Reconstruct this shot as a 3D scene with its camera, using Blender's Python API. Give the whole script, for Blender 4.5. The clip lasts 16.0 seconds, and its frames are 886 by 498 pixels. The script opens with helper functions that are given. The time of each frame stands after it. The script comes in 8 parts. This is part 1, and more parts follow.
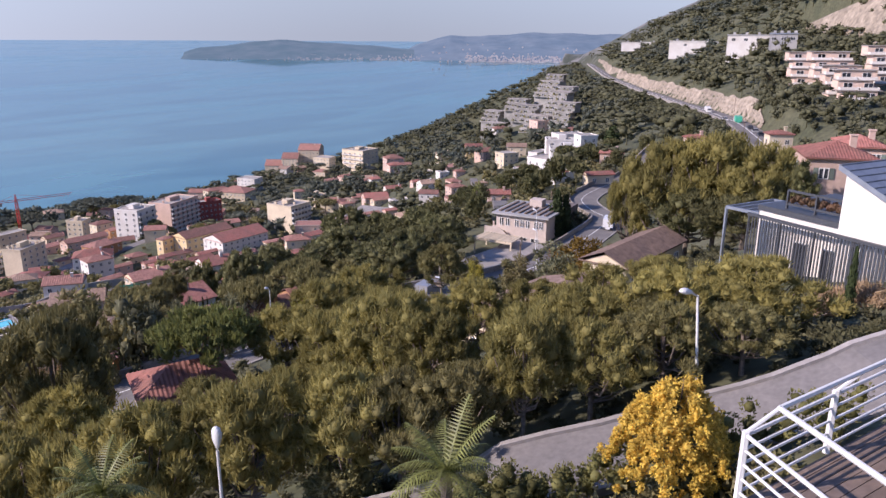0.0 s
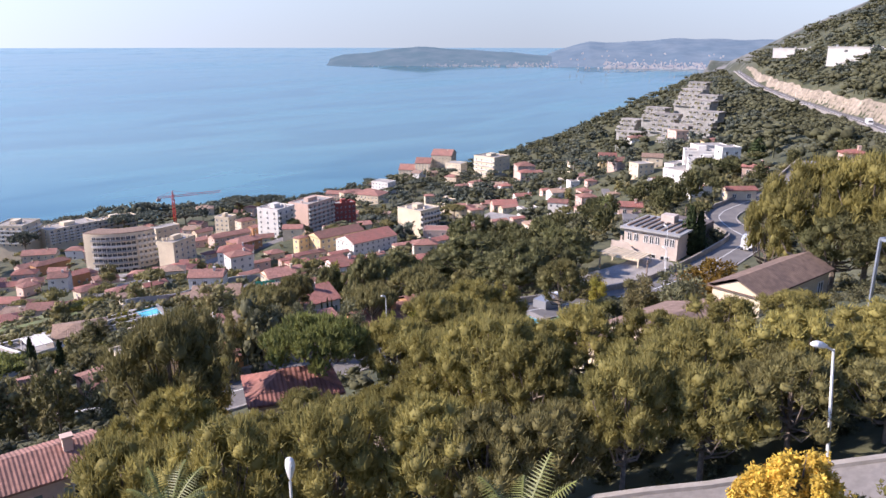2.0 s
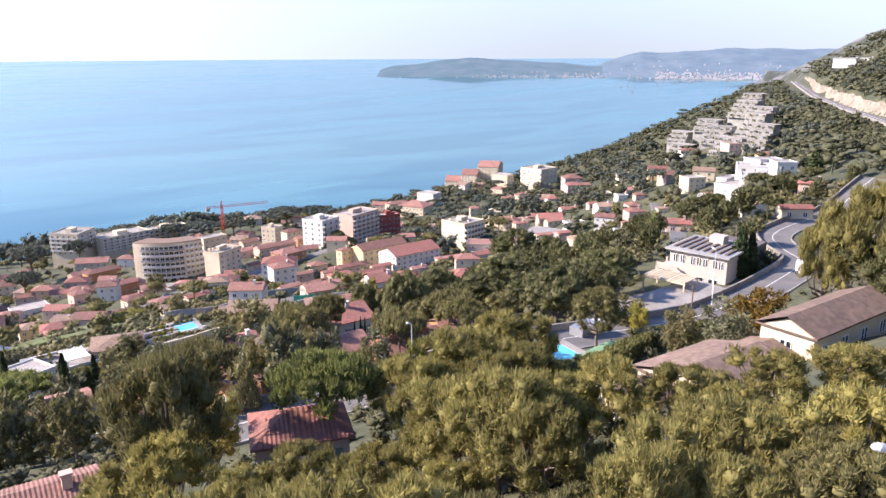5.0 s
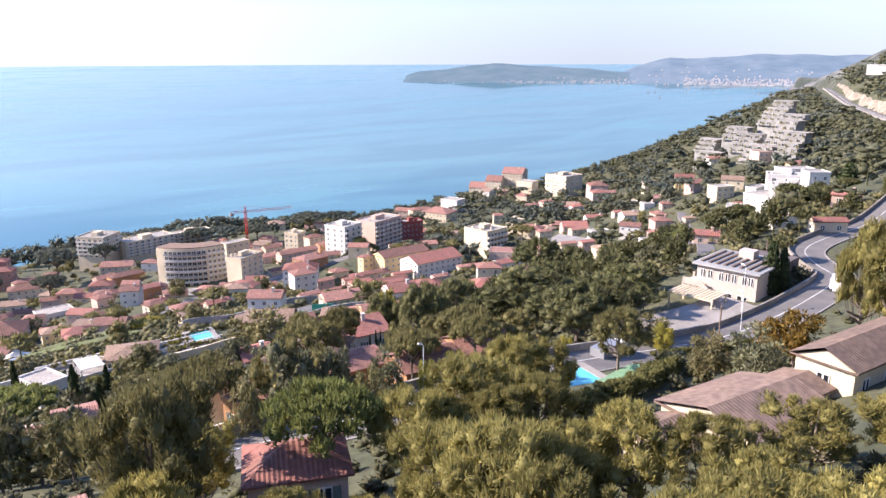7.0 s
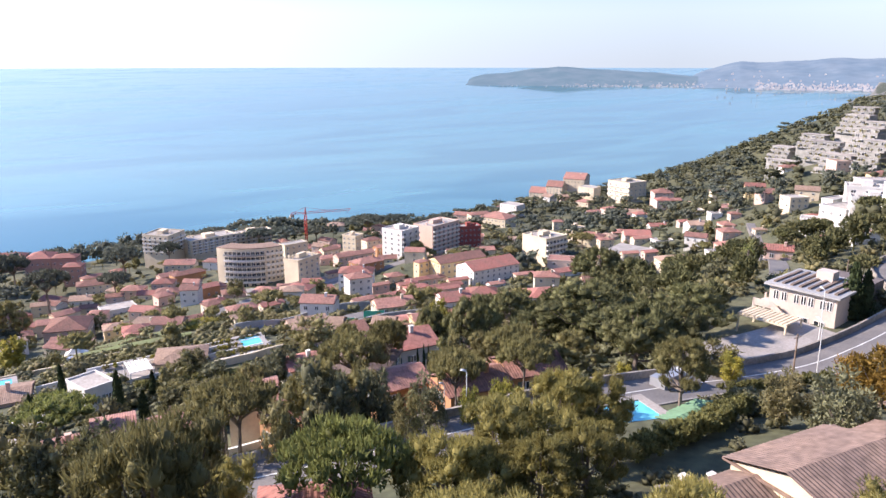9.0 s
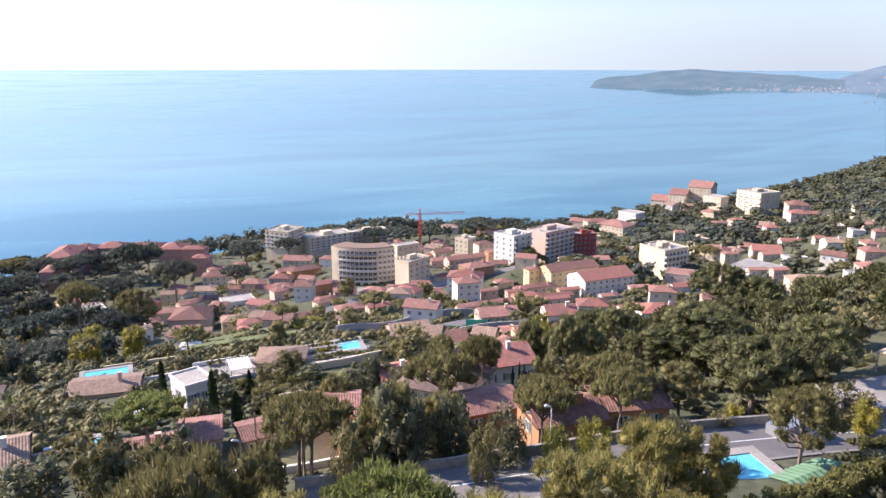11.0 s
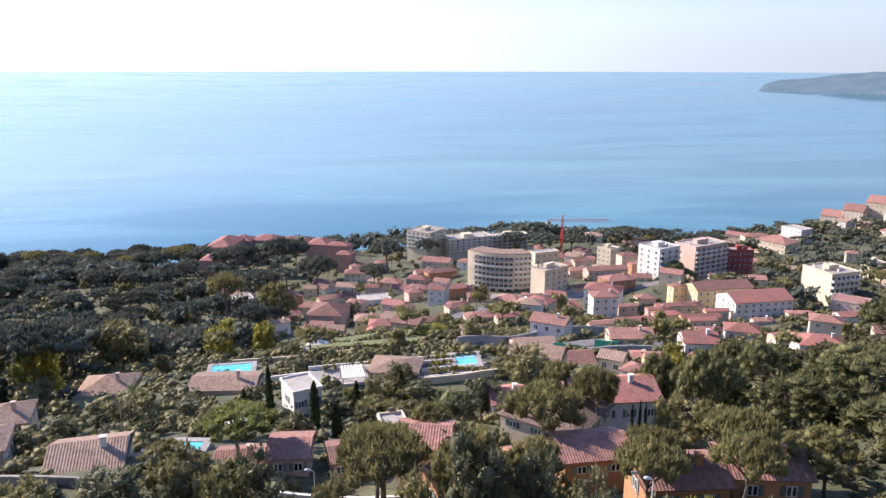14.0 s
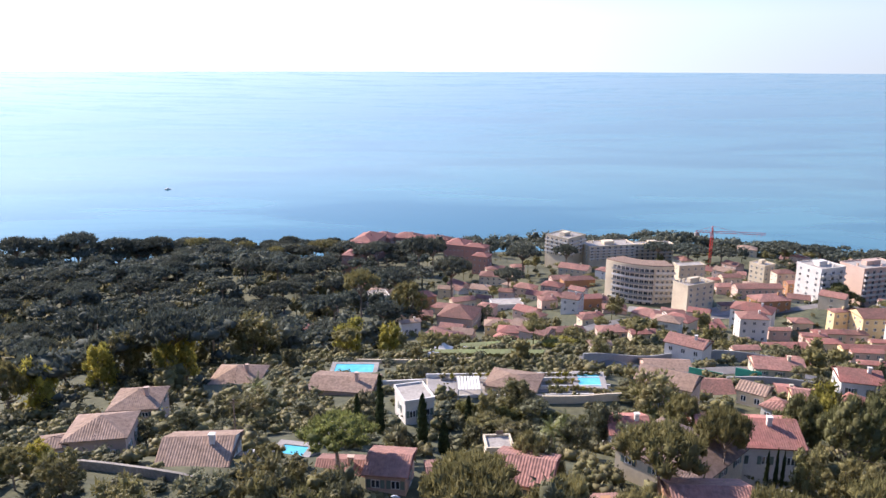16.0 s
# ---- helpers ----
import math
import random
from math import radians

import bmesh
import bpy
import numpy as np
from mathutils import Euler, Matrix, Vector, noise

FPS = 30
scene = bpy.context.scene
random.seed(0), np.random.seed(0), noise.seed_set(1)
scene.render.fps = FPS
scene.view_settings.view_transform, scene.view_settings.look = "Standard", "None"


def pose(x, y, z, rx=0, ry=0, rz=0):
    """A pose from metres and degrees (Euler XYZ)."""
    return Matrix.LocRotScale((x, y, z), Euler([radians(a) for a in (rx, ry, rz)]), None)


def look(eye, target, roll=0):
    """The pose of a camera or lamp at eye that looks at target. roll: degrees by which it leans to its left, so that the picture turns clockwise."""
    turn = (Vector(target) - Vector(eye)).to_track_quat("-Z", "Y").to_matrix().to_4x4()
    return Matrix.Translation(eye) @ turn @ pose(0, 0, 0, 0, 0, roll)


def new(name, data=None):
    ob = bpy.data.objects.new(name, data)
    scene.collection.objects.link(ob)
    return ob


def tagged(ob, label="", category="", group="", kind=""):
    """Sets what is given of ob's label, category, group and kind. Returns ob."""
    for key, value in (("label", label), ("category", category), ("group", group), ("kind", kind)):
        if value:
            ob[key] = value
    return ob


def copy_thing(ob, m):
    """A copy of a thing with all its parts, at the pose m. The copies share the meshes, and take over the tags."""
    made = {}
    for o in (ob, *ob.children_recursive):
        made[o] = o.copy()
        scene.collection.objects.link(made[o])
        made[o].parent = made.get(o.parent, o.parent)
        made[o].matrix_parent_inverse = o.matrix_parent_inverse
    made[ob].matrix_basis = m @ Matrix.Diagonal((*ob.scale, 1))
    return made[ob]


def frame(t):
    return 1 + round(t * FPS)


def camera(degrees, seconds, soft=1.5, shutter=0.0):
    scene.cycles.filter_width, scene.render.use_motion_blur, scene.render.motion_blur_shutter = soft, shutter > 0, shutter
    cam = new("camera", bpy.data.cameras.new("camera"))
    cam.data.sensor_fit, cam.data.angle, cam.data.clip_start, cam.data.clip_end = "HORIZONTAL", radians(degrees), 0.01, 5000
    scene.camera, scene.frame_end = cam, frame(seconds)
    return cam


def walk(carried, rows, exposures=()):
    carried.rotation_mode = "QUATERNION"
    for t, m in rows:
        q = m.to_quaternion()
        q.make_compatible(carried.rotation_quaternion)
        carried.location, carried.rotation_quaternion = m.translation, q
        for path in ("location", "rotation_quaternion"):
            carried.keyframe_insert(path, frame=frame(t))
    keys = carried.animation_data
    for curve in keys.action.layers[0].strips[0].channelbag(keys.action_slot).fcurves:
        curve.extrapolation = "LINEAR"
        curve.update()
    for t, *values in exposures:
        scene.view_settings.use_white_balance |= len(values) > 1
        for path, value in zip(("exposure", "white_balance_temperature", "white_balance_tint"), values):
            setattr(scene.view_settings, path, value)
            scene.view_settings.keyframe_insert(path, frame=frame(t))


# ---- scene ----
cam = camera(62.28, 16.0)


def aim(x, y, z, head, down, roll):
    h, d = radians(head), radians(down)
    return look((x, y, z), (x + math.sin(h) * math.cos(d), y + math.cos(h) * math.cos(d), z - math.sin(d)), roll)


# ---- camera and its flight ----
PATH = [
    (0.0, aim(0.00, 0.00, 185.00, 51.60, 16.20, 0.35)),
    (0.5, aim(0.52, -0.06, 185.13, 48.47, 16.14, 0.09)),
    (1.0, aim(1.08, -0.03, 185.26, 45.80, 16.03, -0.02)),
    (1.5, aim(1.63, 0.15, 185.29, 43.38, 15.89, -0.03)),
    (2.0, aim(2.27, 0.37, 185.38, 41.17, 15.76, 0.06)),
    (2.5, aim(2.90, 0.62, 185.44, 39.89, 15.63, -0.04)),
    (3.0, aim(3.68, 0.92, 185.50, 39.12, 15.48, -0.13)),
    (3.5, aim(4.39, 1.30, 185.67, 38.63, 15.37, -0.20)),
    (4.0, aim(5.12, 1.60, 185.79, 38.16, 15.22, -0.22)),
    (6.5, aim(9.26, 4.11, 186.21, 35.98, 14.65, -0.20)),
    (7.0, aim(10.06, 4.85, 186.29, 35.36, 14.55, -0.15)),
    (7.5, aim(10.98, 5.69, 186.38, 34.55, 14.49, -0.09)),
    (8.0, aim(12.03, 6.65, 186.48, 33.43, 14.44, -0.07)),
    (8.5, aim(13.18, 7.71, 186.50, 32.17, 14.39, -0.05)),
    (9.0, aim(14.41, 8.92, 186.47, 30.56, 14.32, 0.01)),
    (11.5, aim(21.14, 13.98, 186.87, 19.05, 14.15, 0.04)),
    (12.0, aim(22.47, 15.28, 186.92, 17.36, 14.13, 0.01)),
    (12.5, aim(23.64, 16.49, 186.97, 15.86, 14.14, -0.03)),
    (13.0, aim(24.81, 17.48, 187.11, 13.85, 14.12, 0.01)),
    (13.5, aim(25.98, 18.51, 187.17, 11.72, 14.11, 0.08)),
    (14.0, aim(27.18, 19.71, 187.13, 9.39, 14.05, 0.08)),
    (14.5, aim(28.30, 20.92, 187.16, 7.05, 14.03, 0.06)),
    (15.0, aim(29.37, 22.14, 187.29, 4.15, 14.00, 0.05)),
    (15.5, aim(30.29, 23.37, 187.55, 1.21, 14.02, 0.13)),
    (16.0, aim(31.33, 24.69, 187.91, -2.04, 14.05, 0.19)),
]
walk(cam, PATH, exposures=[(0.0, 0.38, 6480, 27), (0.5, 0.58, 6520, 24), (1.5, 0.74, 6560, 23), (3.5, 1.08, 6700, 20), (7.0, 1.18, 6800, 20), (9.0, 1.14, 6800, 20), (12.5, 1.03, 6750, 19), (16.0, 0.93, 6750, 19)])

# ---- sky and sun ----
SUN_HEAD, SUN_UP = -54.0, 32.0
world = bpy.data.worlds.new("sky")
scene.world = world
world.use_nodes = True
wn = world.node_tree
sky = wn.nodes.new("ShaderNodeTexSky")
sky.sky_type = "NISHITA"
sky.sun_disc = False
sky.sun_elevation, sky.sun_rotation = radians(SUN_UP), radians(SUN_HEAD)
sky.altitude, sky.air_density, sky.dust_density, sky.ozone_density = 100, 1.0, 0.3, 4.0
haze = wn.nodes.new("ShaderNodeMix")
haze.data_type, haze.blend_type = "RGBA", "MULTIPLY"
haze.inputs["Factor"].default_value = 1.0
haze.inputs["B"].default_value = (0.86, 0.95, 1.11, 1)
wn.links.new(sky.outputs[0], haze.inputs["A"])
# sea air near the horizon takes the yellow out of the low sky
way = wn.nodes.new("ShaderNodeTexCoord")
sep = wn.nodes.new("ShaderNodeSeparateXYZ")
wn.links.new(way.outputs["Generated"], sep.inputs[0])
# the sky keeps its brightness down to the sea's edge
rise = wn.nodes.new("ShaderNodeMath")
rise.operation = "MAXIMUM"
rise.inputs[1].default_value = 0.06
wn.links.new(sep.outputs["Z"], rise.inputs[0])
aim_up = wn.nodes.new("ShaderNodeCombineXYZ")
wn.links.new(sep.outputs["X"], aim_up.inputs["X"])
wn.links.new(sep.outputs["Y"], aim_up.inputs["Y"])
wn.links.new(rise.outputs[0], aim_up.inputs["Z"])
wn.links.new(aim_up.outputs[0], sky.inputs["Vector"])
low = wn.nodes.new("ShaderNodeMapRange")
low.inputs["From Min"].default_value, low.inputs["From Max"].default_value = 0.0, 0.30
low.inputs["To Min"].default_value, low.inputs["To Max"].default_value = 1.0, 0.0
wn.links.new(sep.outputs["Z"], low.inputs["Value"])
grey = wn.nodes.new("ShaderNodeRGBToBW")
wn.links.new(haze.outputs["Result"], grey.inputs[0])
pale = wn.nodes.new("ShaderNodeVectorMath")
pale.operation = "SCALE"
pale.inputs[0].default_value = (0.715, 0.86, 1.0)
# the sea air is brightest below the sun and dims away from it
near_sun = wn.nodes.new("ShaderNodeVectorMath")
near_sun.operation = "DOT_PRODUCT"
near_sun.inputs[1].default_value = (math.sin(radians(SUN_HEAD)), math.cos(radians(SUN_HEAD)), 0)
wn.links.new(way.outputs["Generated"], near_sun.inputs[0])
spread = wn.nodes.new("ShaderNodeMapRange")
spread.inputs["From Min"].default_value, spread.inputs["From Max"].default_value = -0.2, 0.9
spread.inputs["To Min"].default_value, spread.inputs["To Max"].default_value = 0.67, 1.10
wn.links.new(near_sun.outputs["Value"], spread.inputs["Value"])
bright = wn.nodes.new("ShaderNodeMath")
bright.operation = "MULTIPLY"
wn.links.new(grey.outputs[0], bright.inputs[0])
wn.links.new(spread.outputs[0], bright.inputs[1])
wn.links.new(bright.outputs[0], pale.inputs["Scale"])
air = wn.nodes.new("ShaderNodeMix")
air.data_type = "RGBA"
wn.links.new(low.outputs[0], air.inputs["Factor"])
wn.links.new(haze.outputs["Result"], air.inputs["A"])
wn.links.new(pale.outputs[0], air.inputs["B"])
wn.links.new(air.outputs["Result"], wn.nodes["Background"].inputs[0])
wn.nodes["Background"].inputs[1].default_value = 0.135
sun = new("sun", bpy.data.lights.new("sun", "SUN"))
sun.data.energy, sun.data.angle, sun.data.color = 4.6, radians(0.6), (1.0, 0.93, 0.83)
sh, su = radians(SUN_HEAD), radians(SUN_UP)
sun.matrix_world = look((0, 0, 400), Vector((0, 0, 400)) - Vector((math.sin(sh) * math.cos(su), math.cos(sh) * math.cos(su), math.sin(su))))

# ---- materials ----
MATS = {}


def material(name, colour, rough=0.8, vary=0.18, grain=3.0, stain=0.25, bump=0.0, metal=0.0, each=0.0, island=0.0, second=None, leafy=0.0, spec=0.5):
    """A node material: colour varied by fine grain, broad stains, per thing (each) and per loose piece (island)."""
    if name in MATS:
        return MATS[name]
    m = bpy.data.materials.new(name)
    m.use_nodes = True
    nt = m.node_tree
    bsdf = nt.nodes["Principled BSDF"]
    bsdf.inputs["Roughness"].default_value, bsdf.inputs["Metallic"].default_value = rough, metal
    bsdf.inputs["Specular IOR Level"].default_value = spec
    geo = nt.nodes.new("ShaderNodeNewGeometry")
    fine, broad = nt.nodes.new("ShaderNodeTexNoise"), nt.nodes.new("ShaderNodeTexNoise")
    fine.inputs["Scale"].default_value, broad.inputs["Scale"].default_value = grain, stain
    fine.inputs["Detail"].default_value = broad.inputs["Detail"].default_value = 5
    nt.links.new(geo.outputs["Position"], fine.inputs["Vector"])
    nt.links.new(geo.outputs["Position"], broad.inputs["Vector"])
    mix = nt.nodes.new("ShaderNodeMix")
    mix.data_type = "RGBA"
    c = Vector(colour)
    other = Vector(second) if second else c * (1 - vary)
    mix.inputs["A"].default_value, mix.inputs["B"].default_value = (*c, 1), (*other, 1)
    ramp = nt.nodes.new("ShaderNodeMapRange")
    ramp.inputs["From Min"].default_value, ramp.inputs["From Max"].default_value = 0.38, 0.62
    nt.links.new(broad.outputs["Fac"], ramp.inputs["Value"])
    nt.links.new(ramp.outputs[0], mix.inputs["Factor"])
    value = nt.nodes.new("ShaderNodeMapRange")
    value.inputs["From Min"].default_value, value.inputs["From Max"].default_value = 0.3, 0.7
    value.inputs["To Min"].default_value, value.inputs["To Max"].default_value = 1 - vary, 1 + vary
    nt.links.new(fine.outputs["Fac"], value.inputs["Value"])
    last = value.outputs[0]
    for amount, source in ((each, "each"), (island, "island")):
        if amount:
            src = nt.nodes.new("ShaderNodeObjectInfo").outputs["Random"] if source == "each" else geo.outputs["Random Per Island"]
            r = nt.nodes.new("ShaderNodeMapRange")
            r.inputs["To Min"].default_value, r.inputs["To Max"].default_value = 1 - amount, 1 + amount
            nt.links.new(src, r.inputs["Value"])
            mul = nt.nodes.new("ShaderNodeMath")
            mul.operation = "MULTIPLY"
            nt.links.new(last, mul.inputs[0])
            nt.links.new(r.outputs[0], mul.inputs[1])
            last = mul.outputs[0]
    scaled = nt.nodes.new("ShaderNodeVectorMath")
    scaled.operation = "SCALE"
    nt.links.new(mix.outputs["Result"], scaled.inputs[0])
    nt.links.new(last, scaled.inputs["Scale"])
    nt.links.new(scaled.outputs[0], bsdf.inputs["Base Color"])
    if bump:
        b = nt.nodes.new("ShaderNodeBump")
        b.inputs["Strength"].default_value, b.inputs["Distance"].default_value = 0.6, bump
        nt.links.new(fine.outputs["Fac"], b.inputs["Height"])
        nt.links.new(b.outputs[0], bsdf.inputs["Normal"])
    if leafy:
        tr = nt.nodes.new("ShaderNodeBsdfTranslucent")
        both = nt.nodes.new("ShaderNodeMixShader")
        both.inputs[0].default_value = leafy
        nt.links.new(scaled.outputs[0], tr.inputs["Color"])
        nt.links.new(bsdf.outputs[0], both.inputs[1])
        nt.links.new(tr.outputs[0], both.inputs[2])
        nt.links.new(both.outputs[0], nt.nodes["Material Output"].inputs[0])
    MATS[name] = m
    return m


PINE = material("pine_needles", (0.325, 0.28, 0.092), 0.75, 0.2, 0.9, 0.12, each=0.18, island=0.22, second=(0.25, 0.22, 0.078), leafy=0.42, spec=0.2)
PINE_DARK = material("dark_pine_needles", (0.19, 0.172, 0.07), 0.75, 0.22, 0.9, 0.05, each=0.2, island=0.25, second=(0.215, 0.188, 0.08), leafy=0.34, spec=0.2)
STONE_PINE = material("stone_pine_needles", (0.19, 0.205, 0.065), 0.7, 0.25, 1.2, 0.2, each=0.15, island=0.35, leafy=0.45, spec=0.25)
CYPRESS = material("cypress_leaves", (0.045, 0.062, 0.024), 0.8, 0.2, 1.5, 0.3, each=0.2, island=0.3, leafy=0.15, spec=0.2)
OLIVE = material("olive_leaves", (0.17, 0.17, 0.095), 0.7, 0.2, 1.5, 0.3, each=0.2, island=0.35, leafy=0.25, spec=0.25)
BROAD = material("broad_leaves", (0.175, 0.165, 0.068), 0.65, 0.25, 1.5, 0.2, each=0.35, island=0.35, second=(0.21, 0.18, 0.085), leafy=0.32, spec=0.3)
YELLOW = material("yellowing_leaves", (0.36, 0.31, 0.065), 0.7, 0.25, 1.5, 0.2, each=0.25, island=0.3, second=(0.25, 0.235, 0.06), leafy=0.45, spec=0.2)
ORANGE = material("autumn_leaves", (0.26, 0.15, 0.03), 0.7, 0.25, 1.5, 0.2, each=0.2, island=0.35, second=(0.2, 0.13, 0.03), leafy=0.35, spec=0.2)
MIMOSA = material("mimosa_blossom", (0.74, 0.52, 0.10), 0.9, 0.2, 2.0, 0.8, island=0.35, second=(0.60, 0.42, 0.09), leafy=0.35, spec=0.1)
PALM = material("palm_leaflets", (0.20, 0.215, 0.06), 0.5, 0.2, 2.0, 0.5, each=0.2, island=0.3, leafy=0.25, spec=0.4)
# shade and haze over the pine woods are put into this darker, bluer colour
SHADEWOOD = material("hazy_shade_pine_needles", (0.082, 0.096, 0.076), 0.8, 0.25, 0.5, 0.03, each=0.35, island=0.3, second=(0.105, 0.11, 0.08), leafy=0.25, spec=0.15)
SCRUB = material("grey_scrub_leaves", (0.125, 0.125, 0.074), 0.8, 0.25, 0.6, 0.03, island=0.4, second=(0.10, 0.10, 0.055), leafy=0.25, spec=0.15)
# the shade under the pines is put into this darker leaf colour
UNDERWOOD = material("shade_darkened_leaves", (0.098, 0.096, 0.048), 0.75, 0.25, 1.2, 0.2, island=0.3, second=(0.12, 0.114, 0.064), leafy=0.25, spec=0.2)
GROVE = material("grove_pine_needles", (0.135, 0.137, 0.058), 0.75, 0.22, 0.9, 0.08, each=0.2, island=0.28, second=(0.155, 0.148, 0.066), leafy=0.3, spec=0.2)
BARK = material("bark", (0.24, 0.19, 0.155), 0.9, 0.35, 6.0, 0.8, bump=0.03, each=0.2)
HEDGE = material("hedge_leaves", (0.20, 0.19, 0.07), 0.7, 0.25, 2.5, 0.4, each=0.2, island=0.4, second=(0.15, 0.145, 0.055), leafy=0.4, spec=0.2)
EARTH = material("dry_hillside", (0.10, 0.098, 0.052), 0.95, 0.35, 0.7, 0.05, second=(0.062, 0.068, 0.035), bump=0.15)
ROCK = material("pale_rock", (0.35, 0.29, 0.225), 0.95, 0.35, 0.35, 0.06, second=(0.23, 0.19, 0.145), bump=0.8)
ASPHALT = material("asphalt", (0.15, 0.14, 0.135), 0.9, 0.15, 4.0, 0.3, second=(0.19, 0.175, 0.165), bump=0.006)
PAVING = material("concrete_paving", (0.34, 0.31, 0.29), 0.9, 0.15, 3.0, 0.3, second=(0.26, 0.24, 0.22), bump=0.005)
PAINT = material("road_paint", (0.75, 0.75, 0.72), 0.7, 0.15, 5.0, 0.8)
TILE = material("terracotta_tiles", (0.315, 0.152, 0.118), 0.88, 0.3, 1.6, 0.3, second=(0.25, 0.13, 0.102), each=0.28, island=0.16, bump=0.03)
TILE_RED = material("red_tiles", (0.32, 0.125, 0.098), 0.85, 0.25, 1.6, 0.3, second=(0.26, 0.12, 0.095), each=0.28, island=0.14, bump=0.03)
TILE_PALE = material("pale_clay_tiles", (0.32, 0.215, 0.16), 0.9, 0.3, 1.6, 0.3, second=(0.29, 0.19, 0.135), each=0.18, island=0.18, bump=0.03)
TILE_BROWN = material("brown_clay_tiles", (0.20, 0.135, 0.105), 0.9, 0.3, 1.6, 0.3, second=(0.16, 0.11, 0.09), each=0.15, island=0.18, bump=0.03)
GRAVEL = material("gravel_roof", (0.4, 0.36, 0.32), 0.95, 0.2, 3.0, 0.4, second=(0.3, 0.27, 0.24), each=0.15)
WHITE = material("white_render", (0.72, 0.69, 0.65), 0.85, 0.06, 2.0, 0.15, second=(0.64, 0.60, 0.55), each=0.05)
CREAM = material("cream_render", (0.66, 0.56, 0.41), 0.88, 0.08, 2.0, 0.15, second=(0.58, 0.48, 0.35), each=0.1)
PINK = material("pink_render", (0.62, 0.44, 0.36), 0.88, 0.08, 2.0, 0.15, second=(0.55, 0.40, 0.33), each=0.1)
OCHRE = material("ochre_render", (0.46, 0.235, 0.115), 0.88, 0.12, 2.0, 0.15, second=(0.40, 0.21, 0.11), each=0.1)
VILLAWALL = material("pale_pink_render", (0.56, 0.47, 0.41), 0.86, 0.07, 2.0, 0.15, second=(0.48, 0.40, 0.35))
YELLOWWALL = material("yellow_render", (0.72, 0.56, 0.31), 0.88, 0.08, 2.0, 0.15, second=(0.65, 0.5, 0.29), each=0.08)
RESORT = material("faded_red_render", (0.40, 0.235, 0.185), 0.88, 0.1, 2.0, 0.2, second=(0.38, 0.21, 0.175))
REDWALL = material("dark_red_render", (0.34, 0.075, 0.06), 0.85, 0.1, 2.0, 0.2, second=(0.28, 0.07, 0.06))
TURQUOISE = material("turquoise_roof_sheet", (0.10, 0.52, 0.47), 0.6, 0.1, 1.0, 0.3, second=(0.14, 0.56, 0.50))
GREYWALL = material("grey_render", (0.38, 0.37, 0.36), 0.85, 0.1, 2.0, 0.2, second=(0.3, 0.3, 0.3), each=0.1)
STONEWALL = material("garden_stone", (0.33, 0.29, 0.25), 0.92, 0.25, 2.5, 0.2, second=(0.24, 0.21, 0.18), bump=0.05, each=0.12)
GLASS = material("window_glass", (0.03, 0.035, 0.045), 0.12, 0.1, 1.0, 0.3, each=0.6)
FRAME = material("white_frames", (0.75, 0.74, 0.72), 0.6, 0.05, 3.0, 0.5)
SHUTTER = material("painted_shutters", (0.16, 0.2, 0.17), 0.7, 0.12, 4.0, 0.5, each=0.35)
STEEL = material("white_painted_steel", (0.72, 0.72, 0.71), 0.4, 0.06, 4.0, 0.6)
DARKSTEEL = material("anthracite_steel", (0.06, 0.065, 0.075), 0.45, 0.12, 4.0, 0.6)
ZINC = material("zinc_sheet", (0.30, 0.33, 0.38), 0.42, 0.12, 1.5, 0.3, metal=0.5)
WOOD = material("weathered_boards", (0.2, 0.14, 0.10), 0.8, 0.25, 5.0, 0.5, second=(0.16, 0.12, 0.10), each=0.15)
CRANE = material("red_crane_paint", (0.5, 0.05, 0.04), 0.5, 0.1, 2.0, 0.4)
GREENROOF = material("green_felt_roof", (0.14, 0.26, 0.15), 0.8, 0.12, 2.0, 0.4)
POOL = material("pool_water", (0.09, 0.50, 0.62), 0.06, 0.1, 1.2, 0.4, second=(0.14, 0.58, 0.68))
LAWN = material("lawn", (0.14, 0.17, 0.06), 0.9, 0.25, 2.0, 0.15, second=(0.11, 0.12, 0.05), bump=0.03)

# ---- ground, sea, far coast ----
# the corniche road: its places and heights
CORNICHE = np.array([(190, 43, 153), (230, 61, 154.4), (271.7, 80.8, 154.9), (325.8, 108.8, 152.9), (418.8, 160.6, 148.7), (547.6, 242.2, 145.9), (682.4, 332.3, 146.2), (851.6, 442, 152.0), (1000, 556, 147)], float)
SP = [-400, -200, -60, -20, 0, 20, 45, 65, 80, 95, 130, 160, 200, 230, 290, 356, 412, 500, 560, 620, 660, 685, 705, 760, 1200]
ZP = [330, 262, 196, 180, 172, 164, 153.5, 147, 142.5, 135, 122, 118.5, 108, 101, 79, 65, 58, 49, 43, 34, 24, 6, -4, -14, -30]


def step(a, b, v):
    u = np.clip((np.asarray(v, float) - a) / (b - a), 0, 1)
    return u * u * (3 - 2 * u)


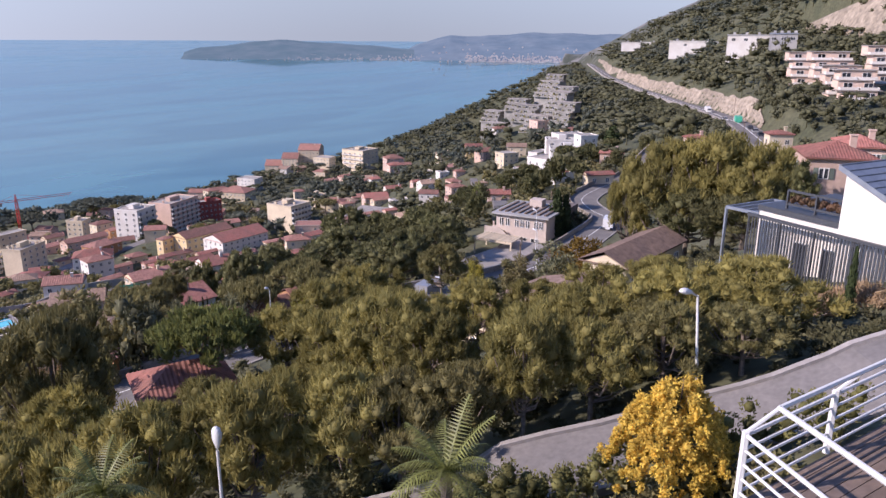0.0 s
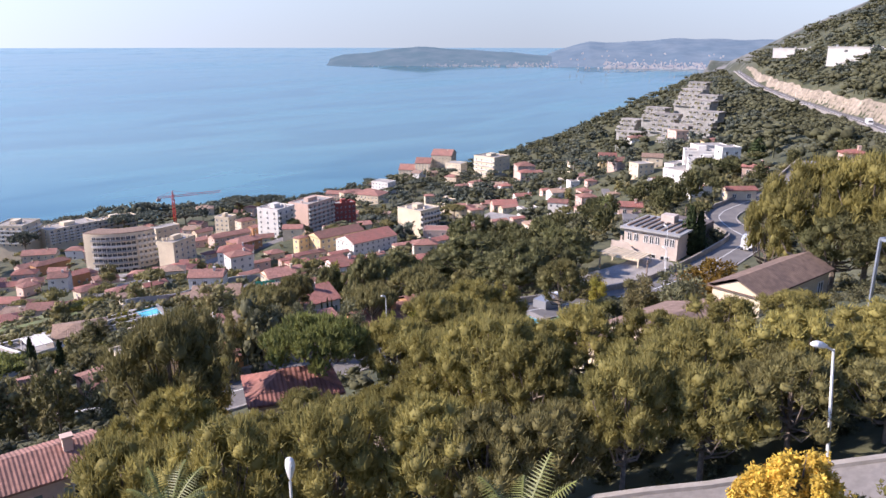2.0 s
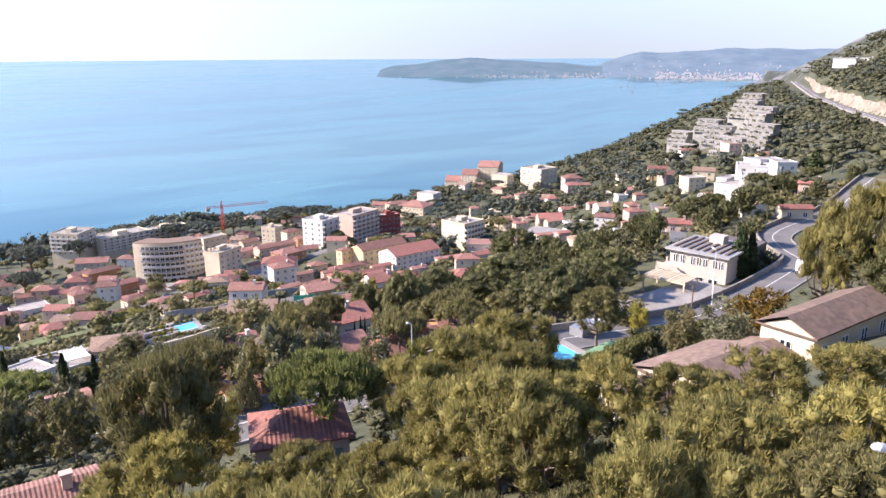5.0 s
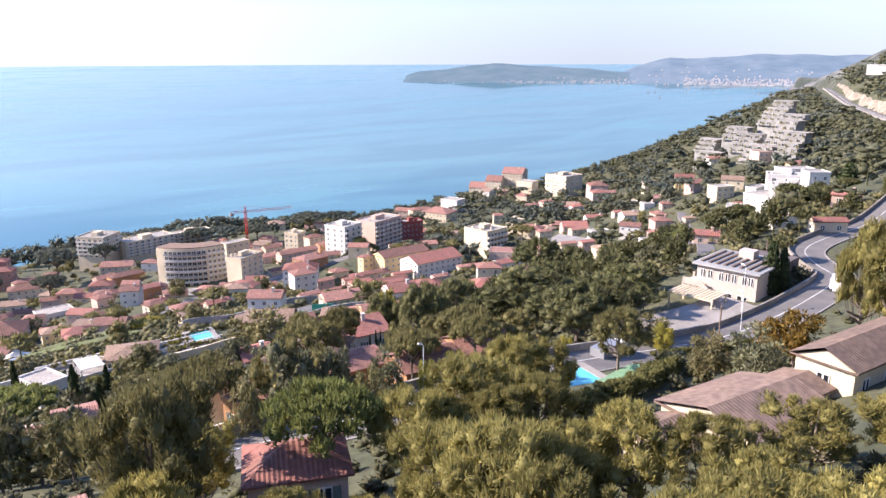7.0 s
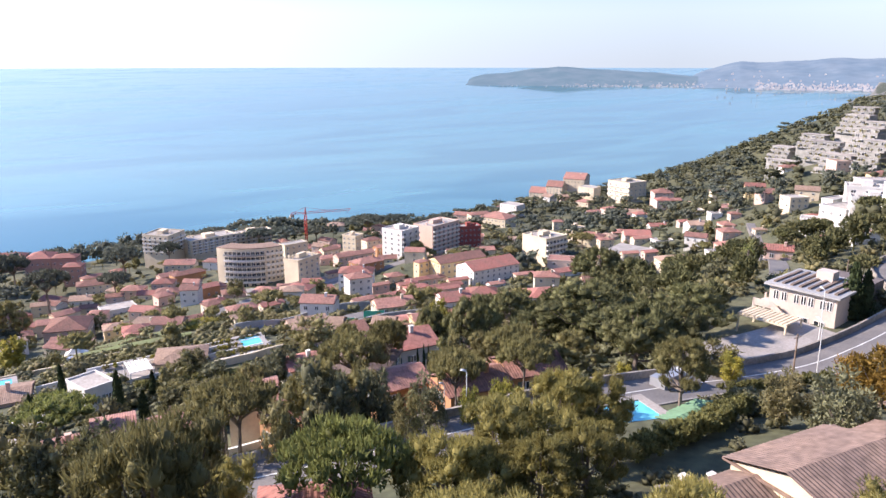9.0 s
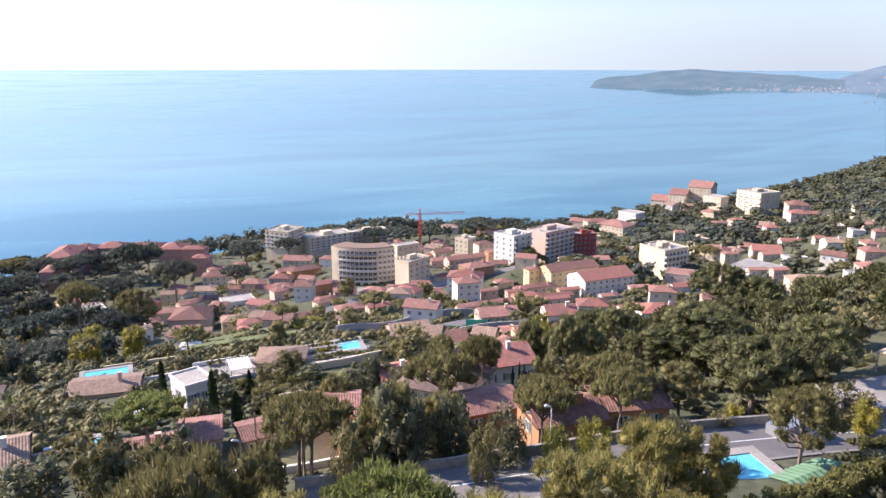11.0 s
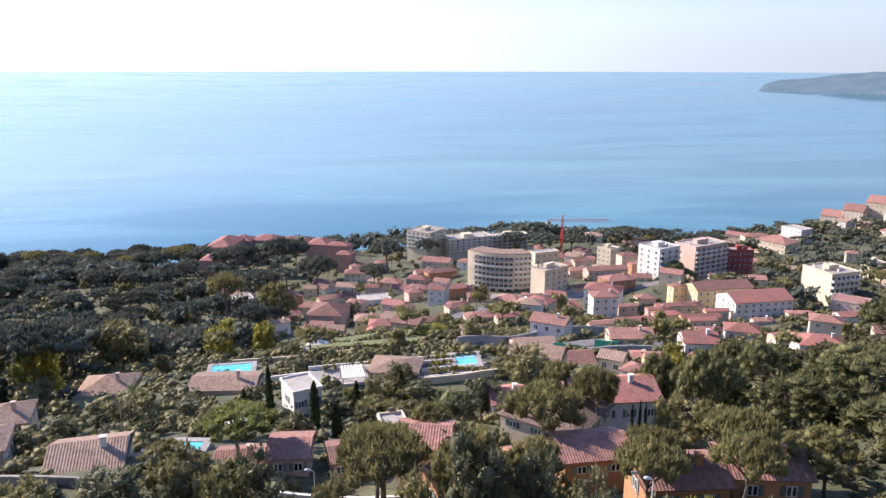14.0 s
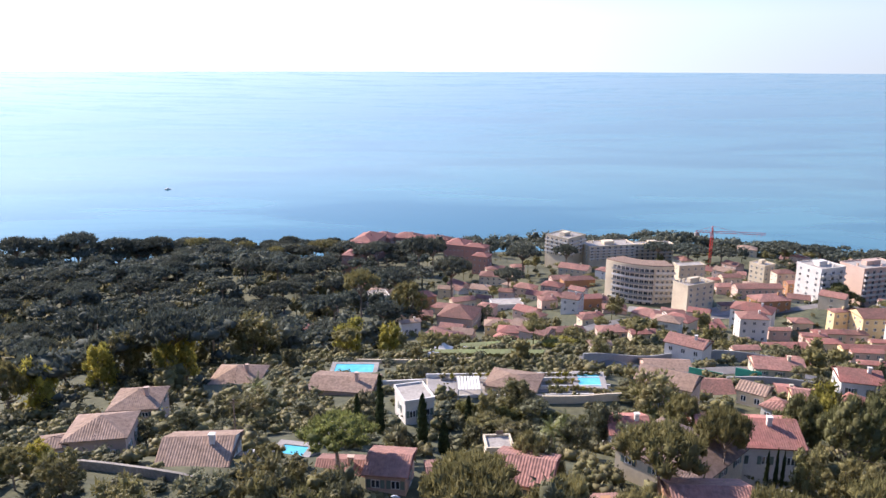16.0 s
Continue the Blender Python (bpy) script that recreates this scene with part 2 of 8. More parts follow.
def height(x, y):
    """The lie of the hillside over the sea, in metres."""
    x, y = np.asarray(x, float), np.asarray(y, float)
    s = y - 0.16 * x
    z = sum(np.interp(s + o, SP, ZP) for o in (-9, 0, 9)) / 3
    land = step(715, 560, s)
    z = z + 68 * step(575, 850, x) * step(640, 400, s)
    z = z + 68 * step(960, 1420, x) * step(690, 430, s)
    z = z + 17 * np.exp(-((x - 480) ** 2 + (y - 289) ** 2) / 75 ** 2)
    z = z - 16 * np.maximum(step(190, 330, x) * step(470, 620, s), step(620, 760, x) * step(330, 500, s))
    z = z + 4.5 * step(88, 110, s) * step(265, 205, s) * step(84, 58, x)
    z = z + 6 * step(235, 290, y) * step(470, 410, y) * step(40, 90, x) * step(255, 200, x)
    z = z + 60 * step(240, 420, x) * step(20, -90, s)
    z = z - 11 * step(50, 110, x) * step(85, 30, s) * step(330, 200, x) * step(-60, -20, s)
    z = z + 42 * step(330, 470, x) * step(150, 60, s) * step(1000, 760, x)
    z = z - 14 * step(95, 175, x) * step(360, 270, x) * step(105, 170, s) * step(310, 250, s)
    near = step(45, 75, s) * step(160, 120, s)
    z = z + near * (4.5 * step(35, -5, x) - 2.5 * step(40, 60, x) * step(130, 100, x))
    z = z - 4 * np.exp(-((x - 58) ** 2 + (y - 37) ** 2) / 170)
    z = z - 2.3 * np.exp(-((x - 45) ** 2 + (y - 7) ** 2) / 60)
    z = z + land * step(150, 400, np.hypot(x, y)) * (2.5 * np.sin(x / 37.0 + 1.3) * np.sin(y / 41.0) + 1.6 * np.sin(x / 17.0 + y / 23.0))
    return shelf(x, y, z)


def shelf(x, y, z):
    """Cuts the corniche into the slope z: a level bed, a rock step and a wooded bank above."""
    best, lat, bed = np.full(x.shape, 1e9), np.zeros(x.shape), np.zeros(x.shape)
    for a, b in zip(CORNICHE[:-1], CORNICHE[1:]):
        d = (b - a)[:2]
        u = np.clip(((x - a[0]) * d[0] + (y - a[1]) * d[1]) / (d @ d), 0, 1)
        px, py = x - a[0] - u * d[0], y - a[1] - u * d[1]
        r = np.hypot(px, py)
        side = np.sign(px * d[1] - py * d[0])
        hit_ = r < best
        best, lat, bed = np.where(hit_, r, best), np.where(hit_, side * r, lat), np.where(hit_, a[2] + u * (b[2] - a[2]), bed)
    steep = np.interp(x, [230, 330, 450, 700], [0.10, 0.30, 0.50, 0.55])
    up = bed + 8.5 * step(6.0, 9.5, lat) + steep * np.clip(lat - 9, 0, 45) + np.interp(x, [450, 620], [0.06, 0.62]) * np.clip(lat - 54, 0, 40) + 17 * step(92, 98, lat) * step(620, 540, x) * step(300, 380, x) + 0.5 * np.clip(lat - 98, 0, 70)
    down = bed - 0.30 * np.clip(-lat - 7, 0, None)
    ends = step(195, 235, x) * step(1150, 980, x)
    w_up, w_down = ends * step(260, 150, lat), ends * step(85, 25, -lat)
    return np.where(lat > 0, z + (up - z) * w_up, z + (down - z) * w_down)


def level(x, y):
    return float(height(x, y))


def mesh_object(name, verts, faces, mats, parent=None, smooth=False, index=None):
    me = bpy.data.meshes.new(name)
    me.from_pydata([tuple(v) for v in verts], [], [tuple(int(i) for i in f) for f in faces])
    for m in (mats if isinstance(mats, (list, tuple)) else [mats]):
        me.materials.append(m)
    if index is not None:
        me.polygons.foreach_set("material_index", np.asarray(index, dtype=np.int32))
    if smooth:
        me.polygons.foreach_set("use_smooth", np.ones(len(me.polygons), dtype=bool))
    me.update()
    ob = new(name, me)
    ob.parent = parent
    return ob


def spaced(a, b, near0, near1, fine, grow):
    """Grid lines, close between near0 and near1 and wider beyond."""
    out, v, d = list(np.arange(near0, near1, fine)), near1, fine
    while v < b:
        out.append(v)
        d *= grow
        v += d
    v, d = near0, fine
    while v > a:
        d *= grow
        v -= d
        out.insert(0, v)
    return np.array(out)


gx = spaced(-1500, 2600, -40, 600, 4.0, 1.045)
gy = spaced(-700, 1150, 0, 270, 4.0, 1.035)
GX, GY = np.meshgrid(gx, gy)
GZ = height(GX, GY)
nx, ny = len(gx), len(gy)
idx = np.arange(nx * ny).reshape(ny, nx)
quads = np.stack([idx[:-1, :-1], idx[:-1, 1:], idx[1:, 1:], idx[1:, :-1]], -1).reshape(-1, 4)
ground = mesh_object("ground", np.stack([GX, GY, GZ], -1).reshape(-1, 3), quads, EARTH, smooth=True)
tagged(ground, "dry scrubby hillside falling to the sea", "ground", kind="structure")

# the hillside's material turns to grey and pale rock on the far mountain
nt = EARTH.node_tree
geo = [n for n in nt.nodes if n.type == "NEW_GEOMETRY"][0]
sep = nt.nodes.new("ShaderNodeSeparateXYZ")
nt.links.new(geo.outputs["Position"], sep.inputs[0])
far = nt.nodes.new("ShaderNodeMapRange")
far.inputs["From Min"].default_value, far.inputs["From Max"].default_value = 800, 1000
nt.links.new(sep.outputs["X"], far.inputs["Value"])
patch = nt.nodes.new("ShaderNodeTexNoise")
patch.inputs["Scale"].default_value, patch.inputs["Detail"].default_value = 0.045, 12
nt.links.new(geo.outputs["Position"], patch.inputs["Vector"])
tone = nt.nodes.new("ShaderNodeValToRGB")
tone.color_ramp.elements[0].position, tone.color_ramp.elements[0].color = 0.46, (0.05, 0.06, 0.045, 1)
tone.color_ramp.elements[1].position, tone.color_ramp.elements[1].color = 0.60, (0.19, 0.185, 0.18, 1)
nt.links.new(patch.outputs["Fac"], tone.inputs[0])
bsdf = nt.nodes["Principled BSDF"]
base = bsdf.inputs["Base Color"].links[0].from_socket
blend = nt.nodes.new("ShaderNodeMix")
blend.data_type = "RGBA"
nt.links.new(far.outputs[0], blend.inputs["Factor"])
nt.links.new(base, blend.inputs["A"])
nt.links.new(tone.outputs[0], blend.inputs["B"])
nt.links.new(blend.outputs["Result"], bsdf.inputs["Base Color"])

# the sea: one sheet to the horizon, which lies at 24 km and is drawn in to 4.9 km along the lines of sight
EYE_H, SEA0, SEA1 = 186.0, 1400.0, 4880.0
CX, CY = 16.0, 11.0


def sea_radius(true_r):
    """Where a place true_r metres off is set, with its height."""
    if true_r <= SEA0:
        return true_r, 0.0
    g = (true_r - SEA0) / (SEA1 - SEA0)
    q = g / (1 + 0.85 * g)
    r = SEA0 + q * (SEA1 - SEA0)
    return r, EYE_H - r * EYE_H / true_r


rings = [sea_radius(r) for r in np.concatenate([np.linspace(250, 1400, 12), np.geomspace(1450, 25000, 60)])]
SEG = 240
verts, faces = [], []
for r, z in rings:
    for k in range(SEG):
        a = 2 * math.pi * k / SEG
        verts.append((CX + r * math.sin(a), CY + r * math.cos(a), z))
for j in range(len(rings) - 1):
    for k in range(SEG):
        n = (k + 1) % SEG
        faces.append((j * SEG + k, j * SEG + n, (j + 1) * SEG + n, (j + 1) * SEG + k))
# land lies over the sea to the north, so the sheet is only laid on the open side
faces = [f for f in faces if verts[f[0]][1] > 330 or verts[f[0]][0] < -1400]
SEA = bpy.data.materials.new("sea_water")
SEA.use_nodes = True
nt = SEA.node_tree
bsdf = nt.nodes["Principled BSDF"]
bsdf.inputs["Roughness"].default_value = 0.22
bsdf.inputs["IOR"].default_value = 1.33
bsdf.inputs["Specular IOR Level"].default_value = 0.5
geo = nt.nodes.new("ShaderNodeNewGeometry")
stretch = nt.nodes.new("ShaderNodeMapping")
stretch.inputs["Scale"].default_value = (0.28, 1.0, 1.0)
nt.links.new(geo.outputs["Position"], stretch.inputs["Vector"])
swell, slick = nt.nodes.new("ShaderNodeTexNoise"), nt.nodes.new("ShaderNodeTexNoise")
swell.inputs["Scale"].default_value, swell.inputs["Detail"].default_value = 0.05, 6
slick.inputs["Scale"].default_value, slick.inputs["Detail"].default_value, slick.inputs["Distortion"].default_value = 0.006, 7, 1.4
nt.links.new(stretch.outputs[0], swell.inputs["Vector"])
nt.links.new(stretch.outputs[0], slick.inputs["Vector"])
b = nt.nodes.new("ShaderNodeBump")
b.inputs["Strength"].default_value, b.inputs["Distance"].default_value = 0.07, 1.0
nt.links.new(swell.outputs["Fac"], b.inputs["Height"])
nt.links.new(b.outputs[0], bsdf.inputs["Normal"])
tone = nt.nodes.new("ShaderNodeValToRGB")
tone.color_ramp.elements[0].position, tone.color_ramp.elements[0].color = 0.40, (0.028, 0.126, 0.166, 1)
tone.color_ramp.elements[1].position, tone.color_ramp.elements[1].color = 0.60, (0.074, 0.212, 0.242, 1)
nt.links.new(slick.outputs["Fac"], tone.inputs[0])
nt.links.new(tone.outputs[0], bsdf.inputs["Base Color"])
rr = nt.nodes.new("ShaderNodeMapRange")
rr.inputs["From Min"].default_value, rr.inputs["From Max"].default_value = 0.42, 0.6
rr.inputs["To Min"].default_value, rr.inputs["To Max"].default_value = 0.05, 0.17
nt.links.new(slick.outputs["Fac"], rr.inputs["Value"])
nt.links.new(rr.outputs[0], bsdf.inputs["Roughness"])
tagged(mesh_object("water", verts, faces, SEA, smooth=True), "calm blue sea with paler slicks", "sea", kind="structure")


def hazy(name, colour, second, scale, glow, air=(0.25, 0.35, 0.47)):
    """Distant land: haze of kilometres of sea air, painted on as emitted bluish daylight."""
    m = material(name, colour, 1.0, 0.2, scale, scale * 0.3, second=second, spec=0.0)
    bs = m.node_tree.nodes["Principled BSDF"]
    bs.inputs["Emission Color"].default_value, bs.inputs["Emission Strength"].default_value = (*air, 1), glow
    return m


# emission imitates sea haze over cape, hills and town; none of them glows
FAR1 = hazy("cape_woods_haze_glow", (0.02, 0.034, 0.036), (0.05, 0.058, 0.06), 0.03, 0.42, (0.21, 0.33, 0.47))
FAR2 = hazy("far_coast_hills_haze_glow", (0.045, 0.06, 0.075), (0.08, 0.09, 0.10), 0.02, 0.43, (0.21, 0.32, 0.47))
TOWN = hazy("far_town_walls_haze_glow", (0.42, 0.35, 0.31), (0.30, 0.22, 0.2), 0.1, 0.36)


def headland(name, true_r, spans, mat, label, seed, deep):
    """A cape: spans of (heading in degrees, crest elevation in degrees over its waterline)."""
    r0, z0 = sea_radius(true_r)
    k = r0 / true_r
    rng = random.Random(seed)
    heads = np.arange(spans[0][0], spans[-1][0] + 0.01, 0.12)
    crest = np.interp(heads, [s[0] for s in spans], [s[1] for s in spans])
    rows, vs, fs = 9, [], []
    for h, c in zip(heads, crest):
        top = math.tan(radians(max(c, 0.0))) * true_r * k
        top *= 1 + 0.02 * math.sin(h * 2 + seed) + 0.008 * noise.noise((h * 3, seed, 0))
        for j in range(rows):
            u = j / (rows - 1)
            r = r0 + deep * u
            lift = top * (u ** 0.75) * (1 + 0.10 * math.sin(h * 2.3 + seed) * math.sin(u * 6) * (1 - u))
            if j == 0:
                lift = -3
            slope = (sea_radius(true_r * 1.03)[1] - z0) * 0.3 * u
            vs.append((CX + r * math.sin(radians(h)), CY + r * math.cos(radians(h)), z0 + lift + slope))
    for i in range(len(heads) - 1):
        for j in range(rows - 1):
            a = i * rows + j
            fs.append((a, a + rows, a + rows + 1, a + 1))
    ob = mesh_object(name, vs, fs, mat, smooth=True)
    return tagged(ob, label, "headland", kind="structure")


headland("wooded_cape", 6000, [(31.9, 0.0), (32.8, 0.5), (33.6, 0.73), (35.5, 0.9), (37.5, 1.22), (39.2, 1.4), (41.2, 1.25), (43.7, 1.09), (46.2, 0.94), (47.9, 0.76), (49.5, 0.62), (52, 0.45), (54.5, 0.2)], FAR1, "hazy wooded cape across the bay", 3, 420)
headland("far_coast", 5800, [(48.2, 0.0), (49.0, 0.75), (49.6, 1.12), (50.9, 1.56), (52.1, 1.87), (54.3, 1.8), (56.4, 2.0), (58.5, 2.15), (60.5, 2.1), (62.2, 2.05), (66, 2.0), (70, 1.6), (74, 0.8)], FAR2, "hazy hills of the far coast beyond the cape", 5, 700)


def far_town(h0, h1, true_r, count, rise, seed):
    """White and pink houses along a far shore, too many to count."""
    rng = random.Random(seed)
    r0, z0 = sea_radius(true_r)
    vs, fs = [], []
    for i in range(count):
        h = radians(rng.uniform(h0, h1))
        u = rng.random() ** 2.2
        r, z = r0 - 14 + 120 * u, z0 + 1 + rise * u
        w, t = rng.uniform(1.5, 4.5), rng.uniform(0.6, 2.2)
        c, s = math.cos(h), math.sin(h)
        n = len(vs)
        for dx, dy in ((-w, -3), (w, -3), (w, 3), (-w, 3)):
            x, y = CX + r * s + dx * c + dy * s, CY + r * c - dx * s + dy * c
            vs += [(x, y, z - 5), (x, y, z + t)]
        fs += [(n, n + 2, n + 3, n + 1), (n + 2, n + 4, n + 5, n + 3), (n + 4, n + 6, n + 7, n + 5), (n + 6, n, n + 1, n + 7), (n + 1, n + 3, n + 5, n + 7)]
    return vs, fs


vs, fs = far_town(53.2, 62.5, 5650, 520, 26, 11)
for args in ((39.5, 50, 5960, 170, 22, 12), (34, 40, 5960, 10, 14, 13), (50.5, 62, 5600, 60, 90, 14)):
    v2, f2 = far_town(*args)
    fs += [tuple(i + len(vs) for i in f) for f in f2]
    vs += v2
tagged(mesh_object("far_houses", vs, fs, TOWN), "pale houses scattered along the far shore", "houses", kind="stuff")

# ---- trees ----


def part(name, bm, mat, parent, label=""):
    """Links a bmesh, or a ready mesh, as one mesh object under a thing or a part."""
    if isinstance(bm, bpy.types.Mesh):
        me = bm
    else:
        me = bpy.data.meshes.new(name)
        bm.to_mesh(me)
        bm.free()
    if not me.materials:
        for m in (mat if isinstance(mat, (list, tuple)) else [mat]):
            me.materials.append(m)
    ob = new(name, me)
    ob.parent = parent
    if label:
        ob["label"] = label
    return ob


def raw_mesh(name, verts, faces, mat, smooth=False):
    me = bpy.data.meshes.new(name)
    me.from_pydata(np.asarray(verts).tolist(), [], [tuple(int(i) for i in f) for f in faces])
    me.materials.append(mat)
    if smooth:
        me.polygons.foreach_set("use_smooth", np.ones(len(me.polygons), dtype=bool))
    me.update()
    return me


ICO_V = np.array([(0, 0, -1), (0.72, -0.53, -0.45), (-0.28, -0.85, -0.45), (-0.89, 0, -0.45), (-0.28, 0.85, -0.45), (0.72, 0.53, -0.45),
                  (0.28, -0.85, 0.45), (-0.72, -0.53, 0.45), (-0.72, 0.53, 0.45), (0.28, 0.85, 0.45), (0.89, 0, 0.45), (0, 0, 1)])
ICO_F = np.array([(0, 2, 1), (1, 5, 0), (0, 3, 2), (0, 4, 3), (0, 5, 4), (1, 10, 5), (2, 6, 1), (3, 7, 2), (4, 8, 3), (5, 9, 4),
                  (1, 6, 10), (2, 7, 6), (3, 8, 7), (4, 9, 8), (5, 10, 9), (6, 11, 10), (7, 11, 6), (8, 11, 7), (9, 11, 8), (10, 11, 9)])


OCT_V = np.array([(1, 0, 0), (-1, 0, 0), (0, 1, 0), (0, -1, 0), (0, 0, 1), (0, 0, -1)], float)
OCT_F = np.array([(0, 2, 4), (2, 1, 4), (1, 3, 4), (3, 0, 4), (2, 0, 5), (1, 2, 5), (3, 1, 5), (0, 3, 5)])


def spin(rng):
    q, _ = np.linalg.qr(rng.normal(size=(3, 3)))
    return q


def foliage(rng, centres, radii, count, size, up=0.5, thin=0.35, core=0.72, droop=0.0, plain=False):
    """Clumps of narrow leaf blades round dark cores. Returns vertices and triangles."""
    V, F, n = [], [], 0
    for c, r in zip(centres, radii):
        c, r = np.asarray(c, float), np.asarray(r, float) * np.ones(3)
        if core:
            cv, cf = (OCT_V, OCT_F) if plain else (ICO_V, ICO_F)
            wob = 1 + 0.18 * rng.uniform(-1, 1, (len(cv), 1))
            V.append(c + cv @ spin(rng) * r * core * wob)
            F.append(cf + n)
            n += len(cv)
        d = rng.normal(size=(count, 3))
        d[:, 2] += up * 0.8
        d /= np.linalg.norm(d, axis=1)[:, None]
        p = c + d * r * rng.uniform(0.7 if core > 0.5 else 0.45, 1.02, (count, 1))
        out = d * 0.8 + rng.normal(size=(count, 3)) * 0.55
        out[:, 2] += up - droop
        out /= np.linalg.norm(out, axis=1)[:, None]
        side = np.cross(out, rng.normal(size=(count, 3)))
        side /= np.linalg.norm(side, axis=1)[:, None] + 1e-9
        s = size * rng.uniform(0.6, 1.35, (count, 1))
        tri = np.stack([p - side * s * thin - out * s * 0.3, p + side * s * thin - out * s * 0.3, p + out * s], 1)
        V.append(tri.reshape(-1, 3))
        F.append(np.arange(count * 3).reshape(-1, 3) + n)
        n += count * 3
    return np.concatenate(V), np.concatenate(F)


def tube(points, radii, sides=6):
    V, F = [], []
    for i, (p, r) in enumerate(zip(points, radii)):
        p = Vector(p)
        d = Vector(points[min(i + 1, len(points) - 1)]) - Vector(points[max(i - 1, 0)])
        q = d.to_track_quat("Z", "Y")
        for k in range(sides):
            a = 2 * math.pi * k / sides
            V.append(p + q @ Vector((r * math.cos(a), r * math.sin(a), 0)))
    for i in range(len(points) - 1):
        for k in range(sides):
            n = (k + 1) % sides
            F.append((i * sides + k, i * sides + n, (i + 1) * sides + n, (i + 1) * sides + k))
    return V, F


def join(pieces):
    V, F = [], []
    for v, f in pieces:
        F += [tuple(i + len(V) for i in q) for q in f]
        V += [tuple(x) for x in v]
    return V, F


def tree_meshes(kind, seed, detail):
    """Trunk and crown of a tree one metre tall and about one metre wide, to be scaled."""
    rng = np.random.default_rng(seed)
    limbs, cs, rs = [], [], []
    if kind == "pine":
        n, lo, hi = 78, 0.47, 0.95
        lean = rng.uniform(-0.08, 0.08, 2)
        lobes = [(rng.uniform(0, 6.28), rng.uniform(0.5, 0.85), rng.uniform(0.18, 0.34)) for _ in range(5)]
        for i in range(n):
            h = lo + (hi - lo) * (i + 0.5) / n
            a = i * 2.4 + rng.uniform(-0.6, 0.6)
            swell = sum(k * max(0, math.cos(a - b)) ** 3 * math.exp(-((h - c) / 0.16) ** 2) for b, c, k in lobes)
            reach = (0.33 + 0.6 * swell) * math.sin(math.pi * min(1, (h - 0.24) / 0.76)) ** 0.6 + 0.02
            q = reach * rng.uniform(0.5, 1.05)
            cs.append((lean[0] * h + q * math.cos(a), lean[1] * h + q * math.sin(a), h + rng.uniform(-0.03, 0.05)))
            rs.append(np.array((1, 1, 0.75)) * rng.uniform(0.058, 0.112))
        trunk = [(0, 0, -0.12), (lean[0] * 0.3, lean[1] * 0.3, 0.3), (lean[0] * 0.6, lean[1] * 0.6, 0.6), (lean[0] * 0.85, lean[1] * 0.85, 0.85)]
        limbs.append(tube(trunk, (0.032, 0.024, 0.017, 0.006)))
        for c in cs[::3]:
            z = min(c[2] - 0.08, 0.26 + 0.6 * (c[2] - 0.4)) - 0.15 * math.hypot(c[0], c[1])
            limbs.append(tube([(lean[0] * z, lean[1] * z, z), ((c[0] + lean[0] * z) * 0.55, (c[1] + lean[1] * z) * 0.55, z + 0.05), c], (0.011, 0.008, 0.004), 4))
        v, f = foliage(rng, cs, rs, int(60 * detail), 0.05 / detail ** 0.4, up=1.0, thin=0.14, core=0.64 if detail > 1.2 else 0.8)
    elif kind == "umbrella":
        trunk = [(0, 0, -0.12), (0.02, 0.01, 0.3), (0.01, 0.03, 0.55), (0.0, 0.0, 0.72)]
        limbs.append(tube(trunk, (0.036, 0.028, 0.024, 0.015)))
        for i in range(24):
            a, q = i * 2.4, 0.47 * math.sqrt((i + 0.5) / 24)
            cs.append((q * math.cos(a), q * math.sin(a), 0.84 - 0.55 * q * q + rng.uniform(-0.03, 0.03)))
            rs.append(np.array((1, 1, 0.62)) * rng.uniform(0.10, 0.14))
            if i % 2:
                limbs.append(tube([(0.01, 0.02, 0.48 + 0.1 * rng.random()), (cs[-1][0] * 0.5, cs[-1][1] * 0.5, 0.66), cs[-1]], (0.013, 0.01, 0.005), 4))
        v, f = foliage(rng, cs, rs, int(105 * detail), 0.045 / detail ** 0.3, up=0.8, thin=0.24, core=0.58 if detail > 1.2 else 0.8)
    elif kind == "cypress":
        limbs.append(tube([(0, 0, -0.1), (0, 0, 0.2), (0, 0, 0.9)], (0.02, 0.015, 0.004)))
        for i in range(22):
            h = 0.05 + 0.9 * i / 21
            w = 0.5 * (math.sin(math.pi * min(1, h * 0.62 + 0.30)) ** 1.1) * 0.85
            a = i * 2.1
            cs.append((0.16 * w * math.cos(a), 0.16 * w * math.sin(a), h))
            rs.append((w * 0.85, w * 0.85, 0.065))
        v, f = foliage(rng, cs, rs, int(45 * detail), 0.05 / detail ** 0.4, up=1.6, thin=0.9, core=0.8)
    else:
        n = 18
        for i in range(n):
            h = 0.22 + 0.66 * (i + 0.5) / n
            reach = 0.40 * math.sin(math.pi * min(1, h * 0.92)) ** 0.6
            a, q = i * 2.4 + rng.uniform(-0.4, 0.4), reach * rng.uniform(0.4, 1.0)
            cs.append((q * math.cos(a), q * math.sin(a), h + rng.uniform(-0.05, 0.05)))
            rs.append(np.array((1, 1, 0.85)) * rng.uniform(0.12, 0.20))
        limbs.append(tube([(0, 0, -0.12), (0.02, 0, 0.25), (0, 0.02, 0.6)], (0.03, 0.024, 0.008)))
        for c in cs[::3]:
            limbs.append(tube([(0.01, 0, 0.22), (c[0] * 0.5, c[1] * 0.5, c[2] * 0.6), c], (0.014, 0.01, 0.004), 4))
        v, f = foliage(rng, cs, rs, int(85 * detail), 0.06 / detail ** 0.4, up=0.3, thin=0.3, core=0.3 if detail > 1.2 else 0.6)
    return join(limbs), (v, f)


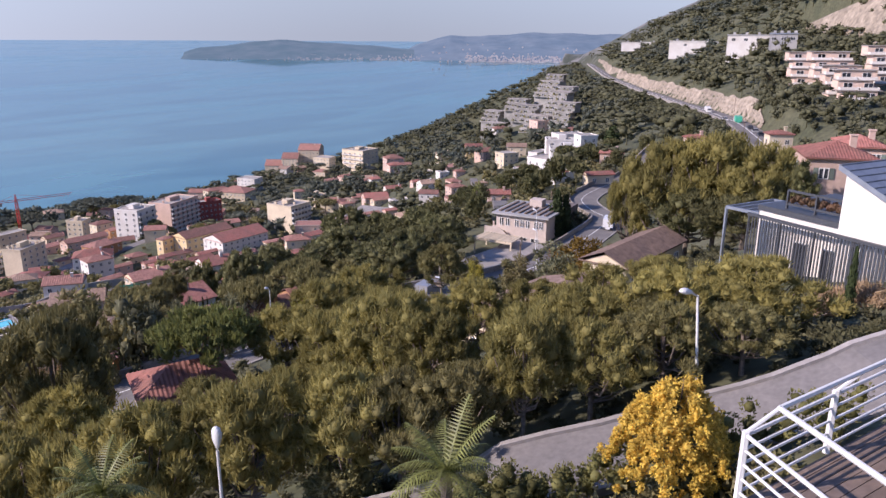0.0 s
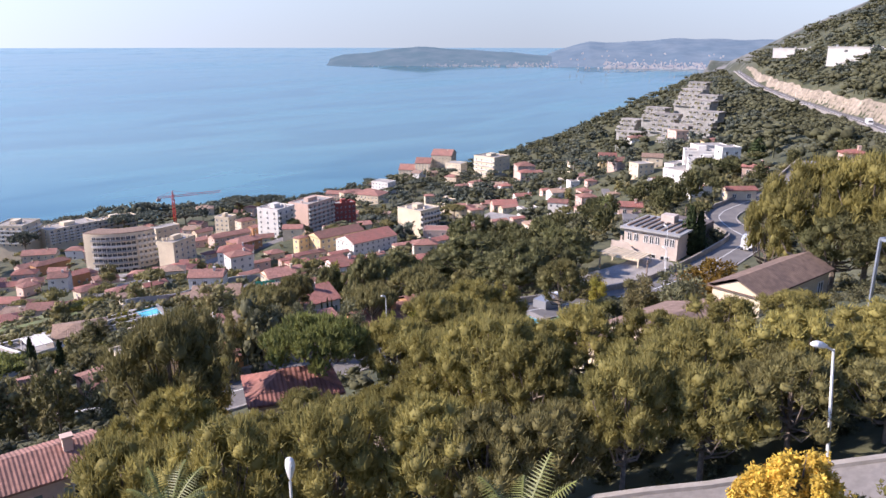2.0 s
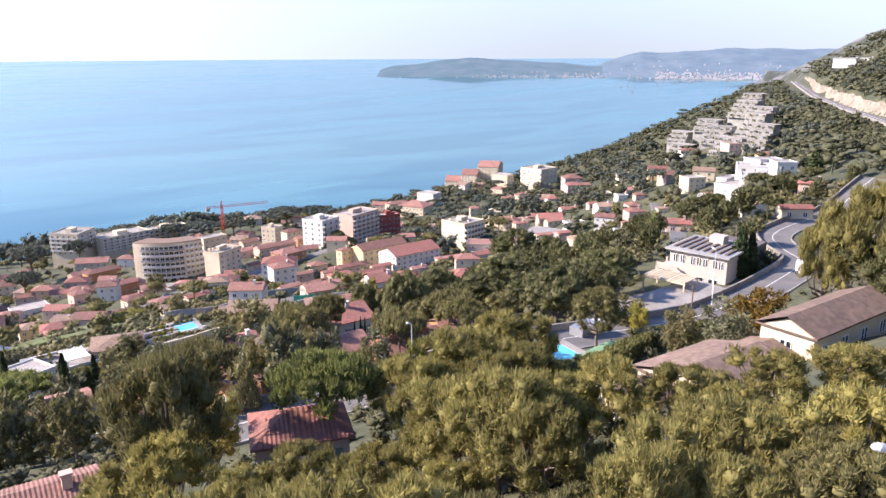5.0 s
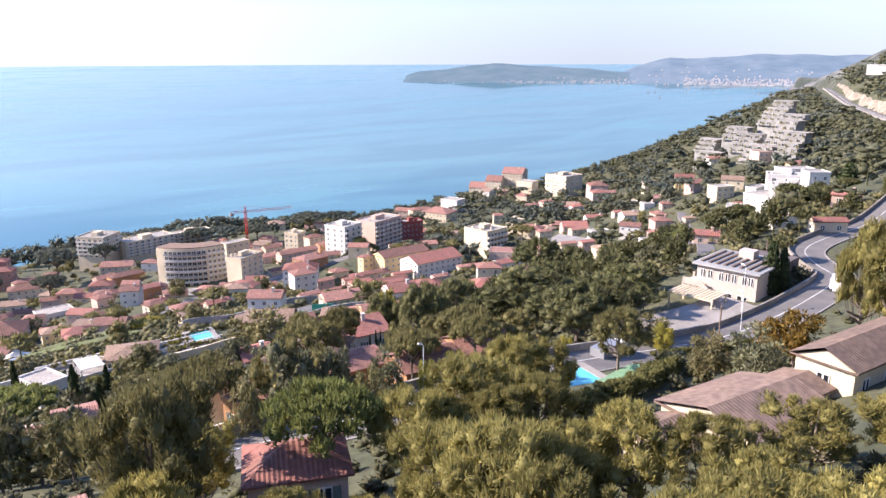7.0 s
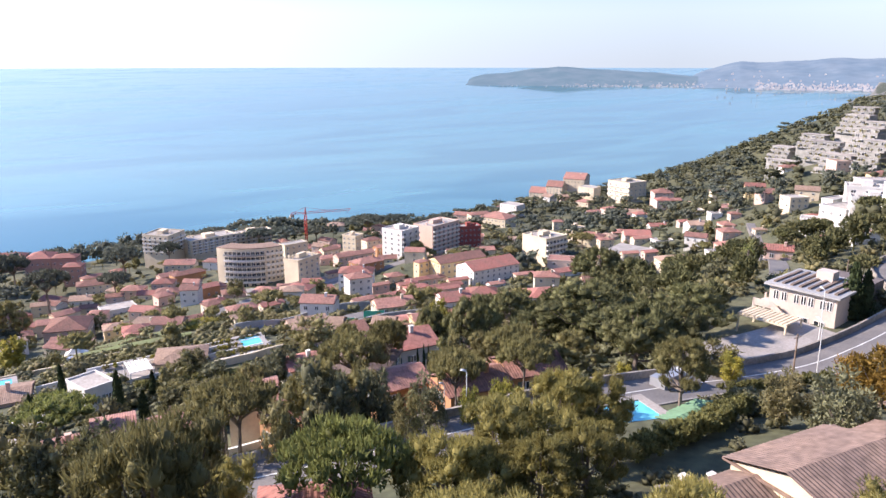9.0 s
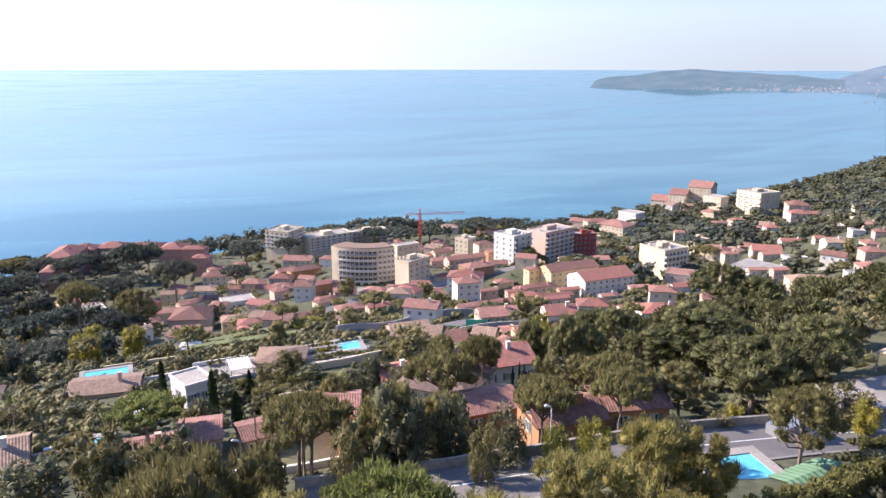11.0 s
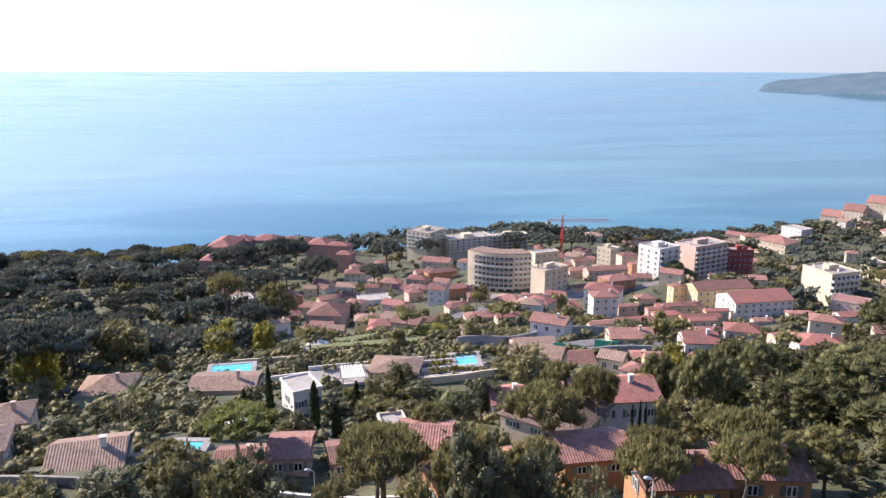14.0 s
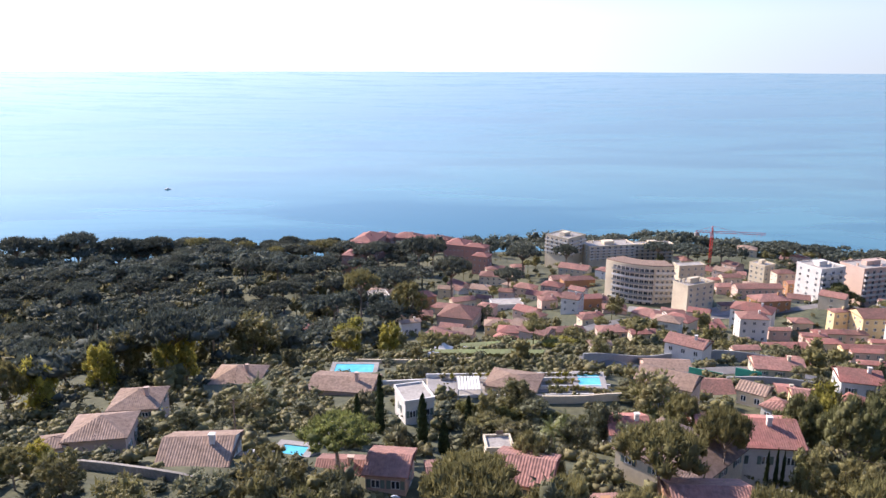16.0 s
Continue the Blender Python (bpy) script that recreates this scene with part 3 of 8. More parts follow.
TREES, STOCK = {}, {}
SPECIES = {
    "pine": ("pine", PINE, "pine_tree", "green Aleppo pine with a ragged crown", "pine tree"),
    "dark": ("pine", PINE_DARK, "pine_tree", "dark green pine in the hillside wood", "pine tree"),
    "stone": ("umbrella", STONE_PINE, "umbrella_pine", "bright green umbrella pine with a broad crown", "pine tree"),
    "wood": ("umbrella", SHADEWOOD, "umbrella_pine", "umbrella pine of the shady wood, tinted dark and bluish for shade", "pine tree"),
    "grove": ("pine", GROVE, "pine_tree", "deep green pine among the villas", "pine tree"),
    "umbrella": ("umbrella", PINE_DARK, "umbrella_pine", "dark umbrella pine with a flat crown", "pine tree"),
    "cypress": ("cypress", CYPRESS, "cypress", "slim dark green garden cypress", "cypress"),
    "olive": ("round", OLIVE, "olive_tree", "grey-green olive tree in a garden", "olive tree"),
    "bush": ("round", BROAD, "garden_tree", "leafy evergreen garden tree", "tree"),
    "yellow": ("round", YELLOW, "yellowing_tree", "broadleaf tree with yellowing leaves", "tree"),
    "orange": ("round", ORANGE, "autumn_tree", "tree with orange autumn leaves", "tree"),
}


def tree(species, x, y, tall, wide, seed=0, near=False, lift=0.0):
    """One tree: trunk and crown under an empty at its foot."""
    shape, leaf, name, label, cat = SPECIES[species]
    detail = 0.45 if not near else 1.6 if y < 70 and x < 100 else 0.78
    key = (species, seed % (3 if near else 2), detail)
    at, turn = (x, y, level(x, y) - 0.1 + lift), Euler((0, 0, seed * 1.7))
    if key in STOCK:
        k = STOCK[key].scale
        return copy_thing(STOCK[key], Matrix.LocRotScale(at, turn, (wide / k.x, wide / k.y, tall / k.z)))
    (tv, tf), (cv, cf) = tree_meshes(shape, 31 * key[1] + len(species), detail)
    ob = tagged(new(name), label, cat, group="trees of the hillside")
    part("trunk", raw_mesh("trunk", tv, tf, BARK), BARK, ob, "grey-brown bark")
    part("crown", raw_mesh("crown", cv, cf, leaf, True), leaf, ob)
    ob.matrix_basis = Matrix.LocRotScale(at, turn, (wide, wide, tall))
    STOCK[key] = ob
    return ob

# ---- houses ----


def box(bm, x0, x1, y0, y1, z0, z1, mat=0):
    vs = [bm.verts.new(p) for p in ((x0, y0, z0), (x1, y0, z0), (x1, y1, z0), (x0, y1, z0), (x0, y0, z1), (x1, y0, z1), (x1, y1, z1), (x0, y1, z1))]
    for f in ((0, 3, 2, 1), (4, 5, 6, 7), (0, 1, 5, 4), (1, 2, 6, 5), (2, 3, 7, 6), (3, 0, 4, 7)):
        bm.faces.new([vs[i] for i in f]).material_index = mat
    return vs


def bar(bm, a, b, r, mat=0):
    """A square bar from a to b."""
    a, b = Vector(a), Vector(b)
    q = (b - a).to_track_quat("Z", "Y")
    vs = [bm.verts.new(p + q @ Vector((dx * r, dy * r, 0))) for p in (a, b) for dx, dy in ((-1, -1), (1, -1), (1, 1), (-1, 1))]
    for f in ((0, 3, 2, 1), (4, 5, 6, 7), (0, 1, 5, 4), (1, 2, 6, 5), (2, 3, 7, 6), (3, 0, 4, 7)):
        bm.faces.new([vs[i] for i in f]).material_index = mat


WINDOWS = {}


def window_mesh(w, h, kind):
    """One casement: a frame with two panes set back in it."""
    key = (round(w, 1), round(h, 1), kind)
    if key not in WINDOWS:
        bm = bmesh.new()
        xs, zs, b = (-w / 2, 0, w / 2), (0, h), 0.07
        V = {}
        def v(x, y, z):
            k = (round(x, 4), round(y, 4), round(z, 4))
            if k not in V:
                V[k] = bm.verts.new(k)
            return V[k]
        for i in (0, 1):
            x0, x1 = xs[i], xs[i + 1]
            o = [(x0, 0), (x1, 0), (x1, h), (x0, h)]
            n = [(x0 + b, b), (x1 - b, b), (x1 - b, h - b), (x0 + b, h - b)]
            for k in range(4):
                m = (k + 1) % 4
                bm.faces.new((v(o[k][0], -0.09, o[k][1]), v(o[m][0], -0.09, o[m][1]), v(n[m][0], -0.09, n[m][1]), v(n[k][0], -0.09, n[k][1])))
                bm.faces.new((v(n[k][0], -0.09, n[k][1]), v(n[m][0], -0.09, n[m][1]), v(n[m][0], -0.03, n[m][1]), v(n[k][0], -0.03, n[k][1])))
            bm.faces.new([v(p[0], -0.03, p[1]) for p in n]).material_index = 1
        rim = [(-w / 2, 0), (0, 0), (w / 2, 0), (w / 2, h), (0, h), (-w / 2, h)]
        for k in range(6):
            p, q = rim[k], rim[(k + 1) % 6]
            bm.faces.new((v(q[0], -0.09, q[1]), v(p[0], -0.09, p[1]), v(p[0], 0.05, p[1]), v(q[0], 0.05, q[1])))
        me = bpy.data.meshes.new("window")
        bm.to_mesh(me)
        bm.free()
        for m in (FRAME, GLASS):
            me.materials.append(m)
        WINDOWS[key] = me
    return WINDOWS[key]


def shutter_mesh(h):
    if ("s", h) not in WINDOWS:
        bm = bmesh.new()
        box(bm, -0.27, 0.27, -0.09, -0.02, 0, h)
        me = bpy.data.meshes.new("shutter")
        bm.to_mesh(me)
        bm.free()
        me.materials.append(SHUTTER)
        WINDOWS[("s", h)] = me
    return WINDOWS[("s", h)]


def put(name, me, parent, x, y, z, turn=0.0):
    ob = new(name, me)
    ob.parent = parent
    ob.matrix_basis = pose(x, y, z, 0, 0, turn)
    return ob


def facade(parent, side, w, d, z, cols, kind="window", wide=1.1, tall=1.3, shutters=False):
    """A row of windows on one side of a box w by d: f(ront), b(ack), l(eft), r(ight)."""
    run = w if side in "fb" else d
    for i in range(cols):
        u = -run / 2 + run * (i + 0.5) / cols
        x, y, turn = {"f": (u, -d / 2, 0), "b": (-u, d / 2, 180), "l": (-w / 2, -u, -90), "r": (w / 2, u, 90)}[side]
        put("window", window_mesh(wide, tall, kind), parent, x, y, z, turn)
        if shutters:
            c, s = math.cos(radians(turn)), math.sin(radians(turn))
            for k in (-1, 1):
                o = k * (wide / 2 + 0.32)
                put("shutter", shutter_mesh(tall), parent, x + o * c, y + o * s, z, turn)


def roof_mesh(w, d, rise, kind, over, mat, pitch):
    """A tiled roof in one skin: rows of barrel tiles down every slope, closed eaves below. Eaves at z = 0."""
    W, D = w / 2 + over, d / 2 + over
    swap = kind == "hip" and D > W
    if swap:
        W, D = D, W
    V, F, at = [], [], {}

    def v(x, y, z):
        if swap:
            x, y = -y, x
        k = (round(x, 2), round(y, 2), round(z, 2))
        if k not in at:
            at[k] = len(V)
            V.append(k)
        return at[k]

    n = max(2, int(round(D / pitch)))
    s = D / n
    r = s * 0.15
    m = max(1, int(round((W - D) / s))) if kind == "hip" else max(2, int(round(W / s)))
    us = [-W + s * 0.5 * i for i in range(2 * n)] if kind == "hip" else []
    if kind == "hip":
        flat = (W - D) / m if W > D else 0
        mid = [-(W - D) + flat * 0.5 * i for i in range(4 * m + 1)] if flat else [0.0]
        us = us + mid + [-u for u in us[::-1]]
    else:
        us = [-W + W / m * 0.5 * i for i in range(4 * m + 1)]
    eaves = []
    for sy in (-1, 1):
        row = []
        for i, u in enumerate(us):
            run = D if kind != "hip" else min(D, W - abs(u))
            up = r if i % 2 else 0.0
            row.append((v(u, sy * D, up), v(u, sy * (D - run), rise * run / D + up)))
        for (a, b), (c, e) in zip(row, row[1:]):
            q = [a, c, e, b]
            q = [k for t, k in enumerate(q) if k not in q[:t]]
            if len(q) > 2:
                F.append(tuple(q if sy < 0 else q[::-1]))
    if kind == "hip":
        vs = [-D + s * 0.5 * i for i in range(4 * n + 1)]
        for sx in (-1, 1):
            row = []
            for i, y in enumerate(vs):
                run = D - abs(y)
                up = r if i % 2 else 0.0
                row.append((v(sx * W, y, up), v(sx * (W - run), y, rise * run / D + up)))
            for (a, b), (c, e) in zip(row, row[1:]):
                q = [a, c, e, b]
                q = [k for t, k in enumerate(q) if k not in q[:t]]
                if len(q) > 2:
                    F.append(tuple(q if sx > 0 else q[::-1]))
    # closed underside
    low = -0.16
    c4 = [v(-W, -D, low), v(W, -D, low), v(W, D, low), v(-W, D, low)]
    t4 = [v(-W, -D, 0), v(W, -D, 0), v(W, D, 0), v(-W, D, 0)]
    for i in range(4):
        k = (i + 1) % 4
        F.append((c4[i], c4[k], t4[k], t4[i]))
    F.append(tuple(c4[::-1]))
    return raw_mesh("roof", V, F, mat)


ROOFWORD = {TILE_BROWN: "brown tile", TILE: "terracotta tile", TILE_RED: "red tile", TILE_PALE: "pale clay tile", GRAVEL: "gravel", GREENROOF: "green felt", TURQUOISE: "turquoise"}
WALLWORD = {WHITE: "white", CREAM: "cream", PINK: "pink", OCHRE: "ochre", YELLOWWALL: "yellow", GREYWALL: "grey", STONEWALL: "stone", REDWALL: "dark red", RESORT: "faded red"}
PLOTS = []


def house(x, y, w, d, storeys, rot, kind="hip", roof=TILE, wall=PINK, near=False, shutters=True, lift=0.0, chimney=True, cols=None, rise=None, tall=None, sides="fl"):
    """A house of one to four storeys: walls, tiled or flat roof, windows, shutters, door, chimney."""
    PLOTS.append((x, y, max(w, d) * 0.5 + 1.0))
    shutters = shutters and near
    z = level(x, y) + lift
    tall = tall or 2.9 * storeys + 0.2
    floor = (tall - 0.2) / storeys
    shape = {"hip": "hipped", "gable": "gabled", "flat": "flat"}[kind]
    ob = tagged(new("house"), f"{WALLWORD[wall]}-rendered house with a {shape} {ROOFWORD.get(roof, 'tile')} roof", "house", group="houses of the hillside")
    ob.matrix_basis = pose(x, y, z, 0, 0, rot)
    bm = bmesh.new()
    box(bm, -w / 2, w / 2, -d / 2, d / 2, -4.5 - max(lift, 0), tall)
    part("wall", bm, wall, ob)
    if kind == "flat":
        bm = bmesh.new()
        box(bm, -w / 2 - 0.15, w / 2 + 0.15, -d / 2 - 0.15, d / 2 + 0.15, tall + 0.004, tall + 0.25, 1)
        part("roof", bm, [wall, roof], ob)
        for x0, x1, y0, y1 in ((-w / 2 - 0.18, w / 2 + 0.18, -d / 2 - 0.18, -d / 2 + 0.1), (-w / 2 - 0.18, w / 2 + 0.18, d / 2 - 0.1, d / 2 + 0.18), (-w / 2 - 0.18, -w / 2 + 0.1, -d / 2 + 0.1, d / 2 - 0.1), (w / 2 - 0.1, w / 2 + 0.18, -d / 2 + 0.1, d / 2 - 0.1)):
            bm = bmesh.new()
            box(bm, x0, x1, y0, y1, tall - 0.05, tall + 0.55, 0)
            part("parapet", bm, wall, ob)
    else:
        r = rise or min(w, d) * 0.5 * 0.42
        me = roof_mesh(w, d, r, kind, 0.4, roof, 0.34 if near else 0.6)
        if kind == "gable":
            for sx in (-1, 1):
                bm = bmesh.new()
                f = [bm.verts.new(p) for p in ((sx * (w / 2 - 0.02), -d / 2 + 0.02, tall), (sx * (w / 2 - 0.02), d / 2 - 0.02, tall), (sx * (w / 2 - 0.02), 0, tall + r * 0.86))]
                g = [bm.verts.new((q.co.x - sx * 0.2, q.co.y, q.co.z)) for q in f]
                bm.faces.new(f), bm.faces.new(g[::-1])
                for i in range(3):
                    bm.faces.new((f[i], f[(i + 1) % 3], g[(i + 1) % 3], g[i]))
                part("gable", bm, wall, ob)
        put("roof", me, ob, 0, 0, tall + 0.17)
    for s in range(storeys):
        zz = floor * s + min(0.95, floor * 0.33)
        n = cols or max(2, int(w / 3.2))
        m = max(1, int(d / 3.6))
        for side in sides:
            facade(ob, side, w, d, zz, n if side == "f" else m, tall=min(1.3, floor * 0.5), shutters=shutters)
    bm = bmesh.new()
    box(bm, w * 0.12 - 0.5, w * 0.12 + 0.5, d / 2, d / 2 + 0.06, 0, 2.1)
    part("door", bm, WOOD, ob, "brown wooden door")
    if chimney and kind != "flat" and int(abs(x * 10)) % 2:
        bm = bmesh.new()
        box(bm, w * 0.22 - 0.35, w * 0.22 + 0.35, -d * 0.12 - 0.3, -d * 0.12 + 0.3, tall, tall + min(w, d) * 0.2 + 1.0)
        stack = part("chimney", bm, wall, ob)
        bm = bmesh.new()
        box(bm, w * 0.22 - 0.45, w * 0.22 + 0.45, -d * 0.12 - 0.4, -d * 0.12 + 0.4, tall + min(w, d) * 0.2 + 1.0, tall + min(w, d) * 0.2 + 1.15)
        part("chimney_cap", bm, wall, stack)
    return ob


def balcony_mesh(w, deep, solid, mat=None):
    mat = mat or WHITE
    key = ("bal", round(w, 1), deep, solid, mat.name)
    if key not in WINDOWS:
        bm = bmesh.new()
        box(bm, -w / 2, w / 2, -deep, 0.02, -0.16, 0.02, 0)
        if solid:
            box(bm, -w / 2, w / 2, -deep, -deep + 0.1, 0.02, 0.95, 0)
        else:
            box(bm, -w / 2, w / 2, -deep, -deep + 0.05, 0.9, 0.97, 0)
            for i in range(int(w / 0.6) + 1):
                u = -w / 2 + 0.03 + (w - 0.06) * i / int(w / 0.6)
                box(bm, u - 0.03, u + 0.03, -deep + 0.005, -deep + 0.045, 0.02, 0.9, 0)
        for s in (-1, 1):
            box(bm, s * w / 2 - 0.06, s * w / 2 + 0.06, -deep + 0.1, 0, 0.02, 0.95, 0)
        me = bpy.data.meshes.new("balcony")
        bm.to_mesh(me)
        bm.free()
        me.materials.append(mat)
        WINDOWS[key] = me
    return WINDOWS[key]


def block(x, y, w, d, storeys, rot, wall=CREAM, label="", balconies="f", cols=None, side_cols=2, lift=0.0, roof=GRAVEL, blank="", solid=True, tall=None):
    """A flat-roofed block of flats with a window to each bay and balconies on the named sides."""
    PLOTS.append((x, y, max(w, d) * 0.55 + 1))
    z, tall = level(x, y) + lift, tall or 3.0 * storeys + 0.4
    floor = (tall - 0.4) / storeys
    ob = tagged(new("apartment_block"), label or f"{WALLWORD[wall]} block of flats with balconies", "apartment block", group="blocks of flats in the town")
    ob.matrix_basis = pose(x, y, z, 0, 0, rot)
    bm = bmesh.new()
    box(bm, -w / 2, w / 2, -d / 2, d / 2, -8 - max(lift, 0), tall)
    part("wall", bm, wall, ob)
    bm = bmesh.new()
    box(bm, -w / 2 + 0.2, w / 2 - 0.2, -d / 2 + 0.2, d / 2 - 0.2, tall + 0.004, tall + 0.2, 1)
    for x0, x1, y0, y1 in ((-w / 2 - 0.1, w / 2 + 0.1, -d / 2 - 0.1, -d / 2 + 0.2), (-w / 2 - 0.1, w / 2 + 0.1, d / 2 - 0.2, d / 2 + 0.1), (-w / 2 - 0.1, -w / 2 + 0.2, -d / 2 + 0.2, d / 2 - 0.2), (w / 2 - 0.2, w / 2 + 0.1, -d / 2 + 0.2, d / 2 - 0.2)):
        box(bm, x0, x1, y0, y1, tall - 0.1, tall + 0.8, 0)
    part("roof", bm, [wall, roof], ob)
    bm = bmesh.new()
    box(bm, -w * 0.12, w * 0.1, -d * 0.2, d * 0.15, tall + 0.2, tall + 2.6)
    part("lift_house", bm, wall, ob)
    rng = random.Random(int(x * 7 + y))
    for i in range(5):
        u, v, k = rng.uniform(-0.42, 0.42) * w, rng.uniform(-0.38, 0.38) * d, rng.uniform(0.3, 0.7)
        bm = bmesh.new()
        top = tall + rng.uniform(1.0, 1.8)
        box(bm, u - k, u + k, v - 0.35, v + 0.35, tall + 0.2, top)
        stack = part("chimney", bm, wall, ob)
        bm = bmesh.new()
        box(bm, u - k - 0.08, u + k + 0.08, v - 0.42, v + 0.42, top, top + 0.12)
        part("chimney_cap", bm, wall, stack)
    n = cols or max(2, int(w / 3.4))
    for s in range(storeys):
        zz = floor * s + 0.9
        for side in "flrb":
            if side in blank or side == "b":
                continue
            c = n if side == "f" else side_cols
            if side in balconies and s > 0:
                facade(ob, side, w, d, floor * s + 0.25, c, "door", 1.7, 2.1)
                run = w if side == "f" else d
                me = balcony_mesh(run / c * 0.86, 1.3, solid)
                for i in range(c):
                    u = -run / 2 + run * (i + 0.5) / c
                    px, py, turn = {"f": (u, -d / 2, 0), "l": (-w / 2, -u, -90), "r": (w / 2, u, 90)}[side]
                    put("balcony", me, ob, px, py, floor * s + 0.2, turn)
            else:
                facade(ob, side, w, d, zz, c, "window", 1.3, 1.4)
    return ob

# houses among the pines below the lane
# villas of the terraced gardens
house(-20.0, 117.1, 7.9, 7.6, 1, 12, "hip", TILE_PALE, PINK, near=True, tall=3.9, lift=-0.2, sides="fr")
house(-25.0, 113.5, 3.5, 3.6, 1, 17, "hip", TILE_PALE, PINK, near=True, tall=2.2, lift=-0.1, sides="fr", chimney=False)
house(-27.7, 144.3, 8.1, 8.8, 1, 10, "hip", TILE_PALE, PINK, near=True, tall=2.0, lift=2.2, sides="fr")
house(-3.3, 110.0, 8.6, 9.0, 1, 6, "gable", TILE_PALE, WHITE, near=True, tall=1.8, lift=-0.9, sides="fr")
house(2.1, 111.3, 4.1, 4.0, 1, 4, "gable", TILE_PALE, WHITE, near=True, tall=1.5, lift=-2.5, sides="fr")
house(-22.1, 182.6, 11.1, 10.8, 1, 1, "hip", TILE_PALE, PINK, near=True, tall=2.0, lift=-0.8, sides="fr")
house(5.7, 166.9, 13.1, 9.0, 1, -6, "gable", TILE_PALE, PINK, near=True, tall=3.8, lift=-2.0, rise=1.2, sides="fr")
house(21.8, 147.0, 5.3, 7.0, 1, 21, "flat", GRAVEL, WHITE, near=True, tall=3.8, lift=1.1, sides="fl")
house(41.2, 166.2, 10.3, 9.0, 1, -16, "hip", TILE_PALE, CREAM, near=True, tall=2.6, lift=-0.6, rise=1.2, sides="fr")
house(21.8, 107.8, 5.0, 6.5, 2, -5, "gable", TILE, PINK, near=True, tall=4.7, lift=-1.9, sides="fr")
house(15.1, 110.7, 5.9, 6.0, 1, -1, "gable", TILE, PINK, near=True, tall=3.0, lift=-3.3, sides="fr")
house(38.0, 98.3, 6.1, 7.0, 1, -15, "gable", TILE, CREAM, near=True, tall=1.7, lift=5.6, sides="fr")
house(35.8, 116.6, 3.5, 3.5, 1, 6, "flat", GRAVEL, CREAM, near=True, tall=1.0, lift=2.6, sides="fl")
house(60.6, 116.5, 12.4, 12.4, 1, -44, "hip", TILE_BROWN, CREAM, near=True, tall=2.0, lift=2.8, sides="fr", rise=2.4, chimney=True)
house(72.9, 126.4, 14.1, 10.0, 1, -3, "gable", TILE_RED, WHITE, near=True, tall=3.5, lift=4.4, sides="fl")
house(58.1, 137.9, 6.6, 7.0, 1, 4, "gable", TILE_RED, WHITE, near=True, tall=2.6, lift=1.5, sides="fl")
house(82.4, 202.2, 11.3, 11.0, 1, -1, "gable", TILE_PALE, PINK, near=True, tall=4.1, lift=-2.9, sides="fl")
house(83.0, 180.1, 14.9, 10.0, 1, -2, "gable", TILE, PINK, near=True, tall=3.6, lift=-3.0, sides="fl")
house(116.1, 175.4, 8.1, 8.0, 1, -14, "gable", TILE_RED, WHITE, near=True, tall=3.5, lift=2.3, sides="fl")
house(102.1, 177.4, 3.5, 6.0, 1, -11, "gable", TILE_RED, CREAM, near=True, tall=1.9, lift=-1.6, sides="fl")
house(108.5, 198.1, 11.5, 8.1, 1, -9, "gable", TILE, CREAM, near=True, tall=2.0, lift=1.2, sides="fl")
house(28.6, 106.8, 3.8, 5.5, 1, 8, "gable", TILE, PINK, near=True, tall=2.1, lift=0.4, sides="fl")
# ochre villas under the pines
house(72.1, 83.6, 7.9, 7.0, 1, -12, "gable", TILE, OCHRE, near=True, tall=2.6, lift=1.6, sides="fl")
house(62.7, 83.9, 8.6, 7.0, 1, -6, "gable", TILE, OCHRE, near=True, tall=2.8, lift=1.5, sides="fl")
house(57.8, 96.3, 8.3, 7.0, 1, 0, "gable", TILE, OCHRE, near=True, tall=2.2, lift=3.7, sides="fl")
house(42.7, 86.0, 7.3, 6.0, 1, 7, "gable", TILE, OCHRE, near=True, tall=2.3, lift=2.4, sides="fl")
house(39.1, 90.5, 3.5, 3.5, 1, 21, "flat", TILE, OCHRE, near=True, tall=3.7, lift=0.2, sides="fl")
# lower gardens towards the point
house(7.2, 414.5, 9.6, 11.0, 2, 29, "hip", TILE_RED, OCHRE, near=False, tall=7.7, lift=0.6, sides="fl")
house(28.4, 411.3, 12.8, 7.2, 1, 21, "gable", TILE, CREAM, near=False, tall=4.1, lift=0.0, sides="fl")
house(27.6, 357.3, 17.1, 18.3, 1, -15, "hip", TILE, PINK, near=False, tall=5.4, lift=2.6, sides="fr")
house(6.5, 322.3, 8.5, 4.2, 1, 25, "gable", TILE_PALE, WHITE, near=False, tall=5.0, lift=0.6, sides="fl")
house(55.7, 320.0, 9.8, 13.9, 1, -45, "gable", TILE_PALE, CREAM, near=False, tall=3.9, lift=1.7, sides="fr")
house(71.5, 304.2, 13.5, 6.1, 1, 8, "hip", TILE, PINK, near=False, tall=3.5, lift=0.1, sides="fl")
house(84.0, 328.9, 8.6, 5.8, 1, 16, "hip", TILE, CREAM, near=False, tall=3.0, lift=0.1, sides="fl")
house(81.3, 360.2, 8.3, 10.3, 2, -24, "gable", TILE, WHITE, near=False, tall=6.8, lift=1.3, sides="fr")
house(71.5, 378.7, 8.4, 6.6, 1, 14, "hip", TILE, PINK, near=False, tall=5.0, lift=-0.0, sides="fl")
house(90.8, 372.5, 11.8, 6.5, 1, 11, "gable", TILE_RED, OCHRE, near=False, tall=5.1, lift=1.0, sides="fl")
house(51.8, 395.9, 16.2, 10.2, 1, 8, "flat", GRAVEL, WHITE, near=False, tall=3.7, lift=-0.6, sides="fl")
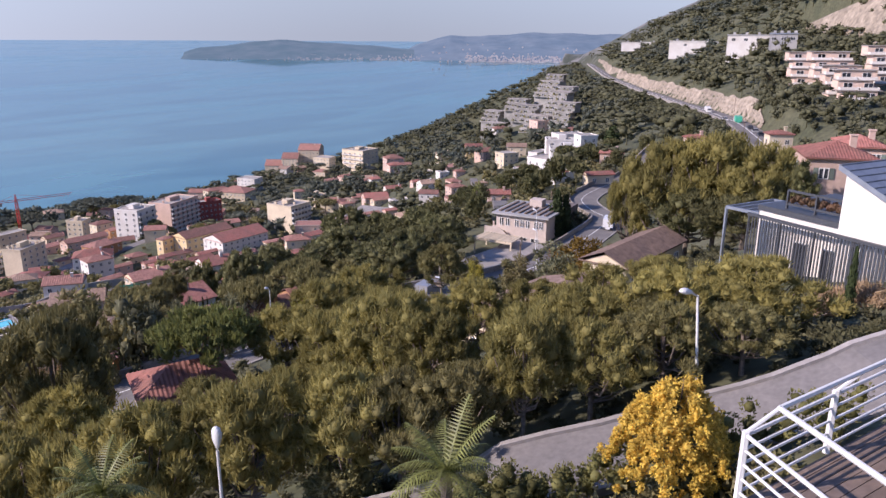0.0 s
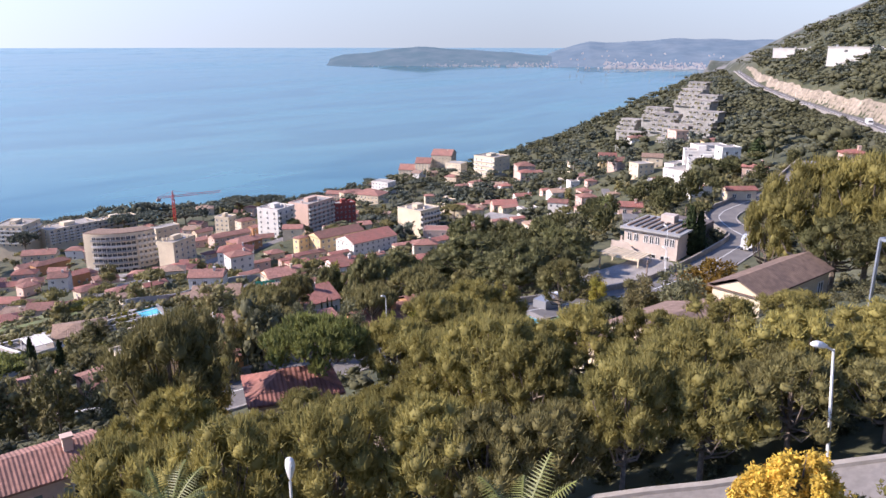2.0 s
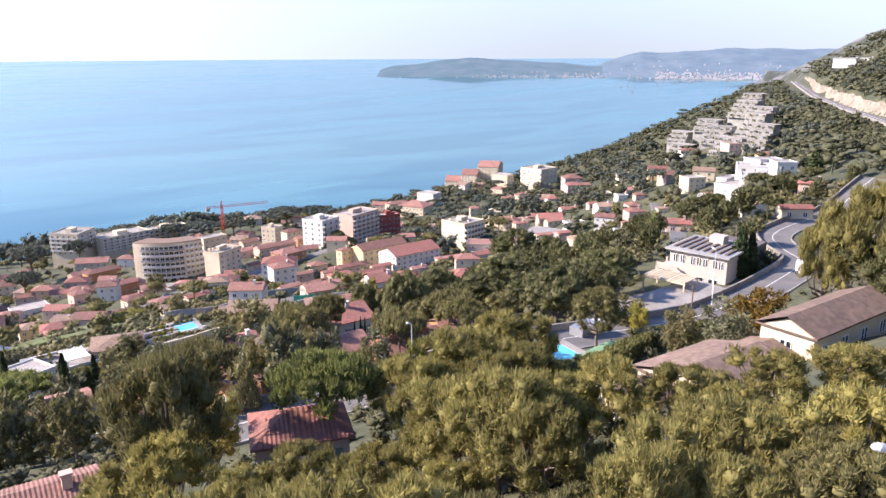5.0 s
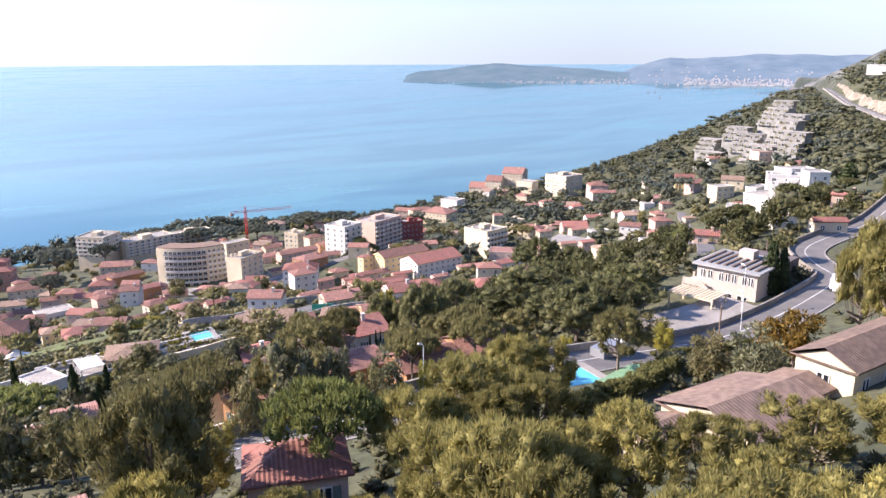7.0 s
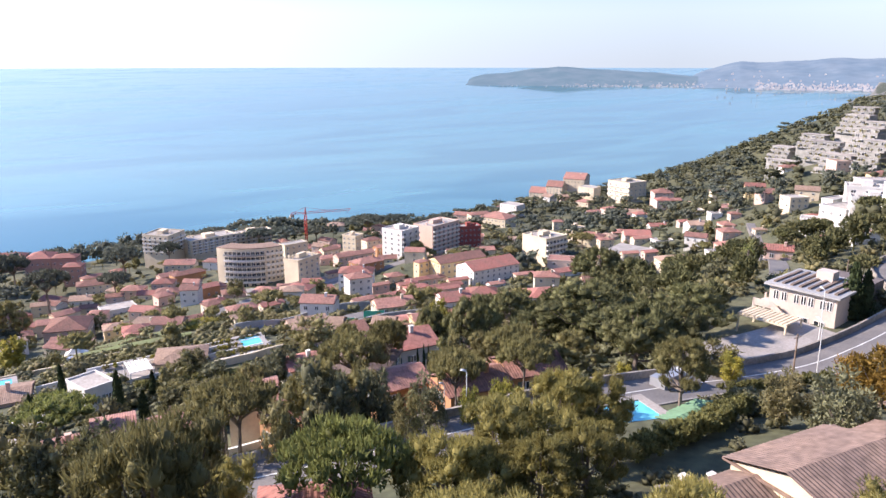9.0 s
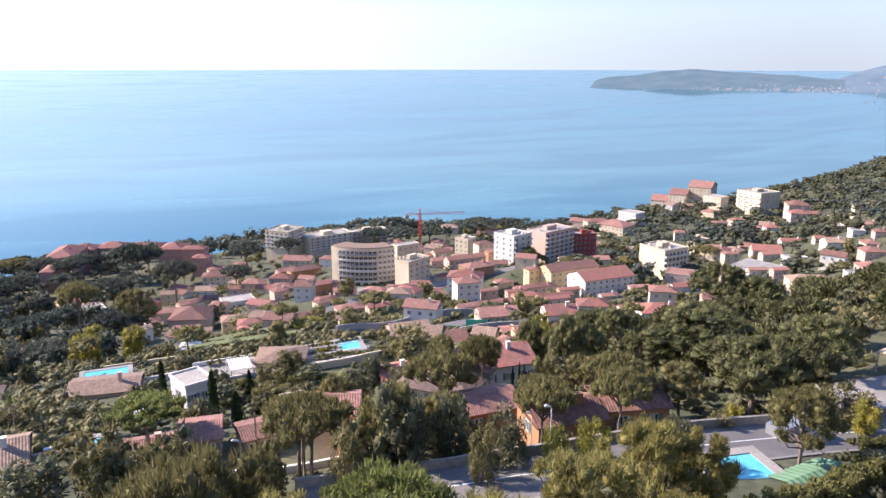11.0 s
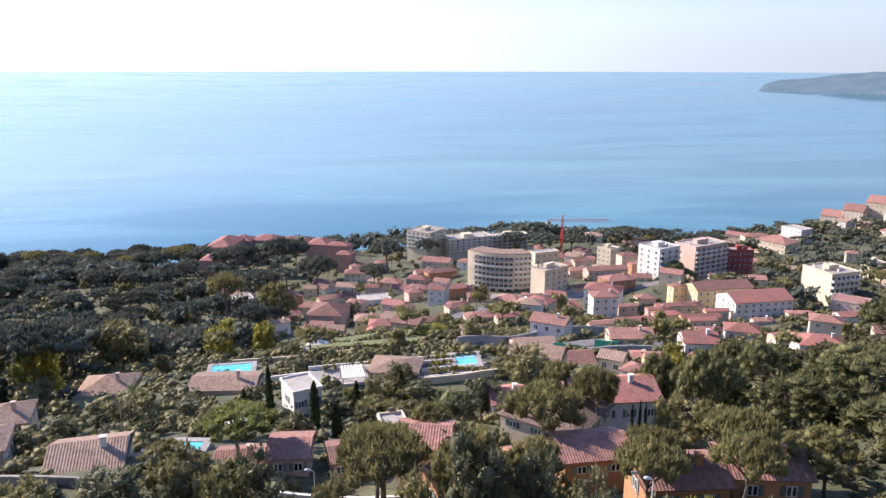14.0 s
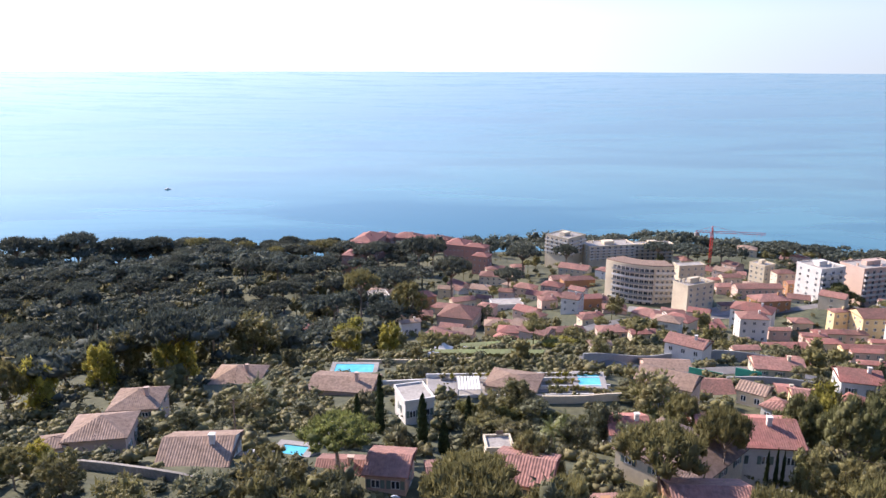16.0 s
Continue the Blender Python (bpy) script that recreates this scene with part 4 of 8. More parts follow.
house(50.2, 509.8, 13.9, 7.4, 1, 13, "hip", TILE, CREAM, near=False, tall=5.5, lift=-0.7, sides="fl")
house(64.4, 501.9, 8.1, 6.6, 1, 16, "hip", TILE, PINK, near=False, tall=7.0, lift=-0.3, sides="fl")
house(96.2, 444.5, 19.1, 7.8, 1, 12, "hip", TILE, OCHRE, near=False, tall=5.8, lift=-0.2, sides="fl")
house(88.1, 462.4, 11.8, 8.1, 1, 13, "gable", TILE, PINK, near=False, tall=5.0, lift=-0.2, sides="fl")
house(-25.5, 419.4, 23.0, 10.9, 1, 20, "flat", GRAVEL, WHITE, near=False, tall=4.9, lift=2.5, sides="fl")
house(-44.7, 337.2, 12.6, 6.9, 1, 30, "gable", TILE, PINK, near=False, tall=3.9, lift=0.5, sides="fl")
house(-34.1, 463.6, 15.0, 10.1, 1, 21, "gable", TILE_RED, CREAM, near=False, tall=4.3, lift=0.4, sides="fl")
house(83.8, 278.8, 10.5, 6.3, 1, 4, "hip", TILE, PINK, near=False, tall=2.5, lift=0.5, sides="fl")
house(91.9, 266.6, 8.7, 4.5, 1, 7, "gable", TILE_RED, CREAM, near=False, tall=2.4, lift=0.5, sides="fl")
house(68.7, 220.6, 5.6, 3.7, 1, 5, "gable", TILE_PALE, CREAM, near=False, tall=2.1, lift=0.9, sides="fl")
house(-0.9, 360.3, 9.5, 6.3, 1, 21, "gable", TILE, CREAM, near=False, tall=3.6, lift=1.3, sides="fl")
house(-41.5, 384.6, 10.2, 6.7, 1, 27, "gable", TILE, PINK, near=False, tall=3.6, lift=0.5, sides="fl")
house(115.8, 237.2, 7.9, 3.5, 1, 4, "gable", TILE, CREAM, near=False, tall=2.5, lift=1.1, sides="fl")
house(164.8, 287.4, 11.2, 5.0, 1, -1, "hip", TILE_RED, CREAM, near=False, tall=4.3, lift=1.4, sides="fl")
house(171.8, 273.8, 15.5, 4.7, 1, -3, "gable", TILE_RED, YELLOWWALL, near=False, tall=4.5, lift=1.2, sides="fl")
house(162.7, 250.7, 8.9, 3.5, 1, -9, "hip", TILE_RED, CREAM, near=False, tall=2.8, lift=0.7, sides="fl")
# resort with red roofs on the point
house(-49.7, 598.8, 19.9, 34.9, 3, -12, "hip", TILE_RED, RESORT, near=False, tall=20.2, lift=-2.6, sides="fr")
house(-39.5, 622.1, 18.5, 17.8, 3, -14, "hip", TILE_RED, RESORT, near=False, tall=15.9, lift=1.6, sides="fr")
house(-18.9, 624.2, 22.5, 16.5, 3, -16, "hip", TILE_RED, RESORT, near=False, tall=16.5, lift=-1.3, sides="fr")
house(4.7, 623.4, 23.5, 11.0, 3, -18, "hip", TILE_RED, RESORT, near=False, tall=17.0, lift=-4.1, sides="fr")
house(23.9, 547.7, 16.1, 16.8, 3, -20, "hip", TILE_RED, RESORT, near=False, tall=15.2, lift=0.3, sides="fr")
house(37.7, 534.7, 15.4, 9.4, 3, -21, "hip", TILE_RED, RESORT, near=False, tall=14.9, lift=0.4, sides="fr")
house(-50.1, 517.0, 7.9, 16.8, 3, -11, "hip", TILE_RED, RESORT, near=False, tall=13.2, lift=0.5, sides="fr")
house(40.9, 519.0, 11.2, 9.1, 3, -22, "hip", TILE_RED, RESORT, near=False, tall=12.1, lift=0.3, sides="fr")
# houses of the town
house(144.3, 305.3, 10.7, 8.3, 3, -5, "hip", TILE, WHITE, near=False, tall=9.7, lift=-0.3, sides="fl")
house(170.7, 353.7, 15.9, 9.8, 2, 11, "hip", TILE, OCHRE, near=False, tall=6.1, lift=0.7, sides="fl")
house(129.5, 316.5, 13.4, 11.1, 2, 15, "gable", TILE_RED, CREAM, near=False, tall=6.1, lift=-4.5, sides="fl")
house(169.1, 405.3, 12.4, 6.3, 2, 4, "hip", TILE, PINK, near=False, tall=6.8, lift=-2.2, sides="fl")
house(180.6, 393.0, 23.3, 7.7, 2, 3, "gable", TILE, PINK, near=False, tall=6.4, lift=0.3, sides="fl")
house(214.2, 441.0, 11.2, 7.5, 3, 6, "hip", TILE, CREAM, near=False, tall=9.2, lift=3.1, sides="fl")
house(211.6, 419.2, 10.7, 5.7, 3, 5, "gable", TILE, OCHRE, near=False, tall=8.1, lift=0.3, sides="fl")
house(202.6, 313.7, 27.3, 11.6, 3, 2, "gable", TILE, YELLOWWALL, near=False, tall=9.2, lift=-2.2, sides="fl")
house(184.9, 318.9, 6.6, 4.4, 3, 11, "hip", TILE, YELLOWWALL, near=False, tall=9.3, lift=-0.7, sides="fl")
house(207.6, 293.4, 26.9, 14.8, 3, 2, "gable", TILE_RED, WHITE, near=False, tall=7.4, lift=0.4, sides="fl")
house(350.0, 516.2, 19.8, 9.0, 3, -8, "hip", TILE, CREAM, near=False, tall=8.8, lift=1.7, sides="fl")
house(342.8, 479.0, 23.0, 17.7, 4, -65, "hip", TILE, CREAM, near=False, tall=12.8, lift=-3.7, sides="fr")
house(385.3, 518.4, 17.2, 12.7, 4, -71, "flat", GRAVEL, WHITE, near=False, tall=12.0, lift=-0.2, sides="fr")
house(173.8, 303.0, 11.7, 4.4, 1, -3, "hip", TILE_RED, CREAM, near=False, tall=3.3, lift=3.1, sides="fl")
house(182.7, 304.3, 12.5, 5.1, 1, -4, "hip", TILE, PINK, near=False, tall=3.3, lift=2.0, sides="fl")
house(164.5, 295.6, 9.1, 3.7, 1, -2, "gable", TILE_RED, PINK, near=False, tall=3.2, lift=3.5, sides="fl")
house(187.4, 288.5, 9.8, 3.7, 1, -6, "gable", TILE_RED, CREAM, near=False, tall=3.2, lift=2.8, sides="fl")
house(148.8, 284.6, 16.5, 6.2, 1, 3, "gable", TILE_RED, CREAM, near=False, tall=3.3, lift=-2.0, sides="fl")
house(170.6, 269.5, 10.4, 3.5, 1, -5, "gable", TILE_RED, PINK, near=False, tall=3.0, lift=1.7, sides="fl")
house(134.8, 293.0, 9.2, 3.5, 1, 3, "gable", TILE_BROWN, CREAM, near=False, tall=3.3, lift=-3.6, sides="fl")
house(157.4, 310.1, 8.8, 3.5, 1, 0, "gable", TILE, PINK, near=False, tall=3.0, lift=1.5, sides="fl")
house(115.4, 327.0, 9.8, 3.7, 1, 8, "hip", TILE, WHITE, near=False, tall=3.5, lift=-0.8, sides="fl")
house(119.8, 326.6, 7.8, 6.3, 2, 12, "gable", TILE, WHITE, near=False, tall=5.4, lift=-0.4, sides="fl")
house(233.2, 265.0, 15.0, 5.9, 1, -5, "gable", TILE_RED, WHITE, near=False, tall=4.3, lift=-1.6, sides="fl")
house(219.8, 260.9, 13.5, 4.8, 1, -13, "hip", TILE_RED, CREAM, near=False, tall=2.6, lift=-1.5, sides="fl")
house(219.4, 278.9, 10.6, 3.8, 1, -12, "hip", TILE, CREAM, near=False, tall=2.8, lift=-0.9, sides="fl")
house(199.5, 274.6, 8.0, 4.1, 1, -4, "gable", TILE, WHITE, near=False, tall=2.9, lift=-1.2, sides="fl")
house(96.1, 374.6, 9.1, 6.6, 2, 8, "hip", TILE, PINK, near=False, tall=4.7, lift=1.0, sides="fl")
house(86.1, 334.8, 9.2, 4.5, 1, 8, "hip", TILE_RED, PINK, near=False, tall=3.7, lift=-0.7, sides="fl")
house(97.7, 311.3, 9.3, 4.3, 1, 5, "hip", TILE, PINK, near=False, tall=3.3, lift=-2.1, sides="fl")
house(88.6, 303.2, 7.0, 4.8, 1, 6, "gable", TILE, CREAM, near=False, tall=2.9, lift=-1.9, sides="fl")
house(133.5, 395.2, 9.7, 5.5, 1, 3, "hip", TILE, CREAM, near=False, tall=3.6, lift=-2.4, sides="fl")
house(157.1, 365.7, 9.3, 5.0, 2, 4, "hip", TILE, CREAM, near=False, tall=4.4, lift=-1.1, sides="fl")
house(173.2, 326.1, 8.1, 6.7, 1, -1, "hip", TILE, CREAM, near=False, tall=3.8, lift=-1.3, sides="fl")
house(174.2, 434.3, 10.1, 5.0, 2, 5, "hip", TILE_RED, CREAM, near=False, tall=4.7, lift=2.7, sides="fl")
house(154.3, 422.7, 15.5, 6.7, 2, 12, "flat", GRAVEL, CREAM, near=False, tall=6.6, lift=6.8, sides="fl")
house(180.8, 432.7, 10.5, 6.7, 1, 4, "gable", TILE, CREAM, near=False, tall=3.7, lift=6.2, sides="fl")
house(230.1, 432.1, 10.8, 5.2, 2, 3, "gable", TILE, PINK, near=False, tall=6.9, lift=3.1, sides="fl")
# houses of the western slope
house(486.8, 609.9, 18.1, 16.9, 5, -53, "gable", TILE, CREAM, near=False, tall=10.1, lift=4.8, rise=5.2, sides="fr")
house(498.4, 597.7, 16.7, 16.8, 5, -54, "gable", TILE, CREAM, near=False, tall=10.6, lift=7.9, rise=5.2, sides="fr")
house(522.5, 594.1, 22.0, 26.0, 4, -54, "gable", TILE, CREAM, near=False, tall=17.4, lift=6.0, rise=5.2, sides="fr")
house(502.6, 551.9, 17.8, 13.2, 3, -72, "flat", GRAVEL, CREAM, near=False, tall=9.7, lift=4.1, sides="fr")
house(471.6, 522.8, 13.3, 10.5, 2, -72, "hip", TILE, CREAM, near=False, tall=6.5, lift=-1.6, sides="fr")
house(472.0, 576.0, 9.7, 14.5, 3, -69, "gable", TILE_PALE, WHITE, near=False, tall=9.2, lift=-2.7, sides="fr")
house(461.9, 418.7, 12.6, 10.5, 4, -32, "hip", TILE_RED, PINK, near=False, tall=12.1, lift=-0.9, sides="fl")
house(499.7, 455.4, 16.2, 15.1, 3, -32, "hip", TILE, PINK, near=False, tall=7.6, lift=9.8, sides="fl")
house(291.4, 223.0, 8.5, 8.5, 1, -27, "hip", TILE, PINK, near=False, tall=3.2, lift=-1.0, sides="fl")
house(311.7, 238.4, 9.0, 7.8, 2, -27, "hip", TILE, PINK, near=False, tall=4.5, lift=-0.8, sides="fl")
house(329.3, 253.7, 6.4, 8.2, 1, -27, "hip", TILE, PINK, near=False, tall=3.0, lift=-0.9, sides="fl")
house(276.8, 212.9, 12.4, 10.4, 3, -27, "flat", GRAVEL, WHITE, near=False, tall=8.5, lift=-4.6, sides="fl")
house(258.8, 207.3, 9.2, 5.6, 1, -20, "gable", TILE_RED, CREAM, near=False, tall=3.9, lift=-2.4, sides="fl")
house(260.6, 224.5, 16.8, 8.1, 2, -23, "hip", TILE_PALE, CREAM, near=False, tall=4.6, lift=1.0, sides="fl")
house(268.2, 247.4, 6.7, 3.7, 2, -16, "gable", TILE_RED, PINK, near=False, tall=6.0, lift=-0.2, sides="fl")
house(364.3, 331.4, 13.7, 7.3, 2, -27, "gable", TILE_RED, WHITE, near=False, tall=5.2, lift=-1.9, sides="fl")
house(315.2, 298.5, 11.0, 5.1, 2, -16, "gable", TILE, CREAM, near=False, tall=5.2, lift=-1.8, sides="fl")
house(311.2, 279.5, 10.5, 6.0, 1, -17, "flat", GRAVEL, WHITE, near=False, tall=3.7, lift=-1.4, sides="fl")
house(326.7, 271.5, 9.3, 8.5, 2, -25, "gable", TILE_PALE, WHITE, near=False, tall=5.6, lift=-1.7, sides="fl")
house(392.2, 327.3, 8.8, 6.9, 2, -25, "flat", GRAVEL, CREAM, near=False, tall=5.3, lift=-1.1, sides="fl")
house(335.6, 288.1, 4.9, 4.5, 1, -24, "gable", TILE_RED, PINK, near=False, tall=3.3, lift=-0.7, sides="fl")
house(343.0, 272.7, 6.1, 5.8, 1, -26, "flat", GRAVEL, WHITE, near=False, tall=3.8, lift=-0.9, sides="fl")
house(347.1, 229.3, 10.2, 8.7, 3, -21, "flat", GRAVEL, CREAM, near=False, tall=8.0, lift=-1.0, sides="fl")
house(214.2, 127.0, 8.9, 3.5, 1, -39, "gable", TILE_RED, CREAM, near=False, tall=2.7, lift=-1.1, sides="fl")
house(237.4, 149.5, 5.3, 5.2, 1, -32, "flat", GRAVEL, WHITE, near=False, tall=3.8, lift=0.0, sides="fl")
house(184.9, 119.1, 6.0, 3.5, 1, -27, "hip", TILE_BROWN, CREAM, near=False, tall=2.7, lift=-3.5, sides="fl")
house(280.0, 271.9, 8.8, 4.1, 1, -20, "gable", TILE, CREAM, near=False, tall=3.0, lift=1.0, sides="fl")
house(258.2, 266.2, 9.7, 5.2, 1, -18, "gable", TILE, CREAM, near=False, tall=3.4, lift=1.0, sides="fl")
house(281.4, 207.0, 5.6, 3.5, 1, -28, "gable", TILE, PINK, near=False, tall=3.0, lift=-0.9, sides="fl")
house(309.3, 219.7, 5.5, 3.7, 1, -29, "hip", TILE_PALE, CREAM, near=False, tall=3.2, lift=-0.7, sides="fl")
house(412.0, 409.0, 8.5, 5.1, 2, -20, "gable", TILE, CREAM, near=False, tall=4.4, lift=2.4, sides="fl")
house(481.6, 424.8, 9.4, 8.1, 2, -28, "gable", TILE, CREAM, near=False, tall=4.8, lift=5.5, sides="fl")
house(482.4, 392.2, 7.5, 7.8, 2, -30, "gable", TILE_PALE, WHITE, near=False, tall=4.6, lift=-1.7, sides="fl")
house(421.7, 456.1, 11.2, 5.5, 2, -17, "gable", TILE, PINK, near=False, tall=5.7, lift=0.0, sides="fl")
house(341.9, 259.1, 5.7, 5.2, 1, -32, "hip", TILE, PINK, near=False, tall=3.7, lift=-1.1, sides="fl")
house(305.7, 317.2, 8.7, 4.6, 2, -13, "hip", TILE, CREAM, near=False, tall=4.7, lift=2.0, sides="fl")
# white villas and the villa with a turquoise roof
house(328.5, 180.6, 14.5, 8.5, 3, -36, "flat", GRAVEL, WHITE, near=False, tall=12.3, lift=-2.7, sides="fl")
house(280.8, 145.9, 7.6, 7.0, 3, -37, "flat", GRAVEL, WHITE, near=False, tall=9.7, lift=-0.6, sides="fl")
house(302.8, 175.2, 12.2, 19.3, 2, -100, "flat", GRAVEL, WHITE, near=False, tall=7.3, lift=-0.9, sides="fr")
house(329.2, 197.6, 5.2, 12.8, 2, -89, "flat", GRAVEL, WHITE, near=False, tall=7.2, lift=-0.4, sides="fr")
house(554.8, 368.2, 16.9, 11.7, 2, -31, "flat", TURQUOISE, WHITE, near=False, tall=13.5, lift=3.2, sides="fl")
house(195.7, 69.2, 5.4, 3.5, 1, -50, "hip", TILE_RED, PINK, near=False, tall=2.5, lift=10.4, sides="fl")
house(211.7, 52.5, 6.1, 4.4, 1, -56, "hip", TILE_RED, CREAM, near=False, tall=3.5, lift=2.6, sides="fl")
house(192.4, 95.3, 8.1, 3.8, 1, -38, "gable", TILE_RED, CREAM, near=False, tall=3.0, lift=-0.1, sides="fl")
house(98.1, 17.8, 7.2, 8.0, 1, -66, "hip", TILE_RED, PINK, near=True, tall=3.3, lift=7.0, sides="fl")
house(111.1, 17.3, 4.7, 8.0, 1, -68, "hip", TILE_RED, PINK, near=True, tall=2.9, lift=7.4, sides="fl")
# blocks of flats
block(215.9, 401.6, 15.7, 16.6, 8, -67, WHITE, tall=25.6, lift=-4.6, label='white tower of flats with grey balconies', balconies='r', cols=3, side_cols=3)
block(247.4, 411.8, 15.9, 26.8, 7, -70, PINK, tall=20.0, lift=2.1, label='pale slab of flats with rows of balconies', balconies='r', blank='f', side_cols=6)
block(141.1, 370.9, 9.9, 17.2, 5, -61, CREAM, tall=14.6, lift=0.6, label='cream town house with a blank side wall', balconies='', blank='f', side_cols=4)
block(211.5, 465.2, 10.9, 9.5, 4, -59, CREAM, tall=12.8, lift=1.8, label='cream block of flats behind the town houses', balconies='', cols=3)
block(266.5, 324.1, 17.9, 16.7, 5, -81, CREAM, tall=15.4, lift=1.0, label='cream block of flats with a blank end wall', balconies='r', blank='f', side_cols=6)
block(327.0, 368.0, 9.6, 8.0, 3, -81, CREAM, tall=9.8, lift=0.1, label='low cream block of flats', balconies='', cols=3)
block(271.1, 410.6, 14.7, 8.7, 4, -12, REDWALL, tall=13.9, lift=3.2, label='dark red town block with white windows', balconies='', cols=5)
block(512.9, 511.0, 26.0, 24.0, 5, -85, CREAM, tall=21.1, lift=-1.0, label='white hillside block with long balconies', balconies='f', cols=4, side_cols=4)
block(103.1, 556.3, 20.6, 21.0, 5, -44, CREAM, tall=14.5, lift=10.2, label='white terraced seaside block', balconies='fr', cols=5)
block(134.4, 556.6, 36.2, 17.5, 5, 14, CREAM, tall=11.0, lift=4.9, label='white terraced seaside block', balconies='f', cols=8)
block(169.6, 567.9, 30.1, 9.3, 5, 8, CREAM, tall=14.4, lift=-0.2, label='white terraced seaside block', balconies='f', cols=7)
# smaller houses between them
house(12.1, 58.7, 7.6, 5.7, 1, -4, "gable", TILE, PINK, near=True)
house(71.8, 162.6, 10.8, 8.1, 2, -31, "gable", TILE_PALE, PINK, near=True)
house(153.5, 327.6, 16.3, 11.0, 3, -31, "hip", TILE_RED, WHITE)
house(92.3, 216.9, 10.4, 7.8, 2, -36, "gable", TILE, WHITE)
house(178.0, 253.6, 12.6, 9.5, 1, -26, "hip", TILE_RED, WHITE)
house(185.1, 221.4, 14.8, 11.0, 1, -21, "hip", TILE_RED, WHITE)
house(285.0, 433.4, 23.4, 11.0, 3, -31, "flat", TILE_RED, PINK)
house(79.6, 425.0, 11.6, 8.7, 2, -26, "hip", TILE_RED, PINK)
house(7.2, 384.1, 12.0, 9.0, 1, 4, "hip", TILE, OCHRE)
house(101.3, 490.2, 19.1, 11.0, 2, -26, "gable", TILE, CREAM)
house(120.0, 436.4, 13.8, 10.3, 2, -26, "hip", TILE, PINK)
house(48.7, 488.8, 18.9, 11.0, 2, -6, "hip", TILE, CREAM)
house(-22.8, 449.5, 14.0, 10.5, 1, -6, "hip", TILE_PALE, CREAM)
house(360.1, 551.6, 22.4, 11.0, 2, -51, "gable", TILE, PINK)
house(131.6, 235.3, 6.0, 5.5, 1, -16, "hip", TILE, PINK)
house(182.1, 236.3, 7.7, 5.8, 1, -5, "gable", TILE, CREAM)
house(170.4, 194.7, 7.5, 5.6, 2, -18, "hip", TILE_RED, WHITE)
house(226.4, 238.5, 10.9, 8.2, 1, -31, "gable", TILE, CREAM)
house(251.5, 245.7, 11.7, 8.7, 1, -44, "hip", TILE_RED, WHITE)
house(324.4, 311.3, 15.0, 11.0, 1, -33, "gable", TILE_RED, PINK)
house(204.7, 181.7, 9.9, 7.4, 1, -22, "hip", TILE_PALE, CREAM)
house(110.4, 164.5, 4.9, 5.5, 1, -48, "hip", TILE_RED, PINK)
house(100.8, 166.3, 4.9, 5.5, 1, -11, "gable", TILE, YELLOWWALL)
house(92.0, 169.7, 5.5, 5.5, 1, -37, "gable", TILE_PALE, CREAM)
house(93.6, 160.3, 5.3, 5.5, 1, -50, "hip", TILE, WHITE)
house(60.8, 369.3, 11.5, 8.6, 1, -39, "gable", TILE_RED, PINK)
house(44.1, 330.4, 10.3, 7.7, 2, -2, "hip", TILE_PALE, YELLOWWALL)
house(24.6, 329.0, 10.2, 7.7, 1, -15, "gable", TILE, PINK)
house(16.7, 402.7, 9.4, 7.0, 1, -28, "hip", TILE_RED, CREAM)
house(39.9, 459.7, 12.5, 9.4, 1, -17, "gable", TILE_PALE, WHITE)
house(65.0, 435.4, 11.8, 8.9, 2, -30, "hip", TILE, PINK)
house(190.5, 505.1, 14.3, 10.8, 1, -34, "hip", TILE_RED, YELLOWWALL)
house(196.2, 485.1, 11.9, 8.9, 2, -47, "gable", TILE_PALE, PINK)
house(452.5, 441.1, 14.6, 11.0, 1, -46, "gable", TILE_PALE, WHITE)
house(310.3, 333.8, 14.1, 10.5, 2, -59, "hip", TILE, CREAM)
house(356.4, 356.2, 11.7, 8.8, 1, -35, "hip", TILE, PINK)
house(411.6, 299.5, 11.7, 8.8, 2, -48, "gable", TILE_RED, YELLOWWALL)
house(314.8, 197.0, 8.5, 6.3, 1, -63, "hip", TILE_RED, WHITE)
house(445.6, 266.1, 13.8, 10.4, 2, -26, "flat", TILE_PALE, PINK)
house(393.0, 212.3, 13.5, 10.1, 1, -39, "hip", TILE, YELLOWWALL)
house(201.1, 135.6, 7.3, 5.5, 1, -52, "gable", TILE_RED, PINK)
house(197.5, 110.9, 6.8, 5.5, 1, -28, "flat", TILE_RED, WHITE)
house(233.9, 111.3, 7.7, 5.8, 1, -67, "hip", TILE_RED, PINK)
house(390.1, 563.3, 8.7, 6.5, 2, -19, "flat", TILE, CREAM, cols=2)
house(242.3, 500.5, 10.4, 7.8, 1, -16, "flat", TILE_RED, PINK, cols=2)
house(381.5, 297.2, 13.8, 10.4, 1, -12, "flat", TILE, PINK, cols=2)
house(283.6, 291.4, 8.9, 6.7, 1, -57, "hip", TILE, PINK, cols=2)
house(264.7, 532.9, 10.9, 8.2, 2, -67, "flat", TILE_RED, PINK, cols=2)
house(244.8, 577.4, 13.7, 10.3, 2, -21, "hip", TILE_PALE, CREAM, cols=2)
house(289.3, 541.3, 10.7, 8.0, 1, -36, "hip", TILE, PINK, cols=2)
house(494.0, 578.6, 10.1, 7.5, 2, -18, "gable", TILE_PALE, PINK, cols=2)
house(445.5, 461.9, 12.3, 9.2, 2, -10, "hip", TILE, PINK, cols=2)
house(318.6, 386.1, 8.3, 6.3, 1, -24, "gable", TILE_RED, PINK, cols=2)
house(513.1, 438.7, 8.8, 6.6, 2, -73, "flat", TILE, PINK, cols=2)
